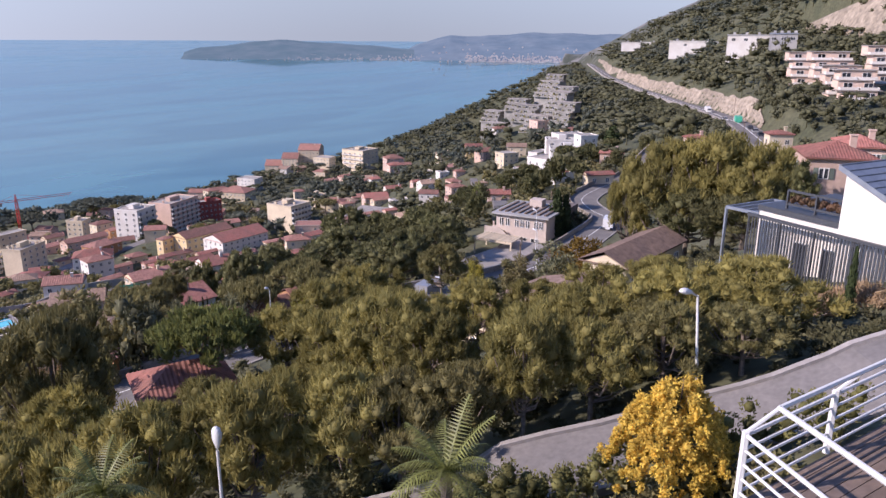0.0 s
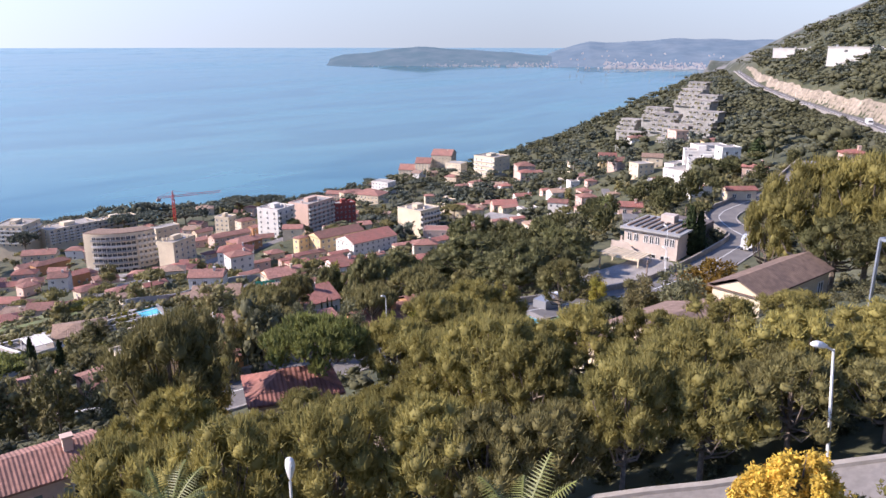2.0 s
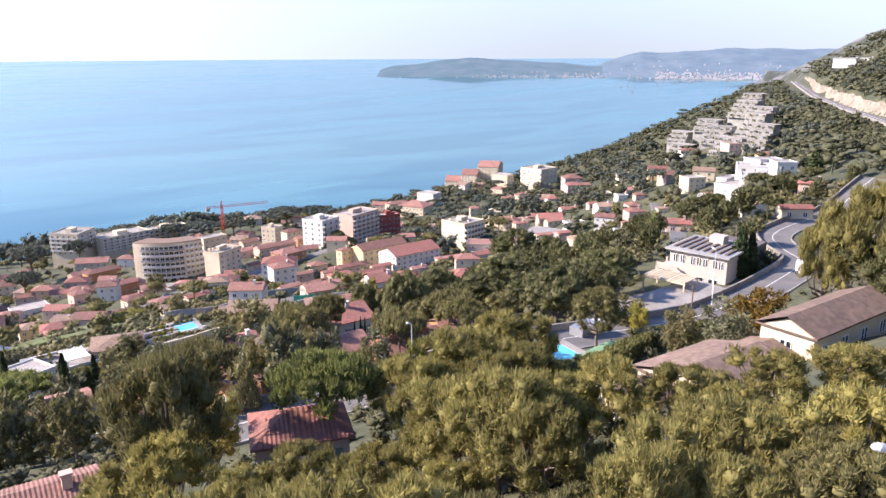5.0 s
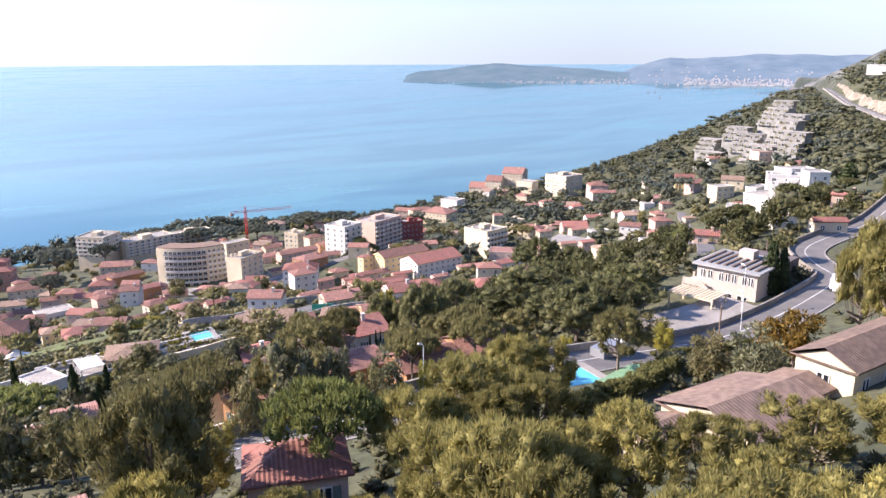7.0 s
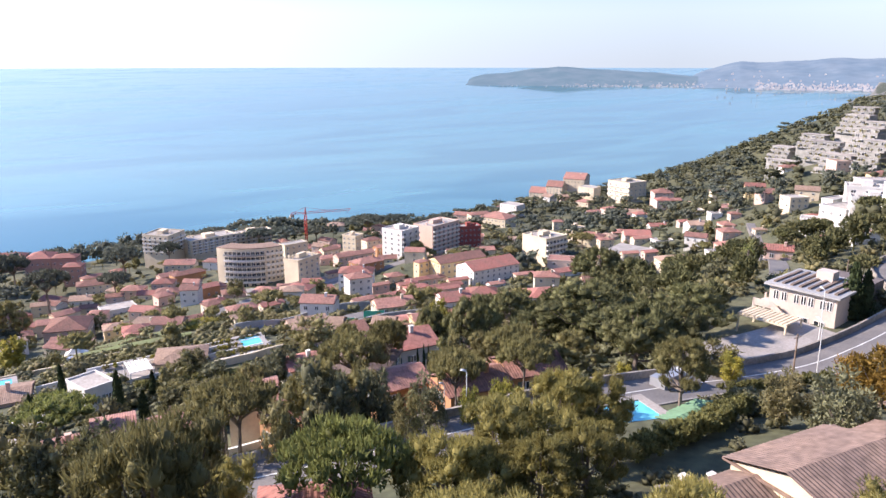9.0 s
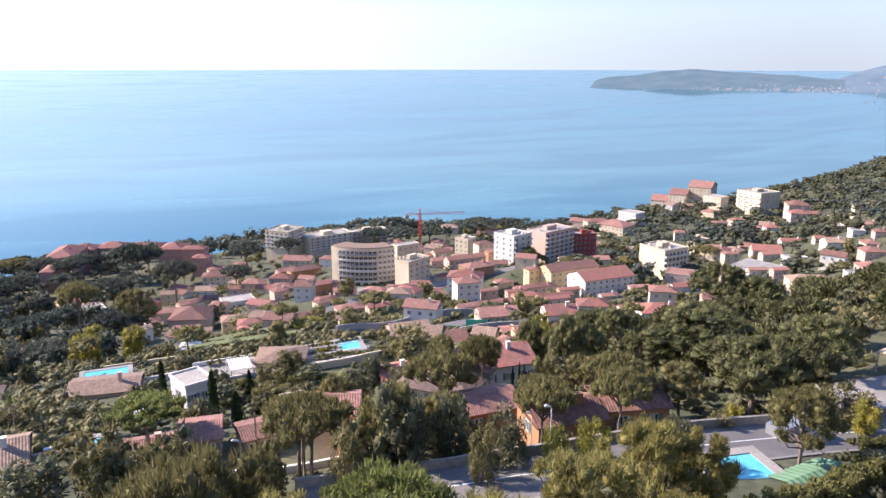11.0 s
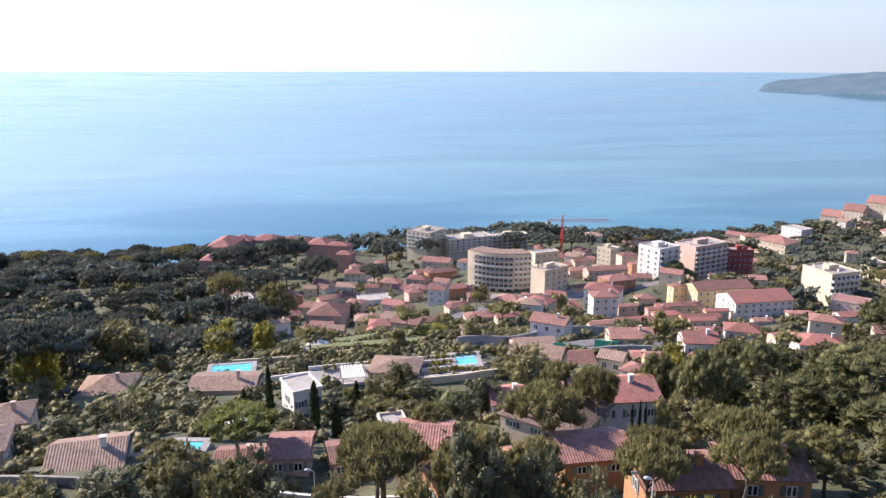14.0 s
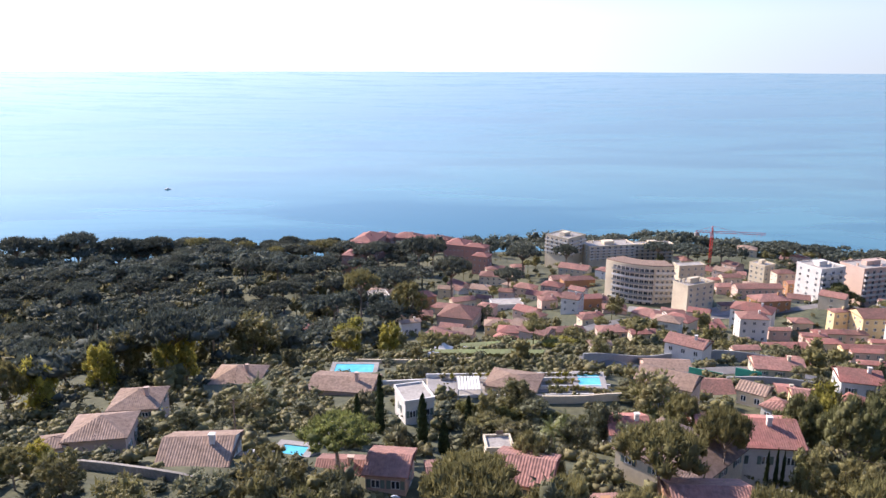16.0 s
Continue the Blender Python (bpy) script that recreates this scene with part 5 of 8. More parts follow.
house(327.2, 337.7, 10.4, 7.8, 1, -72, "hip", TILE_PALE, CREAM, cols=2)
house(352.8, 416.0, 8.4, 6.3, 2, -31, "hip", TILE, CREAM, cols=2)
house(364.8, 234.3, 11.3, 8.5, 2, -57, "gable", TILE_PALE, CREAM, cols=2)
house(278.7, 468.3, 12.4, 9.3, 2, -55, "hip", TILE_PALE, CREAM, cols=2)
house(503.9, 421.7, 11.2, 8.4, 1, -66, "gable", TILE_PALE, CREAM, cols=2)
house(213.6, 518.7, 11.5, 8.6, 2, -59, "gable", TILE, PINK, cols=2)
house(231.0, 483.8, 11.8, 8.8, 1, -11, "hip", TILE_RED, PINK, cols=2)
house(480.0, 271.0, 13.8, 10.4, 2, -66, "hip", TILE_PALE, WHITE, cols=2)
house(279.7, 582.3, 13.1, 9.9, 1, -32, "gable", TILE, CREAM, cols=2)
house(377.0, 265.1, 11.3, 8.5, 2, -13, "gable", TILE, PINK, cols=2)
house(305.1, 530.8, 11.9, 8.9, 2, -47, "hip", TILE_PALE, CREAM, cols=2)
house(183.6, 533.9, 12.0, 9.0, 2, -72, "hip", TILE, CREAM, cols=2)
house(289.1, 389.7, 9.4, 7.0, 2, -46, "flat", TILE_PALE, PINK, cols=2)
house(249.0, 287.3, 13.9, 10.4, 2, -46, "flat", TILE, PINK, cols=2)
house(431.3, 341.3, 11.2, 8.4, 2, -37, "hip", TILE_PALE, CREAM, cols=2)
house(283.6, 505.7, 11.5, 8.7, 1, -80, "flat", TILE, CREAM, cols=2)
house(407.0, 390.1, 9.7, 7.3, 2, -16, "hip", TILE_RED, WHITE, cols=2)
house(407.2, 558.8, 13.8, 10.4, 3, -69, "hip", TILE, PINK, cols=2)
house(498.6, 353.2, 10.6, 7.9, 1, -10, "flat", TILE, PINK, cols=2)
house(461.6, 311.1, 11.9, 8.9, 1, -30, "hip", TILE, WHITE, cols=2)
house(266.4, 452.1, 10.9, 8.2, 2, -16, "hip", TILE, PINK, cols=2)
house(198.5, 236.9, 10.0, 7.5, 3, -33, "hip", TILE, CREAM, cols=2)
house(160.9, 498.3, 8.3, 6.2, 1, -14, "flat", TILE_RED, PINK, cols=2)
house(22.3, 284.0, 10.1, 7.6, 2, -44, "gable", TILE, CREAM, chimney=False, cols=1)
house(101.6, 361.6, 10.9, 8.2, 1, -7, "hip", TILE, PINK, chimney=False, cols=1)
house(196.2, 346.0, 10.5, 7.9, 2, -39, "gable", TILE, CREAM, chimney=False, cols=1)
house(197.5, 382.8, 10.2, 7.6, 1, -21, "gable", TILE, CREAM, chimney=False, cols=1)
house(63.7, 355.3, 8.3, 6.2, 1, -45, "hip", TILE, CREAM, chimney=False, cols=1)
house(25.2, 453.4, 10.5, 7.9, 1, -49, "gable", TILE, WHITE, chimney=False, cols=1)
house(56.1, 271.8, 10.5, 7.8, 2, -30, "gable", TILE, PINK, chimney=False, cols=1)
house(49.1, 306.0, 10.5, 7.9, 2, -7, "hip", TILE_RED, PINK, chimney=False, cols=1)
house(77.2, 401.8, 11.2, 8.4, 1, -19, "hip", TILE, PINK, chimney=False, cols=1)
house(29.7, 314.9, 8.9, 6.7, 1, -14, "gable", TILE_PALE, PINK, chimney=False, cols=1)
house(104.4, 280.1, 9.2, 6.9, 2, -26, "hip", TILE_PALE, WHITE, chimney=False, cols=1)
house(60.1, 468.6, 11.6, 8.7, 1, -44, "hip", TILE_PALE, CREAM, chimney=False, cols=1)
house(119.1, 478.2, 10.9, 8.2, 2, -38, "hip", TILE, WHITE, chimney=False, cols=1)
house(46.5, 288.7, 11.5, 8.6, 1, -30, "hip", TILE_RED, PINK, chimney=False, cols=1)
house(53.3, 420.2, 8.5, 6.4, 2, -10, "gable", TILE, PINK, chimney=False, cols=1)
house(20.6, 388.1, 10.4, 7.8, 2, -11, "gable", TILE, CREAM, chimney=False, cols=1)
house(113.7, 344.9, 12.9, 9.7, 1, -37, "hip", TILE, PINK, chimney=False, cols=1)
house(241.4, 345.6, 9.4, 7.1, 2, -20, "gable", TILE, CREAM, chimney=False, cols=1)
house(128.4, 358.4, 9.9, 7.4, 1, -26, "gable", TILE, PINK, chimney=False, cols=1)
house(18.4, 438.0, 8.5, 6.4, 2, -10, "gable", TILE_PALE, CREAM, chimney=False, cols=1)
house(222.9, 497.2, 9.0, 6.8, 1, -19, "hip", TILE, CREAM, chimney=False, cols=1)
house(225.2, 417.6, 9.1, 6.8, 2, -9, "hip", TILE_PALE, PINK, chimney=False, cols=1)
house(208.0, 492.0, 8.8, 6.6, 1, -18, "gable", TILE, PINK, chimney=False, cols=1)
house(189.6, 420.8, 10.3, 7.7, 2, -17, "hip", TILE_PALE, PINK, chimney=False, cols=1)
house(129.5, 468.1, 9.1, 6.8, 2, -43, "gable", TILE_PALE, CREAM, chimney=False, cols=1)
house(148.4, 391.3, 11.5, 8.6, 1, -47, "hip", TILE, CREAM, chimney=False, cols=1)
house(90.1, 400.6, 8.6, 6.4, 2, -33, "gable", TILE, WHITE, chimney=False, cols=1)
house(41.6, 381.9, 8.5, 6.4, 2, -22, "hip", TILE, PINK, chimney=False, cols=1)
house(40.5, 418.8, 8.6, 6.4, 1, -21, "gable", TILE, CREAM, chimney=False, cols=1)
house(23.6, 303.9, 10.3, 7.7, 1, -17, "hip", TILE, CREAM, chimney=False, cols=1)
house(237.4, 373.3, 9.8, 7.3, 2, -21, "gable", TILE, WHITE, chimney=False, cols=1)
house(46.4, 353.2, 10.8, 8.1, 1, -17, "gable", TILE, WHITE, chimney=False, cols=1)
house(216.2, 479.8, 10.8, 8.1, 2, -20, "gable", TILE_RED, WHITE, chimney=False, cols=1)
house(69.1, 412.4, 10.2, 7.7, 1, -24, "gable", TILE_RED, CREAM, chimney=False, cols=1)
house(112.4, 292.3, 10.2, 7.6, 2, -45, "hip", TILE_RED, CREAM, chimney=False, cols=1)
house(134.3, 338.2, 9.0, 6.7, 2, -27, "gable", TILE_RED, PINK, chimney=False, cols=1)
house(25.8, 470.6, 12.7, 9.5, 1, -48, "gable", TILE_RED, PINK, chimney=False, cols=1)
house(28.2, 48.2, 6.6, 5.0, 1, -21, "hip", TILE_RED, PINK, near=True, tall=3.0, lift=159.2 - 3.1 - level(28.2, 48.2), sides="fl", chimney=False, rise=1.4)

# houses stepping up the western slope
house(302.9, 189.4, 11.0, 8.3, 2, -60, "flat", GRAVEL, WHITE, near=False, sides="fr")
house(300.0, 247.5, 10.0, 7.5, 2, -60, "gable", TILE, WHITE, near=False, sides="fr")

# ---- the pines and garden trees ----
# pines below the lane
tree("pine", 23.4, 55.6, 8.0, 7.2, 1, True)
tree("pine", 54.0, 50.2, 7.6, 6.4, 2, True)
tree("pine", 34.9, 44.0, 8.0, 7.2, 3, True)
tree("pine", 29.6, 32.6, 7.5, 6.7, 4, True)
tree("stone", 29.9, 47.5, 10.8, 8.4, 7, True)
tree("dark", 18.8, 48.5, 13.5, 9.4, 1, True)
tree("pine", 28.9, 27.0, 8.0, 6.6, 3, True)
tree("pine", 17.3, 43.2, 8.3, 7.5, 5, True)
tree("pine", 19.2, 36.8, 6.2, 5.6, 6, True)
tree("pine", 22.5, 35.9, 6.2, 5.6, 7, True)
tree("pine", 24.0, 30.4, 5.6, 5.1, 8, True)
tree("pine", 25.4, 26.2, 4.6, 4.1, 9, True)
tree("pine", 31.3, 27.6, 5.8, 5.3, 10, True)
tree("pine", 28.4, 17.0, 5.7, 5.1, 11, True)
tree("pine", 30.4, 14.8, 5.4, 4.9, 12, True)
tree("pine", 33.0, 12.3, 5.2, 4.7, 13, True)
tree("pine", 14.8, 45.8, 7.3, 6.6, 17, True)
tree("pine", 24.6, 15.0, 6.2, 4.2, 19, True)
tree("pine", 28.6, 23.1, 6.2, 5.2, 20, True)
tree("pine", 33.7, 15.4, 4.2, 5.6, 21, True)
tree("pine", 35.8, 10.0, 3.8, 5.1, 22, True)
tree("pine", 34.0, 17.6, 5.0, 4.3, 23, True)
tree("pine", 29.1, 28.4, 6.2, 5.1, 24, True)
tree("pine", 34.9, 12.3, 4.0, 4.9, 25, True)
tree("pine", 38, 22.8, 5, 5.4, 266, True)
tree("pine", 43, 20.5, 4.2, 5, 301, True)
tree("pine", 36, 25.5, 6, 5.6, 252, True)
tree("pine", 33, 27, 6.5, 5.8, 231, True)
tree("pine", 46, 18, 3.6, 4.6, 322, True)
tree("pine", 16.5, 23.4, 7.6, 6.4, 115, True)
tree("pine", 19.5, 20.6, 6.4, 5.6, 136, True)
tree("pine", 13, 26.5, 8, 6.4, 91, True)
tree("pine", 10, 29.5, 8.5, 6.6, 70, True)
tree("pine", 37.5, 9.8, 4.7, 5.8, 3, True)
tree("pine", 43, 12.5, 3.6, 5.0, 4, True)
tree("dark", 71.7, 57.0, 8.0, 7.2, 41, True)
tree("pine", 41.3, 45.7, 8.9, 8.0, 52, True)
tree("pine", 50.5, 50.6, 8.5, 7.7, 53, True)
tree("pine", 44.6, 41.3, 7.0, 6.3, 54, True)
tree("pine", 37.5, 43.3, 6.7, 6.1, 55, True)
tree("pine", 40.4, 40.8, 6.6, 6.0, 56, True)
tree("bush", 72.2, 46.0, 6.0, 5.0, 64, True)
tree("olive", 68.1, 38.0, 6.7, 6.1, 65, True)
tree("dark", 22.3, 16.9, 5.2, 4.6, 501, True)
tree("pine", 26.8, 12.9, 4.8, 4.4, 502, True)
tree("dark", 29.0, 10.6, 4.4, 4.4, 503, True)
tree("dark", 31.4, 8.0, 3.3, 4.2, 504, True)
tree("dark", 20.6, 18.6, 5.6, 4.6, 505, True)
tree("dark", 24.8, 17.6, 4.2, 4.4, 506, True)
tree("dark", 31.4, 11.6, 4.0, 4.4, 507, True)
# garden trees of the terraced villas
tree("stone", 15.3, 107.1, 8.6, 9.4, 1, True)
tree("umbrella", 31.7, 88.7, 11.2, 8.2, 2, True)
tree("umbrella", 65.0, 112.5, 13.7, 6.5, 3, True)
tree("umbrella", 53.8, 101.5, 14.2, 10.0, 4, True)
tree("bush", 40.8, 152.3, 6.5, 7.3, 5, True)
tree("olive", 43.6, 146.1, 4.7, 6.6, 6, True)
tree("olive", 27.8, 142.6, 3.6, 5.7, 7, True)
tree("olive", 1.9, 146.2, 3.4, 6.3, 8, True)
tree("bush", -5.6, 136.8, 6.6, 9.6, 9, True)
tree("cypress", 17.0, 135.8, 10.5, 2.4, 10, True)
tree("cypress", 24.5, 128.5, 9.1, 2.8, 11, True)
tree("cypress", 27.9, 126.6, 5.5, 2.8, 12, True)
tree("cypress", 31.7, 142.7, 6.2, 2.2, 13, True)
tree("cypress", 12.0, 143.1, 5.3, 2.0, 14, True)
tree("cypress", 72.8, 116.8, 6.5, 0.9, 15, True)
tree("cypress", 73.8, 116.3, 7.2, 0.9, 16, True)
tree("cypress", 74.6, 116.0, 7.0, 0.8, 17, True)
tree("yellow", -50.1, 150.7, 10.9, 7.8, 18, True)
tree("yellow", -47.8, 169.5, 11.6, 7.6, 19, True)
tree("bush", -46.7, 178.0, 13.3, 9.3, 20, True)
tree("yellow", -35.9, 175.4, 12.4, 6.1, 21, True)
tree("yellow", -34.2, 181.5, 14.7, 8.1, 22, True)
tree("bush", -28.6, 215.5, 14.7, 15.2, 23, False)
tree("yellow", -3.3, 226.7, 12.0, 9.3, 24, False)
tree("yellow", 8.3, 228.4, 10.7, 9.4, 25, False)
tree("yellow", 57.9, 228.0, 2.6, 12.0, 26, False)
tree("bush", 61.2, 222.4, 1.2, 7.7, 27, False)
tree("bush", -61.5, 178.9, 11.2, 8.8, 28, False)
tree("dark", -54.5, 147.7, 10.9, 7.5, 29, True)
tree("bush", -13.5, 95.7, 6.4, 5.4, 30, True)
tree("olive", 5.2, 89.6, 6.1, 7.7, 31, True)
tree("olive", 19.2, 89.6, 8.1, 5.2, 32, True)
tree("olive", 40.2, 86.0, 8.2, 6.6, 33, True)
tree("yellow", -21.0, 104.0, 4.1, 4.1, 34, True)
tree("bush", 15.3, 84.6, 6.9, 5.6, 35, True)
tree("bush", 0.0, 82.8, 6.6, 5.9, 36, True)
tree("dark", -20.6, 98.2, 5.2, 4.6, 37, True)
tree("yellow", 95.9, 148.9, 12.4, 7.3, 39, True)
tree("grove", 84.8, 132.1, 14.0, 8.1, 40, True)
tree("bush", 74.7, 109.2, 9.8, 4.8, 42, True)
tree("dark", 78.9, 126.1, 10.9, 5.1, 43, True)
tree("dark", 62.6, 161.2, 1.9, 7.1, 44, True)
tree("dark", 66.8, 162.2, 5.4, 5.5, 45, True)
tree("bush", 66.9, 144.5, 6.9, 5.3, 46, True)
tree("olive", 53.6, 137.5, 7.0, 5.4, 47, True)
tree("olive", 48.5, 128.3, 6.6, 5.9, 48, True)
tree("olive", 56.7, 129.7, 6.5, 5.1, 49, True)
tree("bush", 38.5, 129.4, 4.7, 6.8, 50, True)
tree("dark", 34.6, 134.6, 4.6, 8.4, 51, True)
tree("bush", 42.5, 105.9, 6.1, 3.3, 52, True)
tree("bush", 20.7, 124.1, 3.7, 4.1, 53, True)
tree("dark", 7.2, 105.1, 4.1, 4.2, 54, True)
tree("bush", 11.6, 100.2, 4.8, 3.5, 55, True)
tree("olive", -12.5, 127.7, 5.4, 5.9, 56, True)
tree("olive", -16.1, 121.7, 4.3, 4.8, 57, True)
tree("olive", -5.7, 126.1, 2.9, 5.0, 58, True)
tree("olive", 39.0, 364.8, 10.0, 10.6, 59, False)
tree("bush", 62.5, 312.0, 9.6, 8.9, 60, False)
tree("bush", 65.7, 204.5, 7.6, 7.0, 61, False)
tree("wood", -9.9, 422.6, 24.6, 22.5, 62, False)
tree("wood", -1.9, 493.5, 31.0, 23.0, 63, False)
tree("wood", 22.4, 424.6, 28.4, 22.5, 64, False)
tree("umbrella", -18.5, 350.9, 29.5, 16.2, 65, False)
tree("wood", 7.0, 504.1, 28.6, 20.1, 66, False)
tree("wood", 67.4, 493.3, 24.2, 22.8, 67, False)
tree("wood", 54.6, 424.0, 20.1, 16.8, 68, False)
tree("wood", 99.0, 520.1, 21.3, 17.1, 69, False)
tree("dark", 2.5, 353.4, 21.3, 16.1, 70, False)
tree("wood", -39.7, 519.6, 19.8, 20.8, 71, False)
tree("wood", -34.3, 540.5, 19.3, 18.0, 72, False)
tree("bush", 99.8, 348.4, 10.7, 8.9, 73, False)
# umbrella pines along the skyline of the point
tree("wood", -279.9, 502.2, 32.1, 25.4, 74, False)
tree("wood", -267.1, 510.3, 28.4, 20.7, 75, False)
tree("wood", -247.0, 522.1, 29.4, 28.1, 76, False)
tree("wood", -224.6, 534.0, 25.5, 25.2, 77, False)
tree("wood", -200.2, 545.5, 24.9, 22.0, 78, False)
tree("umbrella", -174.5, 556.2, 21.3, 19.5, 79, False)
tree("umbrella", -156.1, 563.0, 19.7, 15.9, 80, False)
tree("umbrella", -140.5, 568.2, 21.5, 15.3, 81, False)
tree("umbrella", -119.0, 574.5, 17.0, 15.5, 82, False)
tree("umbrella", -105.5, 578.0, 16.3, 15.5, 83, False)
tree("umbrella", -82.5, 583.2, 18.5, 23.5, 84, False)
tree("wood", -185.9, 551.7, 19.5, 18.6, 85, False)
tree("wood", -211.1, 540.6, 22.7, 21.9, 86, False)
tree("wood", -256.9, 516.5, 23.9, 20.9, 87, False)
# pines between the villas and the road
tree("umbrella", 66.3, 117.1, 11.0, 6.9, 88, True)
tree("umbrella", 60.2, 84.1, 10.3, 6.4, 89, True)
tree("umbrella", 69.3, 82.8, 11.4, 7.7, 90, True)
tree("grove", 87.4, 122.5, 14.9, 8.9, 92, True)
tree("grove", 111.9, 142.1, 11.5, 11.0, 93, True)
tree("dark", 76.2, 99.9, 8.2, 7.3, 94, True)
tree("grove", 115.7, 119.6, 10.2, 16.9, 95, True)
tree("grove", 95.9, 90.1, 7.3, 13.9, 96, True)
tree("grove", 106.0, 86.4, 10.0, 13.1, 97, True)
tree("grove", 110.8, 96.2, 4.0, 7.2, 98, True)
tree("bush", 91.7, 69.1, 6.0, 8.0, 99, True)
tree("yellow", 90.8, 65.4, 4.8, 4.2, 100, True)
tree("dark", 39.6, 76.4, 10.5, 7.2, 101, True)
tree("dark", 47.3, 84.0, 8.4, 6.2, 102, True)
tree("dark", 38.9, 101.7, 10.0, 7.0, 103, True)
tree("umbrella", 32.5, 91.0, 11.4, 8.0, 104, True)
tree("bush", 11.8, 86.9, 9.3, 6.5, 106, True)
tree("bush", 65.9, 149.8, 10.7, 10.4, 107, True)
tree("dark", 64.8, 128.7, 11.2, 7.5, 108, True)
tree("grove", 86.9, 94.3, 3.1, 7.4, 109, True)
tree("yellow", 77.0, 70.7, 4.3, 2.7, 110, True)
tree("grove", 106.2, 121.2, 8.4, 8.3, 111, True)
tree("bush", 170.7, 116.9, 1.2, 8.0, 112, False)
tree("grove", 186.2, 176.5, 13.7, 14.9, 113, False)
tree("grove", 195.8, 166.0, 10.3, 16.5, 114, False)
tree("grove", 198.8, 206.1, 18.3, 19.1, 115, False)
tree("bush", 197.7, 147.9, 1.5, 9.8, 116, False)
tree("bush", 218.4, 153.5, 3.8, 10.5, 117, False)
tree("olive", 54.5, 137.8, 8.1, 6.2, 118, True)
tree("olive", 41.0, 156.5, 4.7, 5.6, 119, True)
tree("bush", 35.2, 147.4, 5.9, 4.1, 120, True)
tree("bush", 81.9, 68.5, 2.3, 4.8, 121, True)
tree("olive", 75.8, 52.0, 3.1, 5.0, 122, True)
tree("bush", 80.1, 51.0, 4.3, 3.9, 123, True)
tree("olive", 77.1, 44.3, 3.7, 4.5, 124, True)
tree("bush", 73.0, 43.4, 3.2, 2.9, 125, True)
tree("bush", 60.6, 97.6, 7.7, 4.0, 126, True)
tree("bush", 53.9, 69.1, 4.3, 3.5, 127, True)
tree("yellow", 57.1, 69.4, 4.4, 3.6, 128, True)
tree("bush", 48.6, 79.0, 5.5, 4.4, 129, True)
tree("wood", 327.9, 543.8, 12.5, 25.6, 130, False)
tree("wood", 284.5, 544.7, 15.2, 24.7, 131, False)
tree("wood", 254.9, 536.7, 17.9, 27.8, 132, False)
tree("wood", 210.2, 533.6, 16.9, 22.9, 133, False)
tree("wood", 189.8, 540.7, 17.2, 26.5, 134, False)
tree("wood", 169.7, 547.0, 17.9, 22.5, 135, False)
tree("grove", 218.4, 387.5, 12.7, 13.7, 136, False)
tree("bush", 272.1, 377.8, 12.0, 20.4, 137, False)
tree("umbrella", 300.2, 330.2, 11.2, 14.6, 138, False)
tree("umbrella", 31.5, 80.0, 11.7, 8.4, 139, True)
tree("olive", 39.3, 74.4, 11.0, 7.4, 140, True)
tree("umbrella", 55.0, 74.6, 10.7, 6.1, 141, True)
tree("umbrella", 65.2, 75.3, 10.1, 6.7, 142, True)
tree("olive", 48.2, 69.0, 7.9, 4.3, 143, True)
tree("yellow", 54.9, 65.3, 6.6, 4.1, 144, True)
tree("yellow", 87.8, 79.6, 1.2, 3.3, 145, True)
tree("grove", 100.8, 101.7, 10.8, 15.7, 146, True)
tree("grove", 86.5, 78.1, 10.3, 12.5, 147, True)
tree("grove", 97.3, 111.2, 9.0, 12.2, 148, True)
tree("dark", 78.5, 81.4, 7.7, 8.0, 149, True)
tree("grove", 92.6, 77.4, 10.7, 10.7, 150, True)
tree("olive", 44.5, 74.9, 9.4, 4.6, 151, True)
tree("bush", 33.9, 73.6, 8.2, 3.8, 152, True)
tree("bush", 44.8, 67.3, 7.1, 3.2, 153, True)
tree("bush", 59.8, 64.4, 6.1, 3.7, 154, True)
tree("yellow", 52.1, 67.0, 6.2, 2.8, 155, True)
tree("olive", 61.0, 60.9, 6.0, 3.5, 156, True)
tree("bush", 26.7, 76.4, 8.1, 4.4, 157, True)
tree("olive", 22.2, 78.5, 6.4, 4.9, 158, True)
tree("bush", 17.7, 80.2, 8.1, 5.5, 159, True)
tree("olive", 12.5, 85.6, 7.2, 4.2, 160, True)
tree("bush", 73.0, 68.9, 4.2, 3.7, 161, True)
# big pine beside the road and the autumn tree
tree("pine", 86.7, 33.7, 16.3, 10.7, 162, True)
tree("pine", 87.7, 27.8, 15.2, 11.7, 163, True)
tree("pine", 87.3, 21.8, 11.9, 9.2, 164, True)
tree("pine", 88.7, 39.3, 15.5, 6.7, 165, True)
tree("grove", 86.0, 18.6, 8.6, 5.0, 166, True)
tree("grove", 84.8, 30.1, 9.8, 10.9, 167, True)
tree("grove", 84.8, 23.5, 7.2, 9.8, 168, True)
tree("orange", 89.9, 46.5, 7.4, 7.0, 169, True)
tree("orange", 90.4, 49.6, 6.6, 5.2, 170, True)
tree("cypress", 133.5, 75.1, 9.8, 5.0, 171, True)
tree("cypress", 135.3, 73.9, 8.6, 3.9, 172, True)
tree("cypress", 275.2, 131.2, 8.2, 10.0, 173, False)

# ---- roads, walls and pools ----
ROADS = []


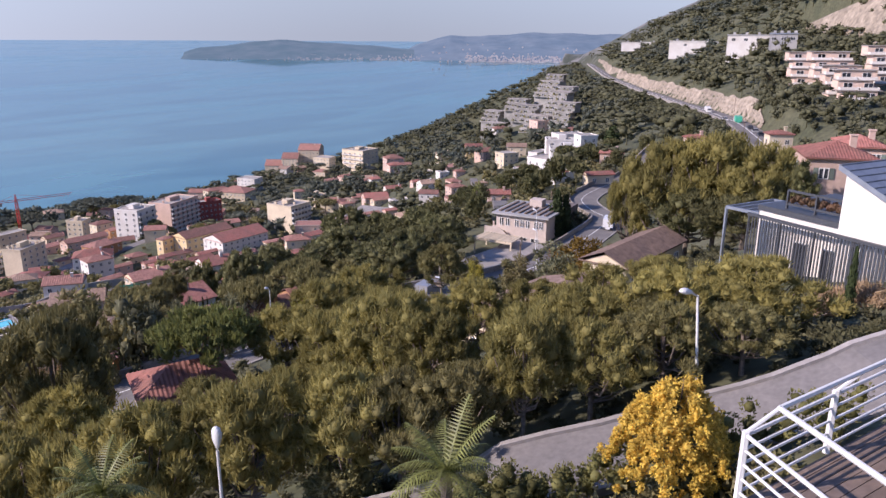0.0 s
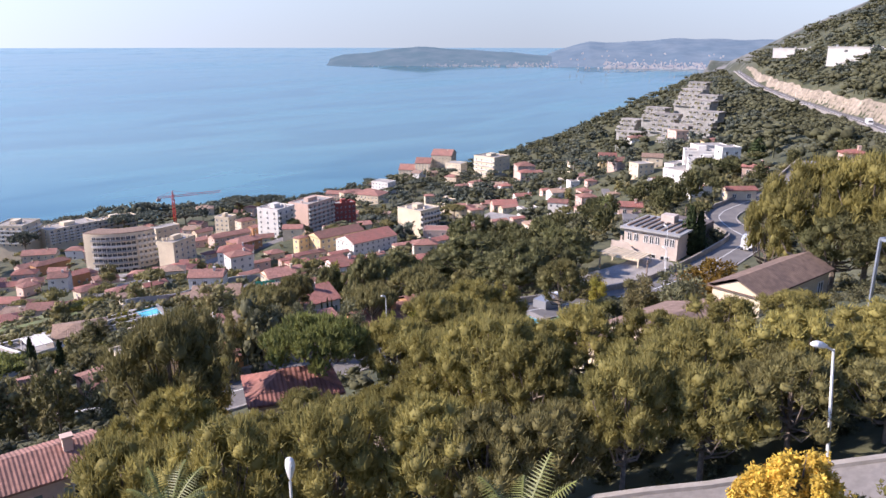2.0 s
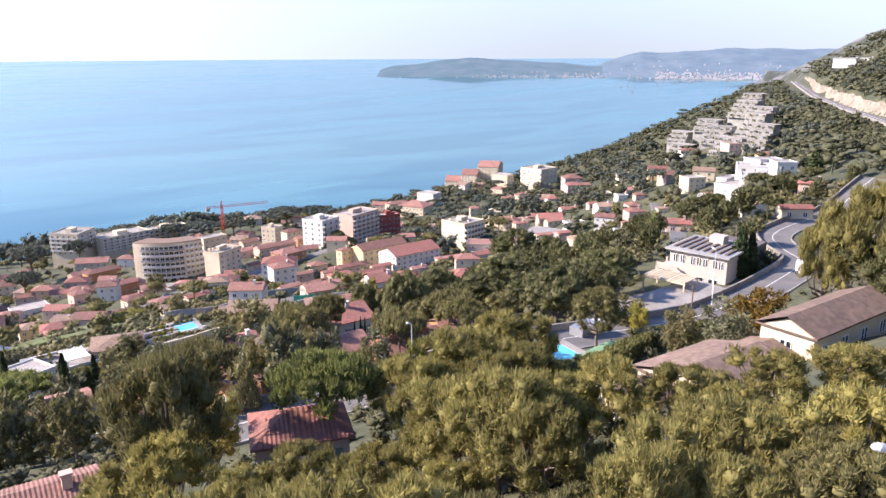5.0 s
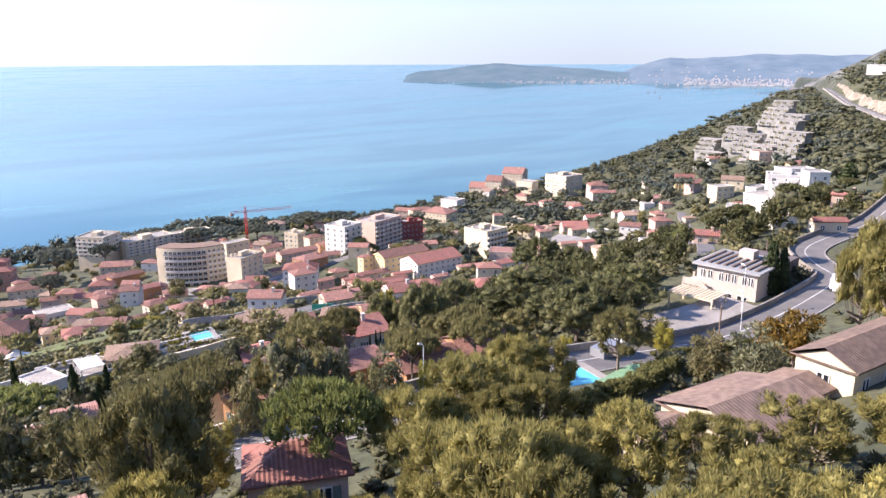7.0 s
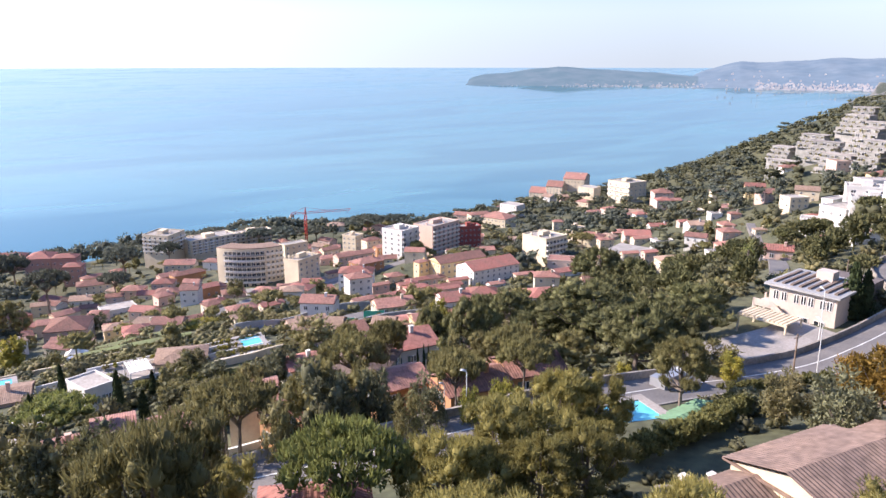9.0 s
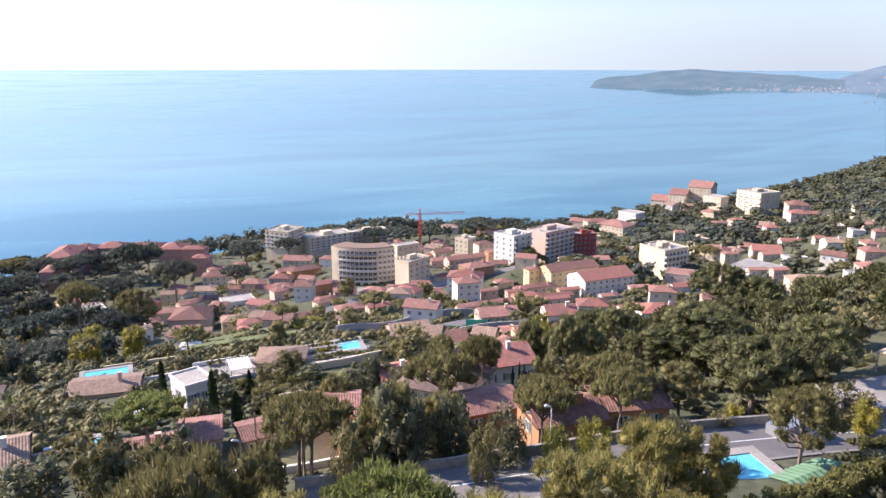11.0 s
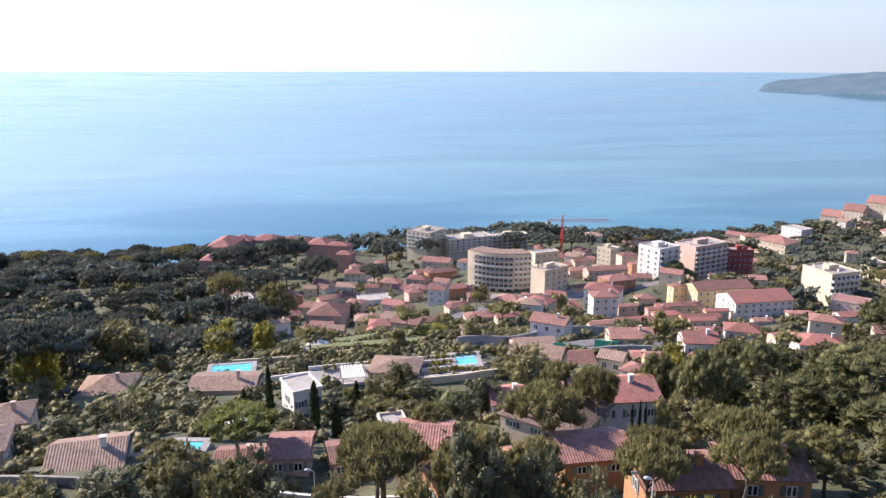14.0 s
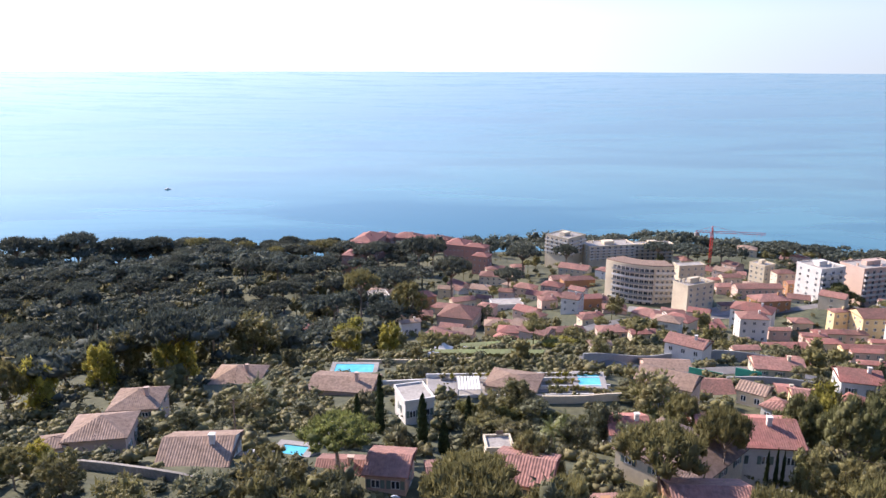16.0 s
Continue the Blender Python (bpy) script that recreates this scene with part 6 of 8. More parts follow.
def smooth_line(pts, gap=2.0):
    """Points every few metres along a rounded line through pts."""
    P = [Vector((*p, 0)) for p in pts]
    out = []
    for i in range(len(P) - 1):
        a, b, c, d = P[max(i - 1, 0)], P[i], P[i + 1], P[min(i + 2, len(P) - 1)]
        n = max(2, int((c - b).length / gap))
        for k in range(n):
            t = k / n
            out.append(0.5 * ((2 * b) + (c - a) * t + (2 * a - 5 * b + 4 * c - d) * t * t + (3 * b - a - 3 * c + d) * t ** 3))
    out.append(P[-1])
    return out


def ribbon(name, pts, width, mat, label, category, rise=0.12, skirt=2.5, kind="structure", flat=True):
    """A strip laid along a line on the ground, level across, with its sides closed down into the slope."""
    line = smooth_line(pts)
    V, F, zs = [], [], []
    for i, p in enumerate(line):
        t = (line[min(i + 1, len(line) - 1)] - line[max(i - 1, 0)]).normalized()
        n = Vector((-t.y, t.x, 0))
        z = max(level(*(p + n * width * k)[:2]) for k in (-0.5, 0, 0.5)) + rise
        zs.append((p, n, z))
        ROADS.append((p.x, p.y, width / 2 + 0.8))
    zz = [sum(zs[min(max(i + k, 0), len(zs) - 1)][2] for k in range(-3, 4)) / 7 for i in range(len(zs))]
    for (p, n, _), z in zip(zs, zz):
        a, b = p - n * width / 2, p + n * width / 2
        V += [(a.x, a.y, z - skirt), (a.x, a.y, z), (b.x, b.y, z), (b.x, b.y, z - skirt)]
    for i in range(len(line) - 1):
        o = 4 * i
        F += [(o, o + 4, o + 5, o + 1), (o + 1, o + 5, o + 6, o + 2), (o + 2, o + 6, o + 7, o + 3)]
    F += [(0, 1, 2, 3), tuple(4 * (len(line) - 1) + k for k in (3, 2, 1, 0))]
    ob = tagged(mesh_object(name, V, F, mat), label, category, kind=kind)
    return ob, [(p, n, z) for (p, n, _), z in zip(zs, zz)]


def edging(name, spine, off, wide, tall, mat, label, category, deep=0.3):
    """A kerb, wall or painted line that runs along a road's spine at a sideways distance."""
    V, F = [], []
    for p, n, z in spine:
        a, b = p + n * (off - wide / 2), p + n * (off + wide / 2)
        V += [(a.x, a.y, z - deep), (a.x, a.y, z + tall), (b.x, b.y, z + tall), (b.x, b.y, z - deep)]
    m = len(spine)
    for i in range(m - 1):
        o = 4 * i
        F += [(o, o + 4, o + 5, o + 1), (o + 1, o + 5, o + 6, o + 2), (o + 2, o + 6, o + 7, o + 3), (o + 3, o + 7, o + 4, o)]
    F += [(0, 1, 2, 3), tuple(4 * (m - 1) + k for k in (3, 2, 1, 0))]
    return tagged(mesh_object(name, V, F, mat), label, category, kind="structure")


lane, spine = ribbon("road_lane", [(2, 34), (10, 24.5), (16, 17.8), (19.6, 14.1), (20.6, 13.2), (23.1, 10.1), (25.7, 7.2), (27.1, 5.0), (28.5, 3.3), (29.8, 1.6), (33.5, -4), (43, -14)], 3.9, ASPHALT, "grey asphalt lane with a low kerb", "road")
edging("kerb", spine, 2.08, 0.28, 0.16, PAVING, "pale concrete kerb beside the lane", "kerb", 1.0)
edging("kerb", spine, -2.05, 0.25, 0.14, PAVING, "pale concrete kerb beside the lane", "kerb", 1.0)
road, spine = ribbon("road", [(28, 72), (47, 66.5), (58, 64.5), (71, 64.5), (84, 65.2), (98, 65.5), (112, 65), (130, 66.5), (150, 71), (160, 80), (170, 88), (185, 91), (210, 92), (240, 96)], 7.0, ASPHALT, "grey asphalt road through the hillside gardens", "road")
edging("road_line", spine, 0.4, 0.16, 0.012, PAINT, "white painted line on asphalt", "road marking", 0.004)
edging("wall", spine, 3.8, 0.35, 0.9, STONEWALL, "low stone wall along the road", "wall", 1.5)
edging("kerb", spine, -3.6, 0.3, 0.15, PAVING, "pale concrete kerb beside the road", "kerb", 1.0)
yard, _ = ribbon("pavement", [(100, 75), (112, 73.5), (124, 73)], 12.0, PAVING, "pinkish paved forecourt of a villa", "forecourt", rise=0.2)
corniche, spine = ribbon("road_corniche", [(p[0], p[1]) for p in CORNICHE[:-1]], 9.0, ASPHALT, "asphalt corniche road cut into the hillside", "road", rise=0.6, skirt=6)
edging("road_line", spine, 0.0, 0.3, 0.03, PAINT, "white painted line on asphalt", "road marking", 0.01)
edging("parapet", spine, 4.6, 0.5, 0.9, PAVING, "pale concrete parapet of the corniche", "parapet", 2.0)


def cut_cliff(spine, off, tall, seed):
    """The pale rock face cut above the corniche, broken and ledged."""
    rng = np.random.default_rng(seed)
    rows, V, F = 9, [], []
    for i, (p, n, z) in enumerate(spine):
        h = tall * min(1, 0.25 + i * 0.05, 0.25 + (len(spine) - 1 - i) * 0.05) * (0.95 + 0.07 * math.sin(i * 0.11) + 0.05 * math.sin(i * 0.37))
        for j in range(rows):
            u = j / (rows - 1)
            o = off - u * h * 0.42 + (0.35 * (j % 2) + rng.uniform(-0.22, 0.22)) * (0 < j)
            q = p + n * o
            zz = z - 0.5 + u * h + rng.uniform(-0.12, 0.12) + 0.25 * math.sin(i * 0.5 + j)
            V.append((q.x, q.y, zz))
    m = len(spine)
    for i in range(m - 1):
        for j in range(rows - 1):
            a = i * rows + j
            F.append((a, a + 1, a + rows + 1, a + rows))
    return tagged(mesh_object("cliff", V, F, ROCK), "pale limestone face cut above the corniche", "cliff", kind="structure")


cut_cliff([s for s in spine if s[0].x > 262], -5.2, 8.6, 5)


def pool(x, y, w, d, rot, label="blue swimming pool with a pale stone rim", lift=0.0):
    z = level(x, y) + 0.35 + lift
    PLOTS.append((x, y, max(w, d) * 0.6 + 2))
    ob = tagged(new("swimming_pool"), label, "pool")
    ob.matrix_basis = pose(x, y, z, 0, 0, rot)
    bm = bmesh.new()
    box(bm, -w / 2, w / 2, -d / 2, d / 2, -1.2, -0.05)
    part("water", bm, POOL, ob, "clear turquoise water")
    bm = bmesh.new()
    b = 1.1
    for x0, x1, y0, y1 in ((-w / 2 - b, w / 2 + b, -d / 2 - b, -d / 2), (-w / 2 - b, w / 2 + b, d / 2, d / 2 + b), (-w / 2 - b, -w / 2, -d / 2, d / 2), (w / 2, w / 2 + b, -d / 2, d / 2)):
        box(bm, x0, x1, y0, y1, -3.0, 0.05)
    part("rim", bm, PAVING, ob)
    return ob


def wall_line(pts, tall, thick=0.4, mat=STONEWALL, label="stone retaining wall between garden terraces", deep=3.0):
    line = smooth_line(pts, 3.0)
    sp = []
    for i, p in enumerate(line):
        t = (line[min(i + 1, len(line) - 1)] - line[max(i - 1, 0)]).normalized()
        sp.append((p, Vector((-t.y, t.x, 0)), level(p.x, p.y)))
        ROADS.append((p.x, p.y, 1.0))
    return edging("garden_wall", sp, 0, thick, tall, mat, label, "wall", deep)


pool(57.0, 168.6, 4.6, 6.2, -4, lift=1.0)
pool(3.6, 192.0, 9.5, 5.0, 2, lift=0.5)
pool(7.4, 115.4, 3.6, 3.0, -10)
pool(66.0, 57.6, 4.6, 5.4, -8, "blue swimming pool behind a clipped hedge", 0.0)
wall_line([(13, 169.0), (34.2, 172.6), (58, 175.2)], 1.5, mat=WHITE, label="white rendered garden terrace wall")
wall_line([(46, 156.5), (54, 157.5), (62, 160)], 1.6, mat=CREAM, label="cream rendered garden terrace wall")
wall_line([(2, 205), (20, 203), (34, 206)], 1.2, mat=CREAM, label="cream rendered garden terrace wall")
wall_line([(60, 195), (68, 202), (88, 216), (108, 225), (140, 240)], 3.0, mat=GREYWALL, label="long grey retaining wall below the town")
wall_line([(92, 186), (115, 184), (140, 180)], 1.6, mat=GREYWALL, label="long grey retaining wall below the town")
wall_line([(20, 98), (34, 94), (46, 92)], 1.1, mat=WHITE, label="white rendered garden wall")
wall_line([(60, 112.5), (72, 115.5), (84, 119)], 1.2, mat=WHITE, label="white rendered garden wall")
wall_line([(52, 42), (60, 39.5), (72, 41)], 1.0)
wall_line([(-30, 108), (-14, 104), (0, 100)], 1.2)
for pts, w in (([(10, 226), (24, 221), (38, 217), (52, 213)], 5), ([(28, 252), (42, 248), (54, 240)], 8)):
    ribbon("lawn", pts, w, LAWN, "bright green mown garden lawn", "lawn", rise=0.25)
for pts, w in (([(60, 200), (90, 198), (130, 210), (175, 232), (230, 262), (300, 300)], 4.5), ([(60, 300), (100, 330), (140, 352), (190, 352), (250, 380)], 5), ([(110, 372), (135, 362), (170, 366)], 12), ([(270, 276), (300, 285)], 22), ([(150, 100), (175, 118), (215, 150), (260, 180), (330, 240)], 4)):
    ribbon("road_side_street", pts, w, PAVING if w > 10 else ASPHALT, "narrow asphalt street among the houses", "road", rise=0.2)

# ---- terrace, lane side and the white-gabled house ----


def rod(bm, a, b, r, sides=6):
    v, f = tube([a, b], (r, r), sides)
    vs = [bm.verts.new(p) for p in v]
    for q in f:
        bm.faces.new([vs[i] for i in q])
    bm.faces.new(vs[:sides][::-1]), bm.faces.new(vs[sides:])


def bars(name, pairs, r, mat, parent, label=""):
    for a, b in pairs:
        bm = bmesh.new()
        rod(bm, a, b, r)
        part(name, bm, mat, parent, label)


# the white balustrade of the terrace from which the flight starts
corner, run1, run2 = Vector((9.47, 2.26, 179.88)), Vector((3.47, -1.14, 0)).normalized(), Vector((-0.89, -1.19, 0)).normalized()
rail = tagged(new("balustrade"), "white painted steel balustrade round a timber deck", "railing")
rail.location = (corner.x, corner.y, 178.84)
for run, far, n in ((run1, 6.6, 4), (run2, 2.6, 2)):
    for i in range(n):
        p = run * (far * i / (n - 1) if n > 1 else 0)
        if i == 0 and run is run2:
            continue
        bars("post", [(p + Vector((0, 0, 0.0)), p + Vector((0, 0, 1.06)))], 0.055, STEEL, rail)
    for k in range(5):
        z = 0.12 + 0.22 * k
        bars("bar", [(Vector((0, 0, z)), run * far + Vector((0, 0, z)))], 0.022 if k < 4 else 0.03, STEEL, rail)
hand = Vector((0.39, -0.29, 1.34))
for run, far in ((run1, 6.2), (run2, 2.2)):
    bars("handrail", [(hand, hand + run * far)], 0.04, STEEL, rail)
for p in (Vector((0, 0, 1.04)), run1 * 2.2 + Vector((0, 0, 1.04)), run1 * 4.4 + Vector((0, 0, 1.04))):
    bars("bracket", [(p, p + Vector((hand.x, hand.y, 0.30)))], 0.03, STEEL, rail)
terrace = tagged(new("terrace"), "weathered timber deck terrace on a white wall", "terrace")
terrace.location = (corner.x, corner.y, 178.84)
for i in range(14):
    a = run2 * (0.05 + 0.19 * i)
    bm = bmesh.new()
    q = [a, a + run1 * 6.6, a + run1 * 6.6 + run2 * 0.175, a + run2 * 0.175]
    lo = [bm.verts.new((p.x, p.y, -0.04)) for p in q]
    hi = [bm.verts.new((p.x, p.y, 0.0)) for p in q]
    bm.faces.new(hi), bm.faces.new(lo[::-1])
    for k in range(4):
        bm.faces.new((lo[k], lo[(k + 1) % 4], hi[(k + 1) % 4], hi[k]))
    bmesh.ops.recalc_face_normals(bm, faces=bm.faces)
    part("board", bm, WOOD, terrace)
bm = bmesh.new()
q = [run1 * 0.1 + run2 * 0.1, run1 * 6.5 + run2 * 0.1, run1 * 6.5 + run2 * 2.7, run1 * 0.1 + run2 * 2.7]
lo, hi = [bm.verts.new((p.x, p.y, -7.5)) for p in q], [bm.verts.new((p.x, p.y, -0.045)) for p in q]
bm.faces.new(hi), bm.faces.new(lo[::-1])
for k in range(4):
    bm.faces.new((lo[k], lo[(k + 1) % 4], hi[(k + 1) % 4], hi[k]))
bmesh.ops.recalc_face_normals(bm, faces=bm.faces)
part("base_wall", bm, WHITE, terrace, "white rendered base wall")


def street_lamp(x, y, tall, reach, turn, post_top=False, label="white painted street lamp with a curved head"):
    ob = tagged(new("street_lamp"), label, "street lamp", group="street lamps along the lanes")
    ob.matrix_basis = pose(x, y, level(x, y), 0, 0, turn)
    bm = bmesh.new()
    v, f = tube([(0, 0, -0.5), (0, 0, tall * 0.5), (0, 0, tall - 0.35)], (0.075, 0.06, 0.045), 8)
    vs = [bm.verts.new(p) for p in v]
    for q in f:
        bm.faces.new([vs[i] for i in q])
    part("pole", bm, STEEL, ob)
    if not post_top:
        bm = bmesh.new()
        rod(bm, (0, 0, tall - 0.4), (reach * 0.45, 0, tall - 0.12), 0.04)
        part("arm", bm, STEEL, ob)
    bm = bmesh.new()
    bmesh.ops.create_uvsphere(bm, u_segments=14, v_segments=10, radius=1)
    for q in bm.verts:
        k = 0.72 + 0.28 * q.co.x
        q.co.y, q.co.z = q.co.y * k, q.co.z * k * (1.0 if q.co.z > 0 else 0.55)
    if post_top:
        m = Matrix.LocRotScale((0, 0, tall + 0.1), Euler((0, radians(-90), 0)), (0.42, 0.24, 0.24))
    else:
        m = Matrix.LocRotScale((reach * 0.45 + 0.36, 0, tall + 0.02), Euler((0, radians(-20), 0)), (0.48, 0.25, 0.22))
    bmesh.ops.transform(bm, matrix=m, verts=bm.verts)
    part("lamp_head", bm, STEEL, ob, "pale oval lamp head")
    return ob


lamp = street_lamp(28.55, 8.95, 5.15, 1.0, 170)
lamp.matrix_basis = Matrix.Translation(lamp.location) @ Matrix.Rotation(radians(-5), 4, (0.78, 0.62, 0)) @ Matrix.Rotation(radians(170), 4, "Z")
street_lamp(12.1, 19.0, 7.1, 0.5, 190, True, "white street lamp with an upright drop-shaped head")
street_lamp(56.8, 80.4, 5.6, 0.5, 200)
street_lamp(25.2, 87, 6.5, 0.4, 200)
street_lamp(51.5, 67.0, 8.0, 0.4, 200)
street_lamp(104, 62, 8.5, 0.5, 90)
street_lamp(118.5, 71, 9.0, 0.3, 90)


def pole(x, y, tall, mat=WOOD, label="plain wooden utility pole with a crossbar"):
    ob = tagged(new("utility_pole"), label, "pole", group="utility poles")
    ob.location = (x, y, level(x, y))
    bm = bmesh.new()
    rod(bm, (0, 0, -0.5), (0, 0, tall), 0.11)
    part("shaft", bm, mat, ob)
    bm = bmesh.new()
    rod(bm, (-0.7, 0, tall - 0.5), (0.7, 0, tall - 0.5), 0.05)
    part("crossbar", bm, mat, ob)


for x, y, t in ((99.5, 62.5, 7), (-2, 120, 7), (28.5, 104, 6), (240, 70, 9), (300, 92, 9), (150, 86, 6), (-38, 118, 7)):
    pole(x, y, t)


def leafy_heap(name, x, y, tall, wide, clumps, count, size, mat, label, category, seed, up=0.4, droop=0.0, lift=0.0, thin=0.4):
    """A shrub or blossoming tree: many small clumps over a short trunk."""
    rng = np.random.default_rng(seed)
    cs, rs = [], []
    for i in range(clumps):
        a, u = i * 2.4, (i + 0.5) / clumps
        h = tall * (0.16 + 0.78 * u)
        q = wide / 2 * math.sqrt(max(0.05, 1 - (1.25 * u - 0.30) ** 2)) * rng.uniform(0.5, 0.95)
        cs.append((q * math.cos(a), q * math.sin(a), h))
        rs.append(wide * rng.uniform(0.55, 0.95) / clumps ** 0.45)
    ob = tagged(new(name), label, category)
    ob.matrix_basis = pose(x, y, level(x, y) + lift)
    limbs = [tube([(0, 0, -0.5), (0.05, 0, tall * 0.4), (0, 0.05, tall * 0.75)], (0.11, 0.08, 0.03))]
    for c in cs[::4]:
        limbs.append(tube([(0, 0, tall * 0.15), tuple(k * 0.55 for k in c), c], (0.05, 0.03, 0.01), 4))
    v, f = join(limbs)
    part("trunk", raw_mesh("trunk", v, f, BARK), BARK, ob)
    v, f = foliage(rng, cs, rs, count, size, up=up, thin=thin, core=0.42, droop=droop)
    part("crown", raw_mesh("crown", v, f, mat, True), mat, ob)
    return ob


def mimosa(x, y, tall, wide, seed):
    """A mimosa: arching boughs that end in hanging sprays of blossom, with feathery leaves between."""
    rng = np.random.default_rng(seed)
    ob = tagged(new("mimosa_tree"), "mimosa covered in yellow blossom beside the lane", "tree")
    ob.matrix_basis = pose(x, y, level(x, y))
    limbs = [tube([(0, 0, -0.6), (0.06, 0, tall * 0.3), (0, 0.05, tall * 0.6)], (0.13, 0.10, 0.05))]
    cs, rs, gs = [], [], []
    for i in range(64):
        a, u = i * 2.4, (i + 0.5) / 64
        rise = tall * (0.42 + 0.52 * (1 - u) ** 0.8) * rng.uniform(0.88, 1.08)
        r = wide / 2 * (0.15 + 0.85 * u ** 0.6) * rng.uniform(0.78, 1.08)
        d = np.array((math.cos(a), math.sin(a), 0))
        top = d * r * 0.75 + np.array((0, 0, rise))
        end = d * r + np.array((0, 0, rise - tall * rng.uniform(0.10, 0.28)))
        if i % 3 == 0:
            limbs.append(tube([(0, 0, tall * 0.25), tuple(top * 0.6 + np.array((0, 0, tall * 0.1))), tuple(top)], (0.05, 0.03, 0.015), 4))
        for k in range(7):
            q = top + (end - top) * k / 6 + rng.normal(size=3) * 0.10
            cs.append(q)
            rs.append(np.array((0.15, 0.15, 0.22)) * rng.uniform(0.8, 1.3) * (1.25 - 0.08 * k))
        gs.append(top * 0.78 + np.array((0, 0, -0.15)))
    v, f = join(limbs)
    part("trunk", raw_mesh("trunk", v, f, BARK), BARK, ob)
    v, f = foliage(rng, cs, rs, 70, 0.07, up=0.0, thin=0.55, core=0.45, droop=0.3)
    part("blossom", raw_mesh("blossom", v, f, MIMOSA, True), MIMOSA, ob, "hanging yellow blossom")
    v, f = foliage(rng, gs, [0.42] * len(gs), 60, 0.16, up=0.2, thin=0.25, core=0.6)
    part("leaves", raw_mesh("leaves", v, f, OLIVE, True), OLIVE, ob, "feathery grey-green leaves")
    return ob


mimosa(20.9, 7.1, 4.2, 4.5, 4)


def palm_tree(x, y, tall, spread, seed, label="green palm with arching fronds", lift=0.0):
    rng = random.Random(seed)
    ob = tagged(new("palm_tree"), label, "palm", group="palms of the gardens")
    ob.matrix_basis = pose(x, y, level(x, y) + lift)
    v, f = tube([(0, 0, -0.5), (0.05, 0, tall * 0.5), (0, 0, tall)], (0.22, 0.17, 0.19), 8)
    part("trunk", raw_mesh("trunk", v, f, BARK), BARK, ob)
    for i in range(22):
        a, rise = i * 2.4, 0.1 + 1.2 * (i / 21) * rng.uniform(0.8, 1.1)
        c, s = math.cos(a), math.sin(a)
        V, F, spine = [], [], []
        for k in range(12):
            u = k / 11
            r, z = spread * u * (0.9 - 0.25 * rise), tall + spread * (rise * u * 0.95 - 0.75 * u * u * (0.6 + 0.4 * (1 - rise)))
            spine.append(Vector((r * c, r * s, z)))
        for k in range(11):
            p, q = spine[k], spine[k + 1]
            for side in (-1, 1):
                for m in (0.0, 0.5):
                    o = p.lerp(q, m)
                    w = spread * 0.2 * math.sin(math.pi * min(1, (k + m) / 11 * 0.85 + 0.12))
                    out = Vector((-s, c, 0)) * side * w + (q - p) * 0.9 - Vector((0, 0, w * 0.35))
                    n = len(V)
                    V += [o, o + (q - p) * 0.30, o + out]
                    F.append((n, n + 1, n + 2))
            n = len(V)
            e = Vector((-s, c, 0)) * 0.025
            V += [p - e, p + e, q + e, q - e]
            F.append((n, n + 1, n + 2, n + 3))
        part("frond", raw_mesh("frond", [tuple(p) for p in V], F, PALM), PALM, ob)
    return ob


palm_tree(14.6, 11.4, 4.55, 2.3, 1)
palm_tree(8.2, 18.9, 7.5, 1.9, 2, "yellowish palm with arching fronds")
palm_tree(5.2, 21.5, 5.0, 2.0, 7, "yellowish palm with arching fronds")
palm_tree(-8.5, 152, 4.5, 3.4, 3, "garden palm with a thick crown")
palm_tree(44.5, 128, 4.0, 3.0, 4, "garden palm with a thick crown")
palm_tree(48, 137, 3.0, 2.8, 5, "garden palm with a thick crown")
palm_tree(150, 108, 7.0, 2.5, 6, "tall slender garden palm")


def hedge(pts, tall, wide, mat, label, seed, per=80, size=0.2):
    rng = np.random.default_rng(seed)
    line = smooth_line(pts, 0.7)
    cs = []
    for p in line:
        ROADS.append((p.x, p.y, wide * 0.6))
        for k in range(max(4, int(wide / 0.16))):
            q = p + Vector((rng.uniform(-0.5, 0.5) * wide, rng.uniform(-0.5, 0.5) * wide, 0))
            cs.append((q.x, q.y, level(q.x, q.y) + tall * rng.uniform(0.25, 0.9)))
    v, f = foliage(rng, cs, [tall * r for r in rng.uniform(0.13, 0.22, len(cs))], int(per * 0.5), size, up=0.6, thin=0.45, core=0.6)
    ob = mesh_object("hedge", v, f, mat, smooth=True)
    return tagged(ob, label, "hedge", kind="stuff")


hedge([(18.4, 11.7), (19.8, 10.0), (21.2, 8.2), (23.7, 5.4), (24.9, 3.2)], 2.05, 1.3, HEDGE, "clipped evergreen hedge beside the lane", 1, per=110, size=0.09)
hedge([(7.5, 23.2), (12.4, 18.0), (16.2, 13.8), (18.4, 11.7)], 2.7, 1.6, HEDGE, "clipped evergreen hedge beside the lane", 2, per=95, size=0.095)
hedge([(56, 48.5), (62, 49), (68, 49.5), (76, 53)], 2.3, 2.0, HEDGE, "tall clipped hedge round a pool", 3, per=130, size=0.22)
hedge([(72, 122), (82, 121), (90, 119)], 1.6, 1.5, HEDGE, "clipped green hedge of a villa garden", 4)
hedge([(30, 150), (42, 146), (56, 144)], 2.5, 2.2, HEDGE, "dense dark garden hedge", 5)
hedge([(84, 60.5), (94, 61), (104, 60.5)], 1.8, 1.6, HEDGE, "overgrown hedge along the road", 6)
hedge([(24, 214), (40, 210), (56, 206)], 1.4, 1.6, HEDGE, "clipped green hedge of a villa garden", 7)

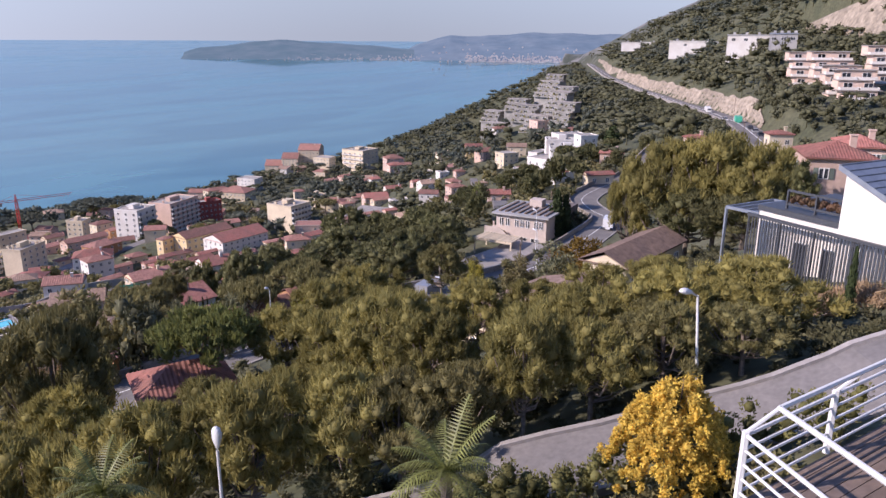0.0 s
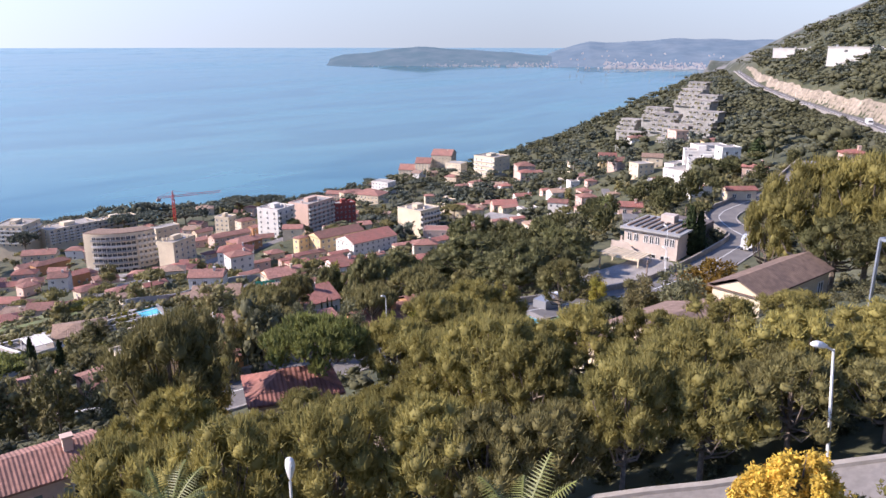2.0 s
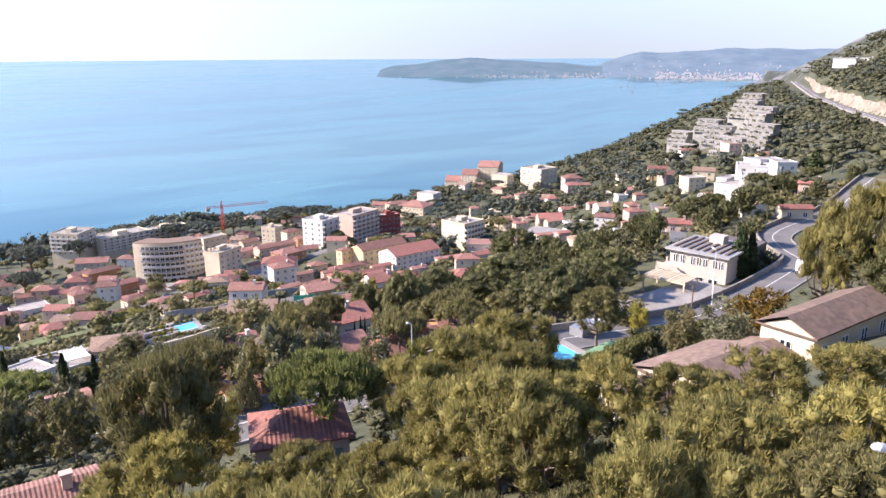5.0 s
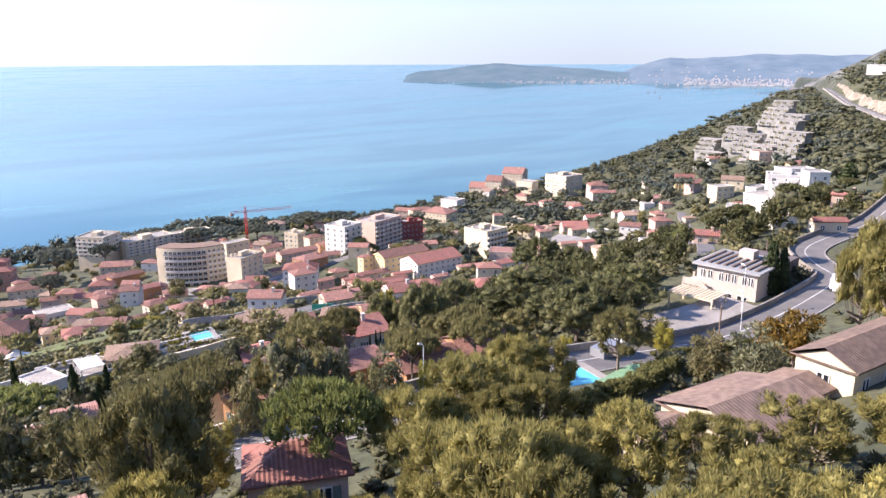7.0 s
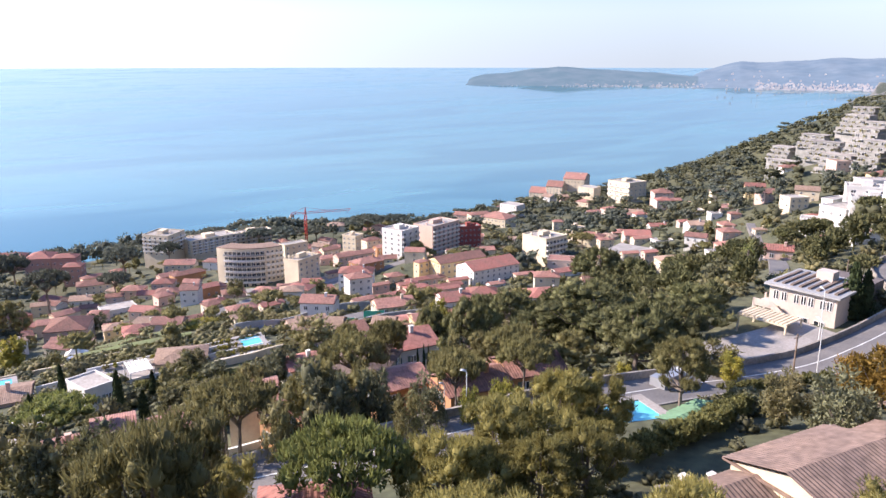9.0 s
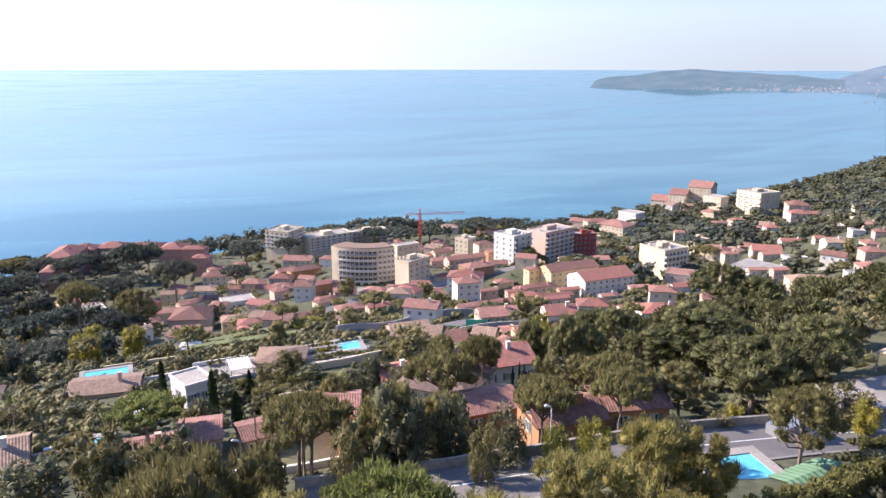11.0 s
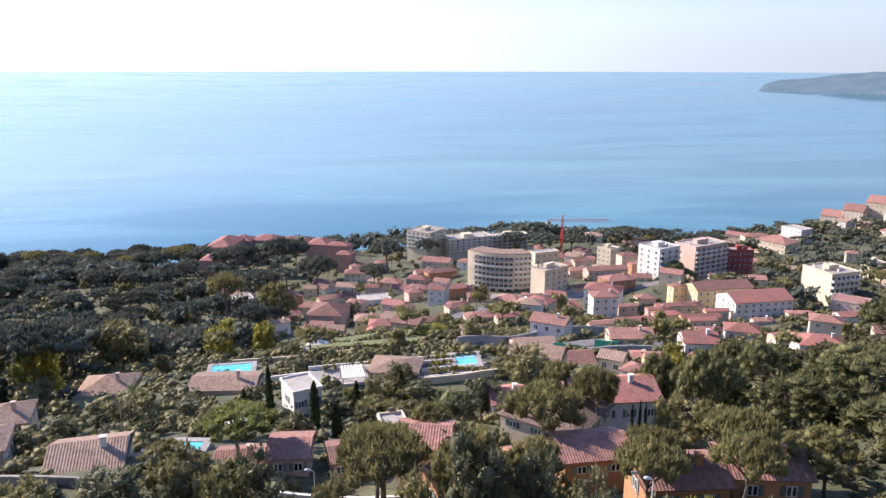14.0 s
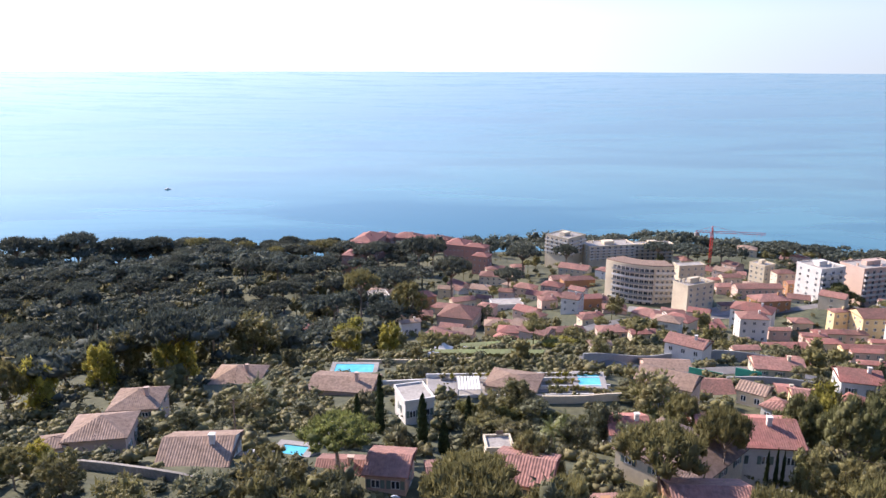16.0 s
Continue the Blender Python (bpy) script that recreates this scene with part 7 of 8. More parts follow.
# modern villa with a zinc roof, slatted screen and roof terrace
mv = tagged(new("modern_villa"), "white modern villa with zinc roof and dark slatted screen", "villa")
far_c, near_c = Vector((52.10, 13.51, 0)), Vector((49.74, 8.06, 0))
ax = (near_c - far_c).normalized()
turn = math.degrees(math.atan2(ax.y, ax.x))
mv.matrix_basis = pose(52.10, 13.51, 168.68, 0, 0, turn) @ Matrix.Diagonal((0.62, 1, 1, 1))
PLOTS.append((52, 9, 10))
bm = bmesh.new()
box(bm, 0, 9.6, 0, 8.0, -5, 5.0)
part("wall", bm, WHITE, mv)
bm = bmesh.new()
box(bm, -0.12, 9.6, -0.12, 8.1, 5.004, 5.35)
part("roof_terrace", bm, DARKSTEEL, mv, "dark flat roof terrace")
bm = bmesh.new()
vs = [bm.verts.new(p) for p in ((9.7, -0.3, -5), (9.7, -0.3, 8.6), (17.5, -0.3, 6.4), (17.5, -0.3, -5), (9.7, 8, -5), (9.7, 8, 8.6), (17.5, 8, 6.4), (17.5, 8, -5))]
for q in ((0, 3, 2, 1), (4, 5, 6, 7), (0, 1, 5, 4), (1, 2, 6, 5), (2, 3, 7, 6), (3, 0, 4, 7)):
    bm.faces.new([vs[i] for i in q])
bmesh.ops.recalc_face_normals(bm, faces=bm.faces)
part("gable_wing", bm, WHITE, mv)
bm = bmesh.new()
vs = [bm.verts.new(p) for p in ((9.3, -0.8, 8.72), (18, -0.8, 6.3), (18, 8.4, 6.3), (9.3, 8.4, 8.72), (9.3, -0.8, 9.05), (18, -0.8, 6.62), (18, 8.4, 6.62), (9.3, 8.4, 9.05))]
for q in ((0, 3, 2, 1), (4, 5, 6, 7), (0, 1, 5, 4), (1, 2, 6, 5), (2, 3, 7, 6), (3, 0, 4, 7)):
    bm.faces.new([vs[i] for i in q])
part("zinc_roof", bm, ZINC, mv, "grey zinc sheet roof")
for i in range(10):
    bm = bmesh.new()
    x = 9.5 + i * 0.9
    z = 9.06 - (x - 9.3) * 0.2793
    box(bm, x - 0.02, x + 0.02, -0.8, 8.4, z - 0.02, z + 0.05)
    part("seam", bm, ZINC, mv)
for i in range(45):
    bm = bmesh.new()
    x = 0.1 + i * 0.36
    box(bm, x, x + 0.13, -1.05, -0.98, 0.2, 4.7)
    part("slat", bm, DARKSTEEL, mv)
for z in (0.2, 4.7):
    bm = bmesh.new()
    box(bm, -0.1, 16.4, -1.12, -0.92, z, z + 0.2)
    part("screen_rail", bm, DARKSTEEL, mv, "dark steel rail")
for x in (0.0, 4.0, 8.0, 12.2, 16.3):
    bm = bmesh.new()
    box(bm, x, x + 0.14, -1.1, -0.94, -4, 4.9)
    part("screen_post", bm, DARKSTEEL, mv, "dark steel post")
for x in (5.6, 9.0):
    part("window", window_mesh(1.7, 2.5, "door"), FRAME, mv).location = (x, -0.02, 1.0)
for x in (2.6, 6.0, 8.9):
    bm = bmesh.new()
    bar(bm, (x, 0.6, 5.3), (x, 0.6, 6.6), 0.09)
    part("terrace_post", bm, DARKSTEEL, mv, "dark steel post")
for z in (5.6, 6.5):
    bm = bmesh.new()
    box(bm, 2.5, 9.3, 0.55, 0.65, z, z + 0.14)
    part("terrace_rail", bm, DARKSTEEL, mv, "dark steel rail")
REDHEDGE = material("reddish_hedge_leaves", (0.16, 0.075, 0.05), 0.8, 0.25, 2.0, 0.5, island=0.35, second=(0.12, 0.08, 0.04), leafy=0.2)
rng = np.random.default_rng(8)
v, f = foliage(rng, [(2.9 + 0.35 * i, 0.9, 5.9 + 0.1 * (i % 3)) for i in range(18)], [0.32] * 18, 26, 0.14, up=0.2, thin=0.6, core=0.8)
part("planting", raw_mesh("planting", v, f, REDHEDGE, True), REDHEDGE, mv, "reddish hedge in roof planters")
for a, b in (((-4.5, 0, -3), (-4.5, 0, 4.6)), ((-4.5, 5, -3), (-4.5, 5, 4.6)), ((-4.5, 0, 4.6), (0, 0, 4.7)), ((-4.5, 5, 4.6), (0, 5, 4.7)), ((-4.5, 0, 4.6), (-4.5, 5, 4.6)), ((-2.2, 0, 4.6), (-2.2, 5, 4.6)), ((-3.4, 0, 4.6), (-3.4, 5, 4.6)), ((-1.1, 0, 4.6), (-1.1, 5, 4.6))):
    bm = bmesh.new()
    bar(bm, a, b, 0.10)
    part("pergola_beam", bm, ZINC, mv, "grey steel pergola beam")
leafy_heap("pampas_grass", 44.4, 6.9, 1.4, 2.6, 30, 60, 0.3, material("dry_grass", (0.5, 0.36, 0.22), 0.9, 0.2, 3, 0.5, island=0.3, leafy=0.3), "dry beige ornamental grass below a villa", "grass", 9, up=0.9, thin=0.12)
leafy_heap("pampas_grass", 43.8, 5.2, 1.4, 2.6, 30, 60, 0.3, MATS["dry_grass"], "dry beige ornamental grass below a villa", "grass", 10, up=0.9, thin=0.12)
tree("cypress", 42.3, 5.9, 4.2, 0.8, 4, True)
for p in ((18.5, 20), (22, 26.5), (15, 30), (26, 21), (12, 35)):
    leafy_heap("oleander_bush", p[0], p[1], 2.6, 3.2, 24, 150, 0.13, OLIVE if p[0] > 20 else BROAD, "grey-green oleander bush on the bank", "shrub", int(p[0] * 10), up=0.3)

# ---- tiled villas beside the road ----
house(55.9, 31.3, 9.0, 8.4, 1, -4, "gable", TILE_BROWN, CREAM, near=True, shutters=False, lift=161.75 - 3.1 - level(55.9, 31.3), rise=1.35, sides="fl", chimney=False)
house(49.6, 33.9, 4.0, 3.4, 1, -4, "gable", TILE_BROWN, CREAM, near=True, shutters=False, lift=160.9 - 3.1 - level(49.6, 33.9), rise=0.8, sides="fl", chimney=False)
house(73.8, 31.5, 14.0, 4.9, 1, -2, "gable", TILE_BROWN, CREAM, near=True, shutters=False, lift=162.5 - 3.1 - level(73.8, 31.5), rise=1.25, sides="fl", chimney=False)
house(64.3, 33.0, 5.0, 4.0, 1, -2, "gable", TILE_BROWN, CREAM, near=True, shutters=False, lift=160.6 - 3.1 - level(64.3, 33.0), rise=0.7, sides="fl", chimney=False)
house(71.0, 54.8, 6.4, 3.2, 1, 6, "gable", GREENROOF, CREAM, shutters=False, rise=0.55, tall=2.4, lift=151.5 - 2.5 - level(71.0, 54.8), chimney=False)
porch = tagged(new("porch"), "white pillared porch with a brown tiled slab roof", "porch")
porch.matrix_basis = pose(60.6, 34.2, 161.2, 0, 0, -4)
bm = bmesh.new()
box(bm, -2.0, 2.0, -1.7, 1.7, 0, 0.22)
part("roof", bm, TILE_BROWN, porch, "brown tiled porch roof")
for x, y in ((-1.8, 1.5), (-1.8, -1.5), (1.8, 1.5), (1.8, -1.5)):
    bm = bmesh.new()
    box(bm, x - 0.16, x + 0.16, y - 0.16, y + 0.16, -3.2, -0.004)
    part("pillar", bm, WHITE, porch)
bm = bmesh.new()
box(bm, -2.0, 4.5, -1.9, -1.72, -3.5, -1.0)
part("low_wall", bm, WHITE, porch, "white rendered low wall")
for x, y in ((54, 41.2), (56, 40.3), (62.5, 39.3), (67, 39.5), (83.5, 69.8), (87, 69.9)):
    gp = tagged(new("gate_post"), "white rendered gate post with a cap", "gate post", group="gate posts")
    gp.location = (x, y, level(x, y))
    bm = bmesh.new()
    box(bm, -0.25, 0.25, -0.25, 0.25, -0.5, 1.7)
    part("pillar", bm, WHITE, gp)
    bm = bmesh.new()
    box(bm, -0.32, 0.32, -0.32, 0.32, 1.7, 1.85)
    part("cap", bm, WHITE, gp)

# the cream villa with an outside stair
DARKWALL = material("dark_brown_render", (0.16, 0.13, 0.12), 0.85, 0.15, 2.0, 0.3)
vz = level(127, 80)
cv = tagged(new("villa"), "cream two-storey villa with outside stair and flat roof", "villa")
cv.matrix_basis = pose(132.1, 80.4, vz - 1.7, 0, 0, -80)
PLOTS.append((129, 82, 11))
bm = bmesh.new()
box(bm, -5.6, 5.6, -6, 6, -4, 7.0)
part("wall", bm, VILLAWALL, cv)
bm = bmesh.new()
box(bm, -6.3, 6.3, -6.9, 6.5, 7.004, 7.35)
part("roof", bm, GREYWALL, cv, "grey flat roof slab")
for i in range(8):
    bm = bmesh.new()
    x = -5.4 + i * 1.45
    box(bm, x, x + 0.5, -5.4, 4.8, 7.35, 7.62)
    part("roof_beam", bm, WOOD, cv, "brown roof beam")
bm = bmesh.new()
box(bm, -1.2, 1.6, 1.5, 4.0, 7.36, 9.0)
part("roof_cabin", bm, VILLAWALL, cv)
for x in (-4.4, -3.0, -0.9, 0.3, 1.5, 3.4, 4.5):
    part("window", window_mesh(0.9, 1.6, "w"), FRAME, cv).location = (x, -6.01, 4.6)
for x in (0.5, 3.2):
    part("door", window_mesh(1.8, 2.3, "d"), FRAME, cv).location = (x, -6.01, 0.2)
for i in range(11):
    bm = bmesh.new()
    box(bm, -4.2 + i * 0.42, -3.7 + i * 0.42, -7.5, -6.05, 3.5 - i * 0.33 - 0.35, 3.5 - i * 0.33)
    part("step", bm, CREAM, cv)
bm = bmesh.new()
vs = [bm.verts.new(p) for p in ((-4.3, -7.62, 4.5), (0.6, -7.62, 0.7), (0.6, -7.62, -0.2), (-4.3, -7.62, 3.1), (-4.3, -7.5, 4.5), (0.6, -7.5, 0.7), (0.6, -7.5, -0.2), (-4.3, -7.5, 3.1))]
for q in ((0, 3, 2, 1), (4, 5, 6, 7), (0, 1, 5, 4), (1, 2, 6, 5), (2, 3, 7, 6), (3, 0, 4, 7)):
    bm.faces.new([vs[i] for i in q])
part("stair_wall", bm, VILLAWALL, cv)
bm = bmesh.new()
box(bm, -7.6, -4.3, -7.6, -3.0, 3.15, 3.5)
part("balcony", bm, VILLAWALL, cv)
for a, b in (((-7.5, -7.5, -2), (-7.5, -7.5, 4.4)), ((-7.5, -3.1, -2), (-7.5, -3.1, 4.4))):
    bm = bmesh.new()
    bar(bm, a, b, 0.15)
    part("column", bm, VILLAWALL, cv)
bm = bmesh.new()
box(bm, -7.65, -4.3, -7.65, -7.5, 3.5, 4.4)
part("balcony_wall", bm, VILLAWALL, cv)
bm = bmesh.new()
box(bm, -3.0, 5.3, 6.05, 15.0, -4, 6.2)
part("side_wing", bm, DARKWALL, cv, "dark grey side wing")
cp = tagged(new("carport"), "cream carport with a slatted roof", "carport")
cp.matrix_basis = pose(118.5, 79.6, level(116, 79), 0, 0, -82)
for i in range(12):
    bm = bmesh.new()
    box(bm, -4.2 + i * 0.7, -3.75 + i * 0.7, -2.6, 2.6, 2.75, 2.95)
    part("slat", bm, CREAM, cp)
for y in (-2.6, 2.6):
    bm = bmesh.new()
    box(bm, -4.3, 4.1, y - 0.12, y + 0.12, 2.5, 2.75)
    part("beam", bm, CREAM, cp)
    for x in (-4.1, 3.9):
        bm = bmesh.new()
        box(bm, x - 0.12, x + 0.12, y - 0.12, y + 0.12, -1.5, 2.5)
        part("post", bm, CREAM, cp)
PLOTS.append((114.5, 81, 6))


def vehicle(x, y, turn, paint, kind="car", label="small parked car"):
    """A parked car, van or truck: body, cabin, glass, wheels with rims."""
    ob = tagged(new("truck" if kind == "truck" else "car"), label, "vehicle", group="parked vehicles")
    ob.matrix_basis = pose(x, y, level(x, y) + 0.32, 0, 0, turn)
    L, Wd = (6.2, 2.1) if kind == "truck" else (4.1, 1.75)
    bm = bmesh.new()
    if kind == "truck":
        box(bm, -3.1, 1.2, -1.05, 1.05, 0.9, 2.7)
        box(bm, -3.1, 3.0, -0.5, 0.5, 0.5, 0.9)
        part("cargo_body", bm, paint, ob)
        bm = bmesh.new()
        box(bm, 1.35, 3.1, -1.0, 1.0, 0.5, 2.3)
        bmesh.ops.bevel(bm, geom=list(bm.edges), offset=0.15, segments=2, affect="EDGES")
        part("cab", bm, STEEL, ob)
        bm = bmesh.new()
        box(bm, 2.95, 3.14, -0.85, 0.85, 1.45, 2.1)
        part("windscreen", bm, GLASS, ob)
        wheels = (-2.2, 2.2)
    else:
        box(bm, -L / 2, L / 2, -Wd / 2, Wd / 2, 0.25, 0.85)
        bmesh.ops.bevel(bm, geom=list(bm.edges), offset=0.12, segments=2, affect="EDGES")
        part("body", bm, paint, ob)
        bm = bmesh.new()
        vs = [bm.verts.new(p) for p in ((-1.7, -0.8, 0.84), (1.0, -0.8, 0.84), (1.0, 0.8, 0.84), (-1.7, 0.8, 0.84), (-1.3, -0.65, 1.42), (0.4, -0.65, 1.42), (0.4, 0.65, 1.42), (-1.3, 0.65, 1.42))]
        for q in ((0, 3, 2, 1), (4, 5, 6, 7), (0, 1, 5, 4), (1, 2, 6, 5), (2, 3, 7, 6), (3, 0, 4, 7)):
            bm.faces.new([vs[i] for i in q])
        part("cabin_glass", bm, GLASS, ob)
        bm = bmesh.new()
        box(bm, -1.28, 0.38, -0.66, 0.66, 1.42, 1.46)
        part("roof", bm, paint, ob)
        wheels = (-1.25, 1.3)
    for wx in wheels:
        for wy in (-Wd / 2 + 0.1, Wd / 2 - 0.1):
            bm = bmesh.new()
            bmesh.ops.create_cone(bm, cap_ends=True, segments=14, radius1=0.33, radius2=0.33, depth=0.22, matrix=Matrix.Translation((wx, wy, 0.33)) @ Matrix.Rotation(radians(90), 4, "X"))
            w = part("tyre", bm, DARKSTEEL, ob)
            bm = bmesh.new()
            bmesh.ops.create_cone(bm, cap_ends=True, segments=10, radius1=0.19, radius2=0.19, depth=0.24, matrix=Matrix.Translation((wx, wy, 0.33)) @ Matrix.Rotation(radians(90), 4, "X"))
            part("rim", bm, STEEL, w)
    return ob


CARWHITE = material("white_car_paint", (0.75, 0.75, 0.76), 0.25, 0.04, 2, 0.5)
CARDARK = material("dark_car_paint", (0.05, 0.055, 0.065), 0.25, 0.06, 2, 0.5)
CARGREY = material("silver_car_paint", (0.4, 0.41, 0.43), 0.3, 0.06, 2, 0.5, metal=0.4)
GREENBOX = material("green_container_paint", (0.05, 0.42, 0.28), 0.5, 0.08, 2, 0.5)
vehicle(80.5, 66.0, 10, CARGREY, "truck", "small white truck parked beside the road")
vehicle(143, 67.5, 20, CARWHITE, "truck", "white box truck parked below the villa")
vehicle(279, 84, 26, GREENBOX, "truck", "truck with a green box on the corniche")
vehicle(330, 112.6, 209, CARWHITE, "truck", "white tanker truck on the corniche")
for x, y, a, c, w in ((288, 91.5, 26, CARWHITE, "white"), (262, 74.5, 25, CARDARK, "dark"), (254, 70.5, 25, CARGREY, "silver"), (246, 66.5, 25, CARDARK, "dark"), (22, 214, 30, CARGREY, "silver"), (31, 246, 0, CARWHITE, "white"), (120, 373, 40, CARWHITE, "white"), (128, 368, 40, CARDARK, "dark"), (140, 362, 30, CARGREY, "silver"), (278, 279, 60, CARWHITE, "white"), (290, 284, 60, CARDARK, "dark")):
    vehicle(x, y, a, c, "car", f"{w} car parked beside the road")

# ---- landmarks of the town ----


def curved_block(x, y, rot, radius, spread, storeys, deep):
    """The cream block with a curved front, each storey with its own balcony band."""
    PLOTS.append((x, y, 20))
    ob = tagged(new("apartment_block"), "cream curved block of flats with blue-grey balcony bands", "apartment block")
    ob.matrix_basis = pose(x, y, level(x, y) - 1.0, 0, 0, rot)
    n, tall = 20, 3.0 * storeys + 0.6

    def arc(r, z0, z1, thick, a0=-1.0, a1=1.0):
        bm = bmesh.new()
        ring = []
        for i in range(n + 1):
            a = radians(spread) * (a0 + (a1 - a0) * i / n)
            for r_ in (r, r - thick):
                for z in (z0, z1):
                    ring.append(bm.verts.new((r_ * math.sin(a), radius - r_ * math.cos(a), z)))
        for i in range(n):
            o, p = 4 * i, 4 * i + 4
            for q in ((o, p, p + 1, o + 1), (o + 1, p + 1, p + 3, o + 3), (o + 3, p + 3, p + 2, o + 2), (o + 2, p + 2, p, o)):
                bm.faces.new([ring[k] for k in q])
        bm.faces.new([ring[k] for k in (0, 1, 3, 2)]), bm.faces.new([ring[4 * n + k] for k in (2, 3, 1, 0)])
        bmesh.ops.recalc_face_normals(bm, faces=bm.faces)
        return bm

    part("wall", arc(radius, -8, tall, deep), CREAM, ob)
    part("roof", arc(radius - 0.4, tall + 0.004, tall + 0.5, deep - 0.8), TILE_PALE, ob, "brown tiled roof edge")
    for s in range(1, storeys):
        part("balcony", arc(radius + 1.2, 3.0 * s - 0.1, 3.0 * s + 0.9, 0.15, -0.72, 0.45), WHITE if s % 2 else GREYWALL, ob, "pale balcony band")
        part("floor_slab", arc(radius + 1.2, 3.0 * s - 0.25, 3.0 * s - 0.104, 1.25, -0.72, 0.45), CREAM, ob)
        for i in range(9):
            a = radians(spread) * (-0.66 + 1.05 * i / 8)
            px, py = (radius + 0.01) * math.sin(a), radius - (radius + 0.01) * math.cos(a)
            put("window", window_mesh(2.0, 2.1, "door"), ob, px, py, 3.0 * s + 0.1, math.degrees(a))
        for i in range(4):
            a = radians(spread) * (0.55 + 0.4 * i / 3)
            px, py = (radius + 0.01) * math.sin(a), radius - (radius + 0.01) * math.cos(a)
            put("window", window_mesh(1.2, 1.4, "window"), ob, px, py, 3.0 * s + 0.9, math.degrees(a))
            if s > 1:
                put("balcony", balcony_mesh(2.2, 1.0, True), ob, px, py, 3.0 * s + 0.1, math.degrees(a))
    for i in range(8):
        a = radians(spread) * (-0.8 + 1.6 * i / 7)
        put("shop_window", window_mesh(2.6, 2.2, "shop"), ob, (radius + 0.01) * math.sin(a), radius - (radius + 0.01) * math.cos(a), 0.4, math.degrees(a))
    return ob


curved_block(118.5, 392, -24, 30, 36, 7, 12)

# tower crane on the shore
cr = tagged(new("tower_crane"), "red lattice tower crane near the shore", "crane")
cr.location = (200.5, 528, level(200.5, 528))
top, jib = 26.0, Vector((45.2, -15, 0)).normalized()
for dx, dy in ((-0.7, -0.7), (0.7, -0.7), (0.7, 0.7), (-0.7, 0.7)):
    bm = bmesh.new()
    bar(bm, (dx, dy, -3), (dx, dy, top), 0.13)
    part("mast_leg", bm, CRANE, cr)
for k in range(14):
    for i in range(4):
        c4 = ((-0.7, -0.7), (0.7, -0.7), (0.7, 0.7), (-0.7, 0.7))
        a, b = c4[i], c4[(i + 1) % 4]
        bm = bmesh.new()
        bar(bm, (*a, k * 2.1), (*b, k * 2.1 + 2.1), 0.07)
        part("brace", bm, CRANE, cr)
for lo, hi, z, name in ((-11, 34, top, "jib"), (-11, 34, top + 1.1, "jib")):
    bm = bmesh.new()
    bar(bm, jib * lo + Vector((0, 0, z)), jib * hi + Vector((0, 0, z + (hi * 0.05))), 0.14)
    part(name, bm, CRANE, cr)
for k in range(16):
    bm = bmesh.new()
    u = -11 + k * 2.8
    bar(bm, jib * u + Vector((0, 0, top)), jib * (u + 1.4) + Vector((0, 0, top + 1.1)), 0.07)
    part("jib_brace", bm, CRANE, cr)
bm = bmesh.new()
bar(bm, (0, 0, top), (0, 0, top + 5), 0.25)
part("apex", bm, CRANE, cr)
for u in (-10, 24):
    bm = bmesh.new()
    bar(bm, (0, 0, top + 5), jib * u + Vector((0, 0, top + 1)), 0.06)
    part("tie_rod", bm, CRANE, cr)
bm = bmesh.new()
q = jib * -10
box(bm, q.x - 1.4, q.x + 1.4, q.y - 1, q.y + 1, top - 2.2, top - 0.2)
part("counterweight", bm, PAVING, cr)

# white garden marquee
tent = tagged(new("marquee"), "white pointed garden marquee on a lawn", "tent")
tent.matrix_basis = pose(23.5, 232.6, 102.4, 0, 0, -15)
bm = bmesh.new()
prof = [(4.2, 0.0), (4.2, 2.4), (2.2, 3.2), (0.9, 4.2), (0.12, 5.6)]
ring = []
for r, z in prof:
    ring.append([bm.verts.new((r * dx * (0.72 if abs(dx) == 1 else 1), r * dy * 0.6, z)) for dx, dy in ((-1, -1), (0, -1), (1, -1), (1, 0), (1, 1), (0, 1), (-1, 1), (-1, 0))])
for a, b in zip(ring, ring[1:]):
    for i in range(8):
        bm.faces.new((a[i], a[(i + 1) % 8], b[(i + 1) % 8], b[i]))
bm.faces.new(ring[-1])
part("canopy", bm, WHITE, tent)
for dx, dy in ((-3, -2.5), (3, -2.5), (3, 2.5), (-3, 2.5)):
    bm = bmesh.new()
    bar(bm, (dx, dy, -3.0), (dx, dy, 2.4), 0.06)
    part("pole", bm, STEEL, tent)
PLOTS.append((23.5, 232.6, 7))


def pergola(x, y, w, d, turn, lift=0.0):
    ob = tagged(new("pergola"), "white pergola with a slatted canvas roof", "pergola")
    ob.matrix_basis = pose(x, y, level(x, y) + lift, 0, 0, turn)
    n = int(w / 0.6)
    for i in range(n):
        bm = bmesh.new()
        u = -w / 2 + w * i / n
        box(bm, u, u + 0.5, -d / 2, d / 2, 2.7, 2.85)
        part("slat", bm, WHITE, ob)
    for dx in (-w / 2, w / 2):
        for dy in (-d / 2, d / 2):
            bm = bmesh.new()
            bar(bm, (dx, dy, -2), (dx, dy, 2.7), 0.12)
            part("post", bm, WHITE, ob)
    PLOTS.append((x, y, max(w, d) * 0.6))


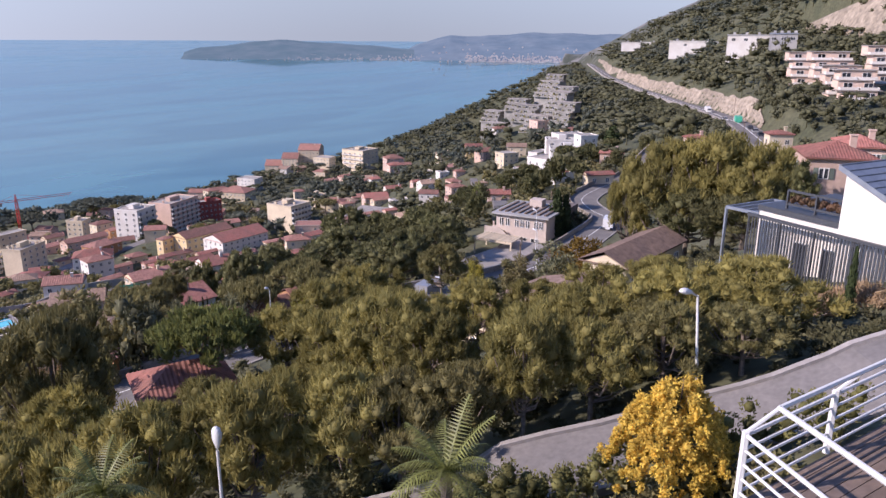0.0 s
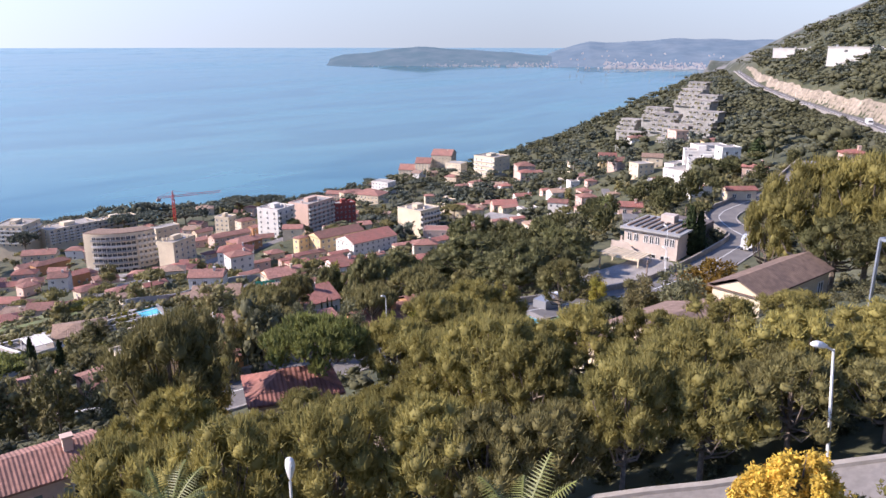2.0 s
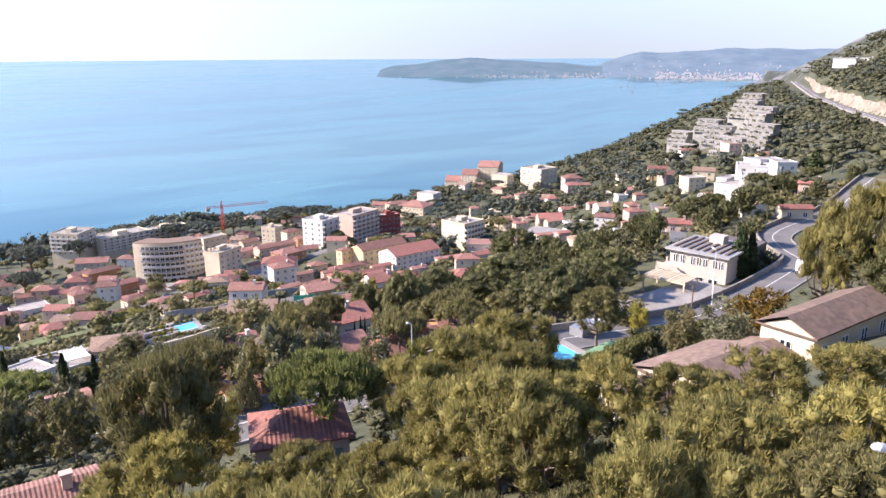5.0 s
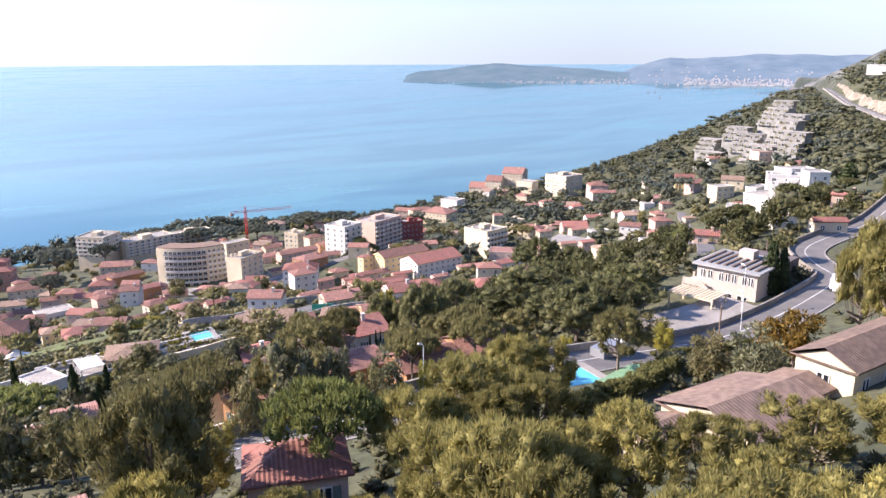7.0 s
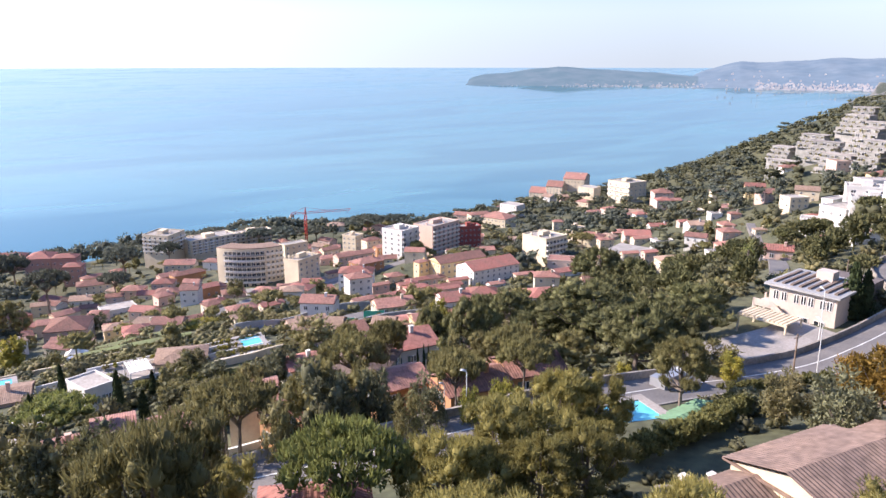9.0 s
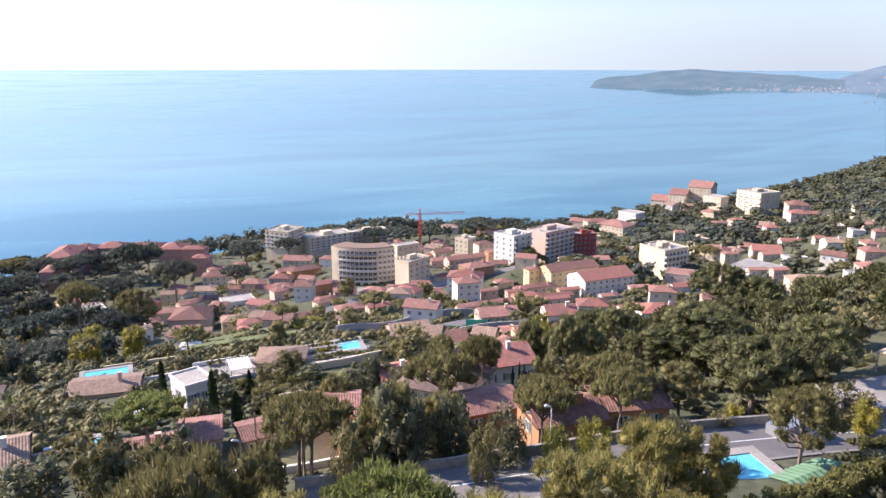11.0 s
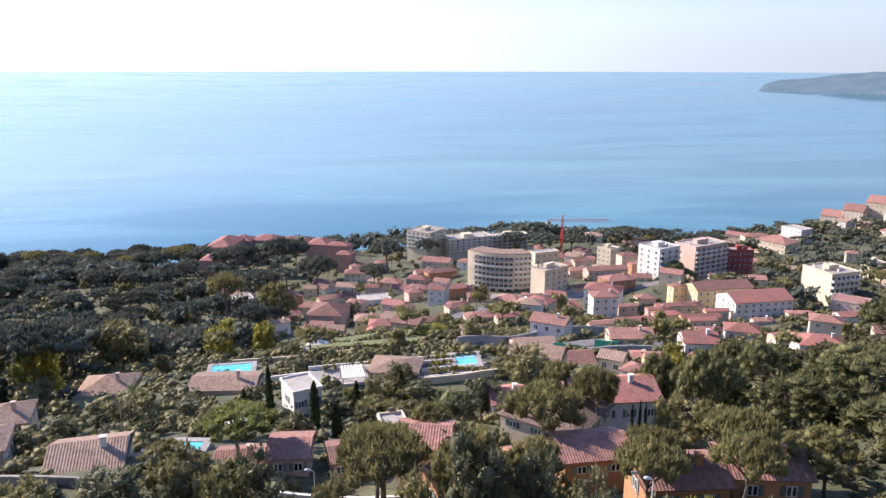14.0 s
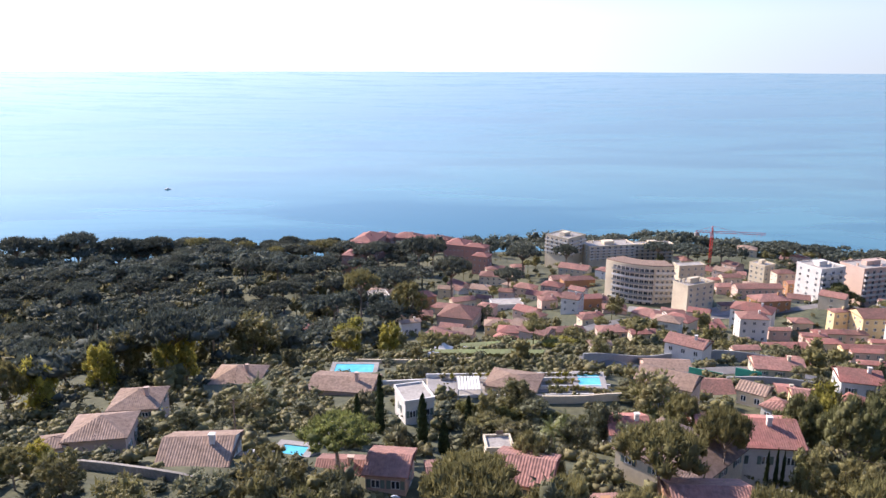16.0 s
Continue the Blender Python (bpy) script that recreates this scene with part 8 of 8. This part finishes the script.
tb = tagged(new("garden_terrace"), "long cream terrace with parapet and planted beds", "terrace")
tb.matrix_basis = pose(42.0, 166.5, 123.2, 0, 0, 4)
for q in ((24, 166), (34, 167), (44, 168), (54, 168)):
    PLOTS.append((*q, 5))
bm = bmesh.new()
box(bm, -19, 19, -5.6, 5.0, -7, -0.1)
part("base_wall", bm, CREAM, tb)
bm = bmesh.new()
box(bm, -18.8, 18.8, -5.4, 4.8, -0.096, -0.05)
part("deck", bm, PAVING, tb, "pinkish paved deck")
for x0, x1, y in ((-19.1, 19.1, -5.65), (-19.1, 19.1, 4.9), (4.5, 19.0, -1.6), (-10, 19, 2.4)):
    bm = bmesh.new()
    box(bm, x0, x1, y - 0.14, y + 0.14, -0.09, 0.75)
    part("parapet", bm, WHITE, tb)
for x0, x1, y0, y1 in ((6, 14.5, -4.6, -2.4), (5, 18, 3.0, 4.3), (-16, -2, 3.0, 4.3), (6, 12, -0.8, 1.4)):
    bm = bmesh.new()
    box(bm, x0, x1, y0, y1, -0.09, 0.35)
    part("planter", bm, STONEWALL, tb, "stone edged planting bed")
for i in range(9):
    part("window", window_mesh(1.3, 1.8, "w"), FRAME, tb).location = (-17 + 3.9 * i, -5.61, -3.2)
rng = np.random.default_rng(41)
for x, y in [(6.6 + 1.5 * i, -3.5) for i in range(6)] + [(5.6 + 1.7 * i, 3.65) for i in range(8)] + [(-15.4 + 1.9 * i, 3.65) for i in range(8)] + [(6.6 + 1.3 * i, 0.3) for i in range(5)]:
    k = rng.uniform(0.45, 0.95)
    v, f = foliage(rng, rng.normal(size=(6, 3)) * (0.45, 0.3, 0.2) + (x, y, 0.4 + 0.5 * k), [0.55 * k] * 6, 40, 0.22, up=0.7, thin=0.35, core=0.6)
    leaf = (BROAD, OLIVE, YELLOW)[int(rng.integers(3))]
    part("planting", raw_mesh("planting", v, f, leaf, True), leaf, tb, "mixed terrace planting")
pergola(31.8, 161.5, 4.6, 6.5, 3, 0.0)
pergola(12, 128, 4.5, 3.5, 10)
for x, y, w, c in ((90, 194.5, 8, 0), (100, 193.5, 6, 0)):
    gs = tagged(new("court_screen"), "bright green screen round a garden court", "screen")
    gs.matrix_basis = pose(x, y, level(x, y), 0, 0, -28)
    bm = bmesh.new()
    box(bm, -w / 2, w / 2, -0.06, 0.06, -0.5, 1.8)
    part("panel", bm, GREENBOX, gs)
    for k in (-1, 0, 1):
        bm = bmesh.new()
        bar(bm, (k * w / 2, 0, -1), (k * w / 2, 0, 2.0), 0.05)
        part("post", bm, STEEL, gs)

# ---- stepped flats and works above the corniche ----


def terraces(x, y, rot, w, steps, deep, wall, label, back=3.2, lift=0.0, solid=True):
    """Flats stepped up a slope, each floor set back behind its own balcony."""
    PLOTS.append((x, y, w * 0.6))
    ob = tagged(new("stepped_flats"), label, "apartment block")
    ob.matrix_basis = pose(x, y, level(x, y) + lift, 0, 0, rot)
    for s in range(steps):
        y0 = s * back
        bm = bmesh.new()
        box(bm, -w / 2 + (s % 2) * 1.2, w / 2 - (s % 3) * 1.0, y0, y0 + deep, 3.0 * s - (8 + max(lift, 0) if s == 0 else 0.3), 3.0 * s + 3.0)
        part("floor", bm, wall, ob)
        n = max(2, int(w / 5))
        for i in range(n):
            u = -w / 2 + w * (i + 0.5) / n
            put("window", window_mesh(2.6, 2.1, "door"), ob, u, y0 - 0.01, 3.0 * s + 0.2)
            put("balcony", balcony_mesh(w / n * 0.9, 2.2, solid, wall if wall is GREYTER else WHITE), ob, u, y0, 3.0 * s + 0.1)
        bm = bmesh.new()
        box(bm, -w / 2 - 0.3, w / 2 + 0.3, y0 - 0.5, y0 + deep, 3.0 * s + 3.004, 3.0 * s + 3.2)
        part("roof_slab", bm, GRAVEL, ob)
        if wall is GREYTER:
            rng = np.random.default_rng(int(x) + s)
            n = max(3, int(w / 4))
            cs = [(-w / 2 + w * (i + rng.uniform(0.2, 0.8)) / n, y0 - rng.uniform(1.2, 2.0), 3.0 * s + 1.0) for i in range(n)]
            for c in cs:
                v, f = foliage(rng, [c], [rng.uniform(0.7, 1.4)], 26, 0.5, up=0.4, thin=0.5, core=0.8, plain=True)
                tagged(part("planting", raw_mesh("planting", v, f, BROAD, True), BROAD, ob, "green terrace planting"), kind="stuff")
    return ob


GREYTER = material("grey_terrace_render", (0.33, 0.32, 0.30), 0.88, 0.15, 1.5, 0.2, second=(0.24, 0.235, 0.215))

# a motor boat on the bay
boat = tagged(new("boat"), "small white motor boat on the open bay", "boat")
boat.matrix_basis = pose(-435.8, 1134.2, 0, 0, 0, 15)
bm = bmesh.new()
box(bm, -4.5, 3.2, -1.4, 1.4, -0.4, 1.0)
vs = [bm.verts.new(p) for p in ((3.2, -1.4, -0.4), (3.2, 1.4, -0.4), (3.2, 1.4, 1.0), (3.2, -1.4, 1.0), (5.6, 0, 1.15), (4.6, 0, -0.3))]
for q in ((3, 2, 4), (0, 3, 4, 5), (2, 1, 5, 4), (1, 0, 5)):
    bm.faces.new([vs[i] for i in q])
part("hull", bm, WHITE, boat)
bm = bmesh.new()
box(bm, -1.5, 1.8, -0.9, 0.9, 1.004, 2.3)
part("cabin", bm, WHITE, boat)
bm = bmesh.new()
box(bm, 1.81, 1.86, -0.75, 0.75, 1.3, 2.1)
part("windscreen", bm, GLASS, boat)

PINKAPT = material("pink_cream_render", (0.70, 0.52, 0.42), 0.88, 0.08, 1.5, 0.2, second=(0.62, 0.46, 0.38))
terraces(434.8, 246.9, -90, 14.6, 5, 8.0, GREYTER, "grey stepped flats overgrown with terrace plants", back=2.6, lift=4.0)
terraces(457.9, 266.8, -96, 15.5, 5, 8.0, GREYTER, "grey stepped flats overgrown with terrace plants", back=2.6, lift=5.9)
terraces(486.6, 277.2, -90, 15.5, 4, 8.0, GREYTER, "grey stepped flats overgrown with terrace plants", back=2.6, lift=9.8)
terraces(511.1, 304.7, -95, 18.3, 4, 8.0, GREYTER, "grey stepped flats overgrown with terrace plants", back=2.6, lift=21.5)
terraces(553.4, 321.5, -84, 16.8, 3, 8.0, GREYTER, "grey stepped flats overgrown with terrace plants", back=2.6, lift=32.9)
terraces(442.4, 273.4, -94, 18.4, 4, 8.0, GREYTER, "grey stepped flats overgrown with terrace plants", back=2.6, lift=-1.5)
terraces(464.6, 294.3, -82, 18.6, 4, 8.0, GREYTER, "grey stepped flats overgrown with terrace plants", back=2.6, lift=1.5)
terraces(494.9, 321.2, -87, 18.2, 3, 8.0, GREYTER, "grey stepped flats overgrown with terrace plants", back=2.6, lift=17.2)
terraces(460.0, 319.3, -85, 17.3, 3, 8.0, GREYTER, "grey stepped flats overgrown with terrace plants", back=2.6, lift=1.9)
terraces(492.2, 343.1, -91, 16.6, 3, 8.0, GREYTER, "grey stepped flats overgrown with terrace plants", back=2.6, lift=18.0)
for x, y, w, n in ((313, 68, 14, 5), (296, 56, 14, 5), (277, 49, 12, 4), (262, 42, 12, 4), (285, 36, 14, 5)):
    terraces(x, y, -64, w, n, 7.0, PINKAPT, "pink and cream stepped flats with white balconies", lift=-3.5)


def shed(x, y, w, d, tall, rot, wall, roof, label, cols=4, lift=0.0):
    PLOTS.append((x, y, max(w, d) * 0.55))
    ob = tagged(new("works_building"), label, "building")
    ob.matrix_basis = pose(x, y, level(x, y) + lift - 2.2, 0, 0, rot)
    bm = bmesh.new()
    box(bm, -w / 2, w / 2, -d / 2, d / 2, -3 - max(lift, 0), tall)
    part("wall", bm, wall, ob)
    bm = bmesh.new()
    box(bm, -w / 2 - 0.4, w / 2 + 0.4, -d / 2 - 0.4, d / 2 + 0.4, tall + 0.004, tall + 0.6)
    part("roof", bm, roof, ob)
    facade(ob, "f", w, d, tall - 3.2, cols, "shop", 2.2, 1.6)
    for i in range(4):
        bm = bmesh.new()
        u = -w * 0.4 + w * 0.25 * i
        box(bm, u, u + 1.6, -1, 1, tall + 0.6, tall + 1.9)
        part("roof_unit", bm, GREYWALL, ob)
    return ob


shed(482, 142, 28, 14, 13.1, -74, WHITE, GREYWALL, "white works building above the corniche", 4, -1.5)
shed(590, 212, 47, 12, 10.2, -70, WHITE, WHITE, "long white works building above the corniche", 2, -1.5)
shed(768, 333, 54, 10, 6.0, -67, WHITE, WHITE, "low white works wall above the corniche", 1, -1.5)
shed(447, 115, 14, 14, 11.5, -76, GREYWALL, ZINC, "grey metal-clad works building", 3, -1.5)
along = (CORNICHE[5] - CORNICHE[4])[:2] / np.linalg.norm((CORNICHE[5] - CORNICHE[4])[:2])
quarry = []
for i in range(40):
    q = CORNICHE[4, :2] + along * (72 - 4 * i) + np.array((along[1], -along[0])) * 87
    quarry.append((Vector((q[0], q[1], 0)), Vector((-along[1], along[0], 0)), level(q[0], q[1]) - 2))
cut_cliff(quarry, 0, 24, 9)
for p in ((640, 424, 3), (318, 178, 3), (300, 165, 2)):
    block(p[0], p[1], 16, 10, p[2], -55, WHITE, "white flat-roofed villa with large windows", "f", 3, 2)

# ---- woods, scrub and far trees ----


def lod_crowns(kind, seed, clumps, blades):
    """A light crown, one metre tall and wide, for trees too many to count."""
    rng = np.random.default_rng(seed)
    cs, rs = [], []
    for i in range(clumps):
        a = i * 2.4 + rng.uniform(-0.4, 0.4)
        if kind == "umbrella":
            q = 0.36 * math.sqrt((i + 0.3) / clumps)
            cs.append((q * math.cos(a), q * math.sin(a), 0.80 - 0.6 * q * q + rng.uniform(-0.03, 0.05)))
            rs.append(np.array((1, 1, 0.5)) * rng.uniform(0.18, 0.26))
        elif kind == "shrub":
            q = 0.3 * math.sqrt((i + 0.3) / clumps)
            cs.append((q * math.cos(a), q * math.sin(a), 0.35 + rng.uniform(-0.1, 0.2)))
            rs.append(rng.uniform(0.24, 0.34))
        else:
            h = 0.32 + 0.5 * (i + 0.5) / clumps
            q = 0.30 * math.sin(math.pi * min(1, h)) * rng.uniform(0.5, 1.1)
            cs.append((q * math.cos(a), q * math.sin(a), h))
            rs.append(rng.uniform(0.16, 0.25))
    v, f = foliage(rng, cs, rs, blades, 0.10 if blades < 40 else 0.09, up=0.6, thin=0.4, core=0.74 if blades < 30 else 0.5, plain=kind != "umbrella")
    if kind != "shrub":
        tv, tf = tube([(0, 0, -0.15), (0.01, 0, 0.7)], (0.03, 0.015), 4)
        tri = [(q[0], q[1], q[2]) for q in tf] + [(q[0], q[2], q[3]) for q in tf]
        f = np.concatenate([f, np.array(tri) + len(v)])
        v = np.concatenate([v, np.array([tuple(p) for p in tv])])
    return v, f


def scatter(name, label, category, n, region, size, wide, kinds, mat, seed, blades=14, clumps=6, gap=0.35, density=None):
    """Many plants over a stretch of hillside as one object."""
    rng = np.random.default_rng(seed)
    taken = np.array(PLOTS + ROADS)
    stock = [lod_crowns(k, seed * 10 + i, clumps, blades) for i, k in enumerate(kinds)]
    x0, x1, y0, y1 = region
    V, F, off, done = [], [], 0, []
    grid = {}
    tries = 0
    while len(done) < n and tries < n * 12:
        tries += 1
        x, y = rng.uniform(x0, x1), rng.uniform(y0, y1)
        if density and not density(x, y, rng):
            continue
        h = rng.uniform(*size)
        w = h * rng.uniform(*wide)
        d2 = (taken[:, 0] - x) ** 2 + (taken[:, 1] - y) ** 2
        if (d2 < (taken[:, 2] + w * 0.3) ** 2).any():
            continue
        cell = (int(x // 12), int(y // 12))
        if any((p[0] - x) ** 2 + (p[1] - y) ** 2 < (gap * (p[2] + w)) ** 2 for i in (-1, 0, 1) for j in (-1, 0, 1) for p in grid.get((cell[0] + i, cell[1] + j), ())):
            continue
        grid.setdefault(cell, []).append((x, y, w))
        done.append((x, y))
        v, f = stock[int(rng.integers(len(stock)))]
        a = rng.uniform(0, 6.28)
        c, s = math.cos(a) * w, math.sin(a) * w
        z = level(x, y) - 0.2
        V.append(np.stack([x + v[:, 0] * c - v[:, 1] * s, y + v[:, 0] * s + v[:, 1] * c, z + v[:, 2] * h], 1))
        F.append(f + off)
        off += len(v)
    V, F = np.concatenate(V), np.concatenate(F)
    me = bpy.data.meshes.new(name)
    me.vertices.add(len(V))
    me.vertices.foreach_set("co", V.astype(np.float32).ravel())
    me.loops.add(len(F) * 3)
    me.loops.foreach_set("vertex_index", F.astype(np.int32).ravel())
    me.polygons.add(len(F))
    me.polygons.foreach_set("loop_start", np.arange(0, len(F) * 3, 3, dtype=np.int32))
    me.materials.append(mat)
    me.update(calc_edges=True)
    me.validate()
    me.polygons.foreach_set("use_smooth", np.ones(len(me.polygons), dtype=bool))
    return tagged(new(name, me), label, category, kind="stuff")


def sdist(x, y):
    return y - 0.16 * x


def below_road(x, y):
    """How far a place lies on the seaward side of the corniche."""
    return y - np.interp(x, CORNICHE[:, 0], CORNICHE[:, 1])


rng = random.Random(77)
stand = []
while len(stand) < 150:
    x = rng.uniform(-330, 14)
    y = rng.uniform(170, 640) if len(stand) < 110 else rng.uniform(540, 655)
    if x > (10 if y > 260 else -30) - 0.02 * y or sdist(x, y) > 655 or abs(x) > 0.52 * y + 20:
        continue
    if any(math.hypot(x - q[0], y - q[1]) < 13 for q in stand) or any(math.hypot(x - q[0], y - q[1]) < q[2] + 3 for q in PLOTS):
        continue
    stand.append((x, y))
    h = rng.uniform(12, 20) * (0.72 if x > -25 else 1) if len(stand) < 110 else rng.uniform(15, 21)
    tree("wood", x, y, h, h * rng.uniform(0.8, 1.05), len(stand))
    PLOTS.append((x, y, 3.0))


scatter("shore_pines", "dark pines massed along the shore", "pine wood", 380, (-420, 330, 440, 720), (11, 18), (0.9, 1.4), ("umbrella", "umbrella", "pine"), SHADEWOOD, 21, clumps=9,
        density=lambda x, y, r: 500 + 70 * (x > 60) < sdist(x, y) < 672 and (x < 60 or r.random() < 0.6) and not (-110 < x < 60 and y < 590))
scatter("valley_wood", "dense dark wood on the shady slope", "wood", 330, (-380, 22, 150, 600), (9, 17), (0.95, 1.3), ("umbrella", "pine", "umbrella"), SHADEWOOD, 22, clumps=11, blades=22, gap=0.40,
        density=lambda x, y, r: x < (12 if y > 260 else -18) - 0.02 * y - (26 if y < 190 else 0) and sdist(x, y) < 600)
scatter("valley_broadleaf", "olive-green trees of the shady slope", "wood", 260, (-300, 10, 170, 480), (7, 12), (0.8, 1.2), ("pine", "shrub"), BROAD, 33, clumps=8, blades=16, gap=0.3,
        density=lambda x, y, r: x < -25)
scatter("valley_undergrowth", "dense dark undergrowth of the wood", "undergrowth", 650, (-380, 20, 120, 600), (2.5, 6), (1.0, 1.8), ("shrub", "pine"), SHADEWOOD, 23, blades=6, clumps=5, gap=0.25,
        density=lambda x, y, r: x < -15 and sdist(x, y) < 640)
scatter("western_scrub", "dark evergreen scrub covering the western hillside", "scrub", 3000, (200, 900, 40, 760), (5, 10.5), (1.2, 1.9), ("pine", "umbrella", "shrub"), SCRUB, 24, blades=7, clumps=4, gap=0.14,
        density=lambda x, y, r: sdist(x, y) < 650 and (x > 300 or r.random() < 0.5) and (x > 430 or y < 140 or r.random() < 0.45) and not -9 < below_road(x, y) < 19)
scatter("slope_shrubs", "evergreen shrubs between the houses of the western slope", "shrubs", 700, (200, 440, 130, 430), (1.8, 4.2), (1.1, 1.8), ("shrub",), SCRUB, 41, blades=11, gap=0.3)
scatter("western_pines", "taller pines on the western hillside", "pine wood", 420, (230, 800, 180, 760), (8, 13), (0.9, 1.3), ("umbrella", "pine"), SHADEWOOD, 25, clumps=8,
        density=lambda x, y, r: sdist(x, y) < 665 and not -9 < below_road(x, y) < 24)
scatter("upper_scrub", "olive-green scrub above the corniche", "scrub", 950, (200, 1000, -60, 220), (3, 7), (0.9, 1.6), ("pine", "shrub"), SCRUB, 26, blades=8, clumps=5, gap=0.3,
        density=lambda x, y, r: sdist(x, y) < 90 and below_road(x, y) < -14)
scatter("town_greenery", "garden trees between the houses of the town", "trees", 520, (-10, 330, 170, 560), (2.5, 5.5), (0.8, 1.2), ("pine", "shrub", "umbrella"), BROAD, 27, gap=0.4, blades=13)
scatter("garden_pines", "pines between the houses of the town", "trees", 110, (-10, 330, 190, 560), (6, 10), (0.8, 1.2), ("pine", "umbrella"), PINE_DARK, 28, gap=0.6, clumps=10, blades=18)
scatter("garden_shrubs", "mixed evergreen garden shrubs", "shrubs", 1800, (-60, 240, 95, 300), (1.4, 4.0), (1.1, 1.8), ("shrub",), BROAD, 29, blades=10, gap=0.27)
scatter("olive_shrubs", "grey-green garden shrubs", "shrubs", 600, (-60, 240, 75, 280), (1.5, 3.8), (1.0, 1.6), ("shrub",), OLIVE, 30, blades=12, gap=0.5)
scatter("bank_scrub", "dense scrub under the pines", "scrub", 700, (-40, 170, 30, 110), (0.8, 2.6), (1.1, 1.9), ("shrub",), UNDERWOOD, 31, blades=13, gap=0.35)
scatter("lane_scrub", "dense dark scrub on the bank below the lane", "scrub", 400, (0, 50, 4, 50), (0.6, 1.7), (1.0, 1.7), ("shrub",), UNDERWOOD, 35, blades=30, gap=0.26,
        density=lambda x, y, r: y + 1.25 * x > 43.6 and sdist(x, y) < 48)
scatter("slope_pines", "pines on the slope among the villas", "pine wood", 70, (95, 250, 85, 190), (6, 10), (0.75, 1.05), ("pine", "pine", "umbrella"), GROVE, 32, blades=45, clumps=14, gap=0.45,
        density=lambda x, y, r: sdist(x, y) < 150)
scatter("garden_front", "mixed shrubs of the garden above the lane", "shrubs", 160, (0, 26, 4, 26), (0.9, 2.2), (1.0, 1.5), ("shrub",), BROAD, 36, blades=55, gap=0.25,
        density=lambda x, y, r: y + 1.25 * x < 33 and x + y > 17)
scatter("villa_bank", "dark scrub on the bank below the modern villa", "scrub", 150, (31, 66, -2, 22), (0.6, 1.6), (1.1, 1.7), ("shrub",), UNDERWOOD, 37, blades=38, gap=0.24)
scatter("corniche_bank", "dense scrub on the bank above the corniche road", "scrub", 420, (140, 345, -30, 88), (2.5, 5.5), (1.0, 1.5), ("pine", "shrub"), SCRUB, 38, blades=14, clumps=6, gap=0.3)
scatter("verge_scrub", "low scrub on the slope below the corniche road", "scrub", 900, (205, 620, 45, 350), (1.3, 3.0), (1.3, 2.2), ("shrub",), SCRUB, 39, blades=12, gap=0.17,
        density=lambda x, y, r: 6 < below_road(x, y) < 26)
scatter("garden_evergreens", "dark evergreen trees of the villa gardens", "trees", 130, (-60, 240, 105, 300), (3.5, 6.5), (0.8, 1.1), ("pine", "shrub"), UNDERWOOD, 40, blades=22, clumps=9, gap=0.7)
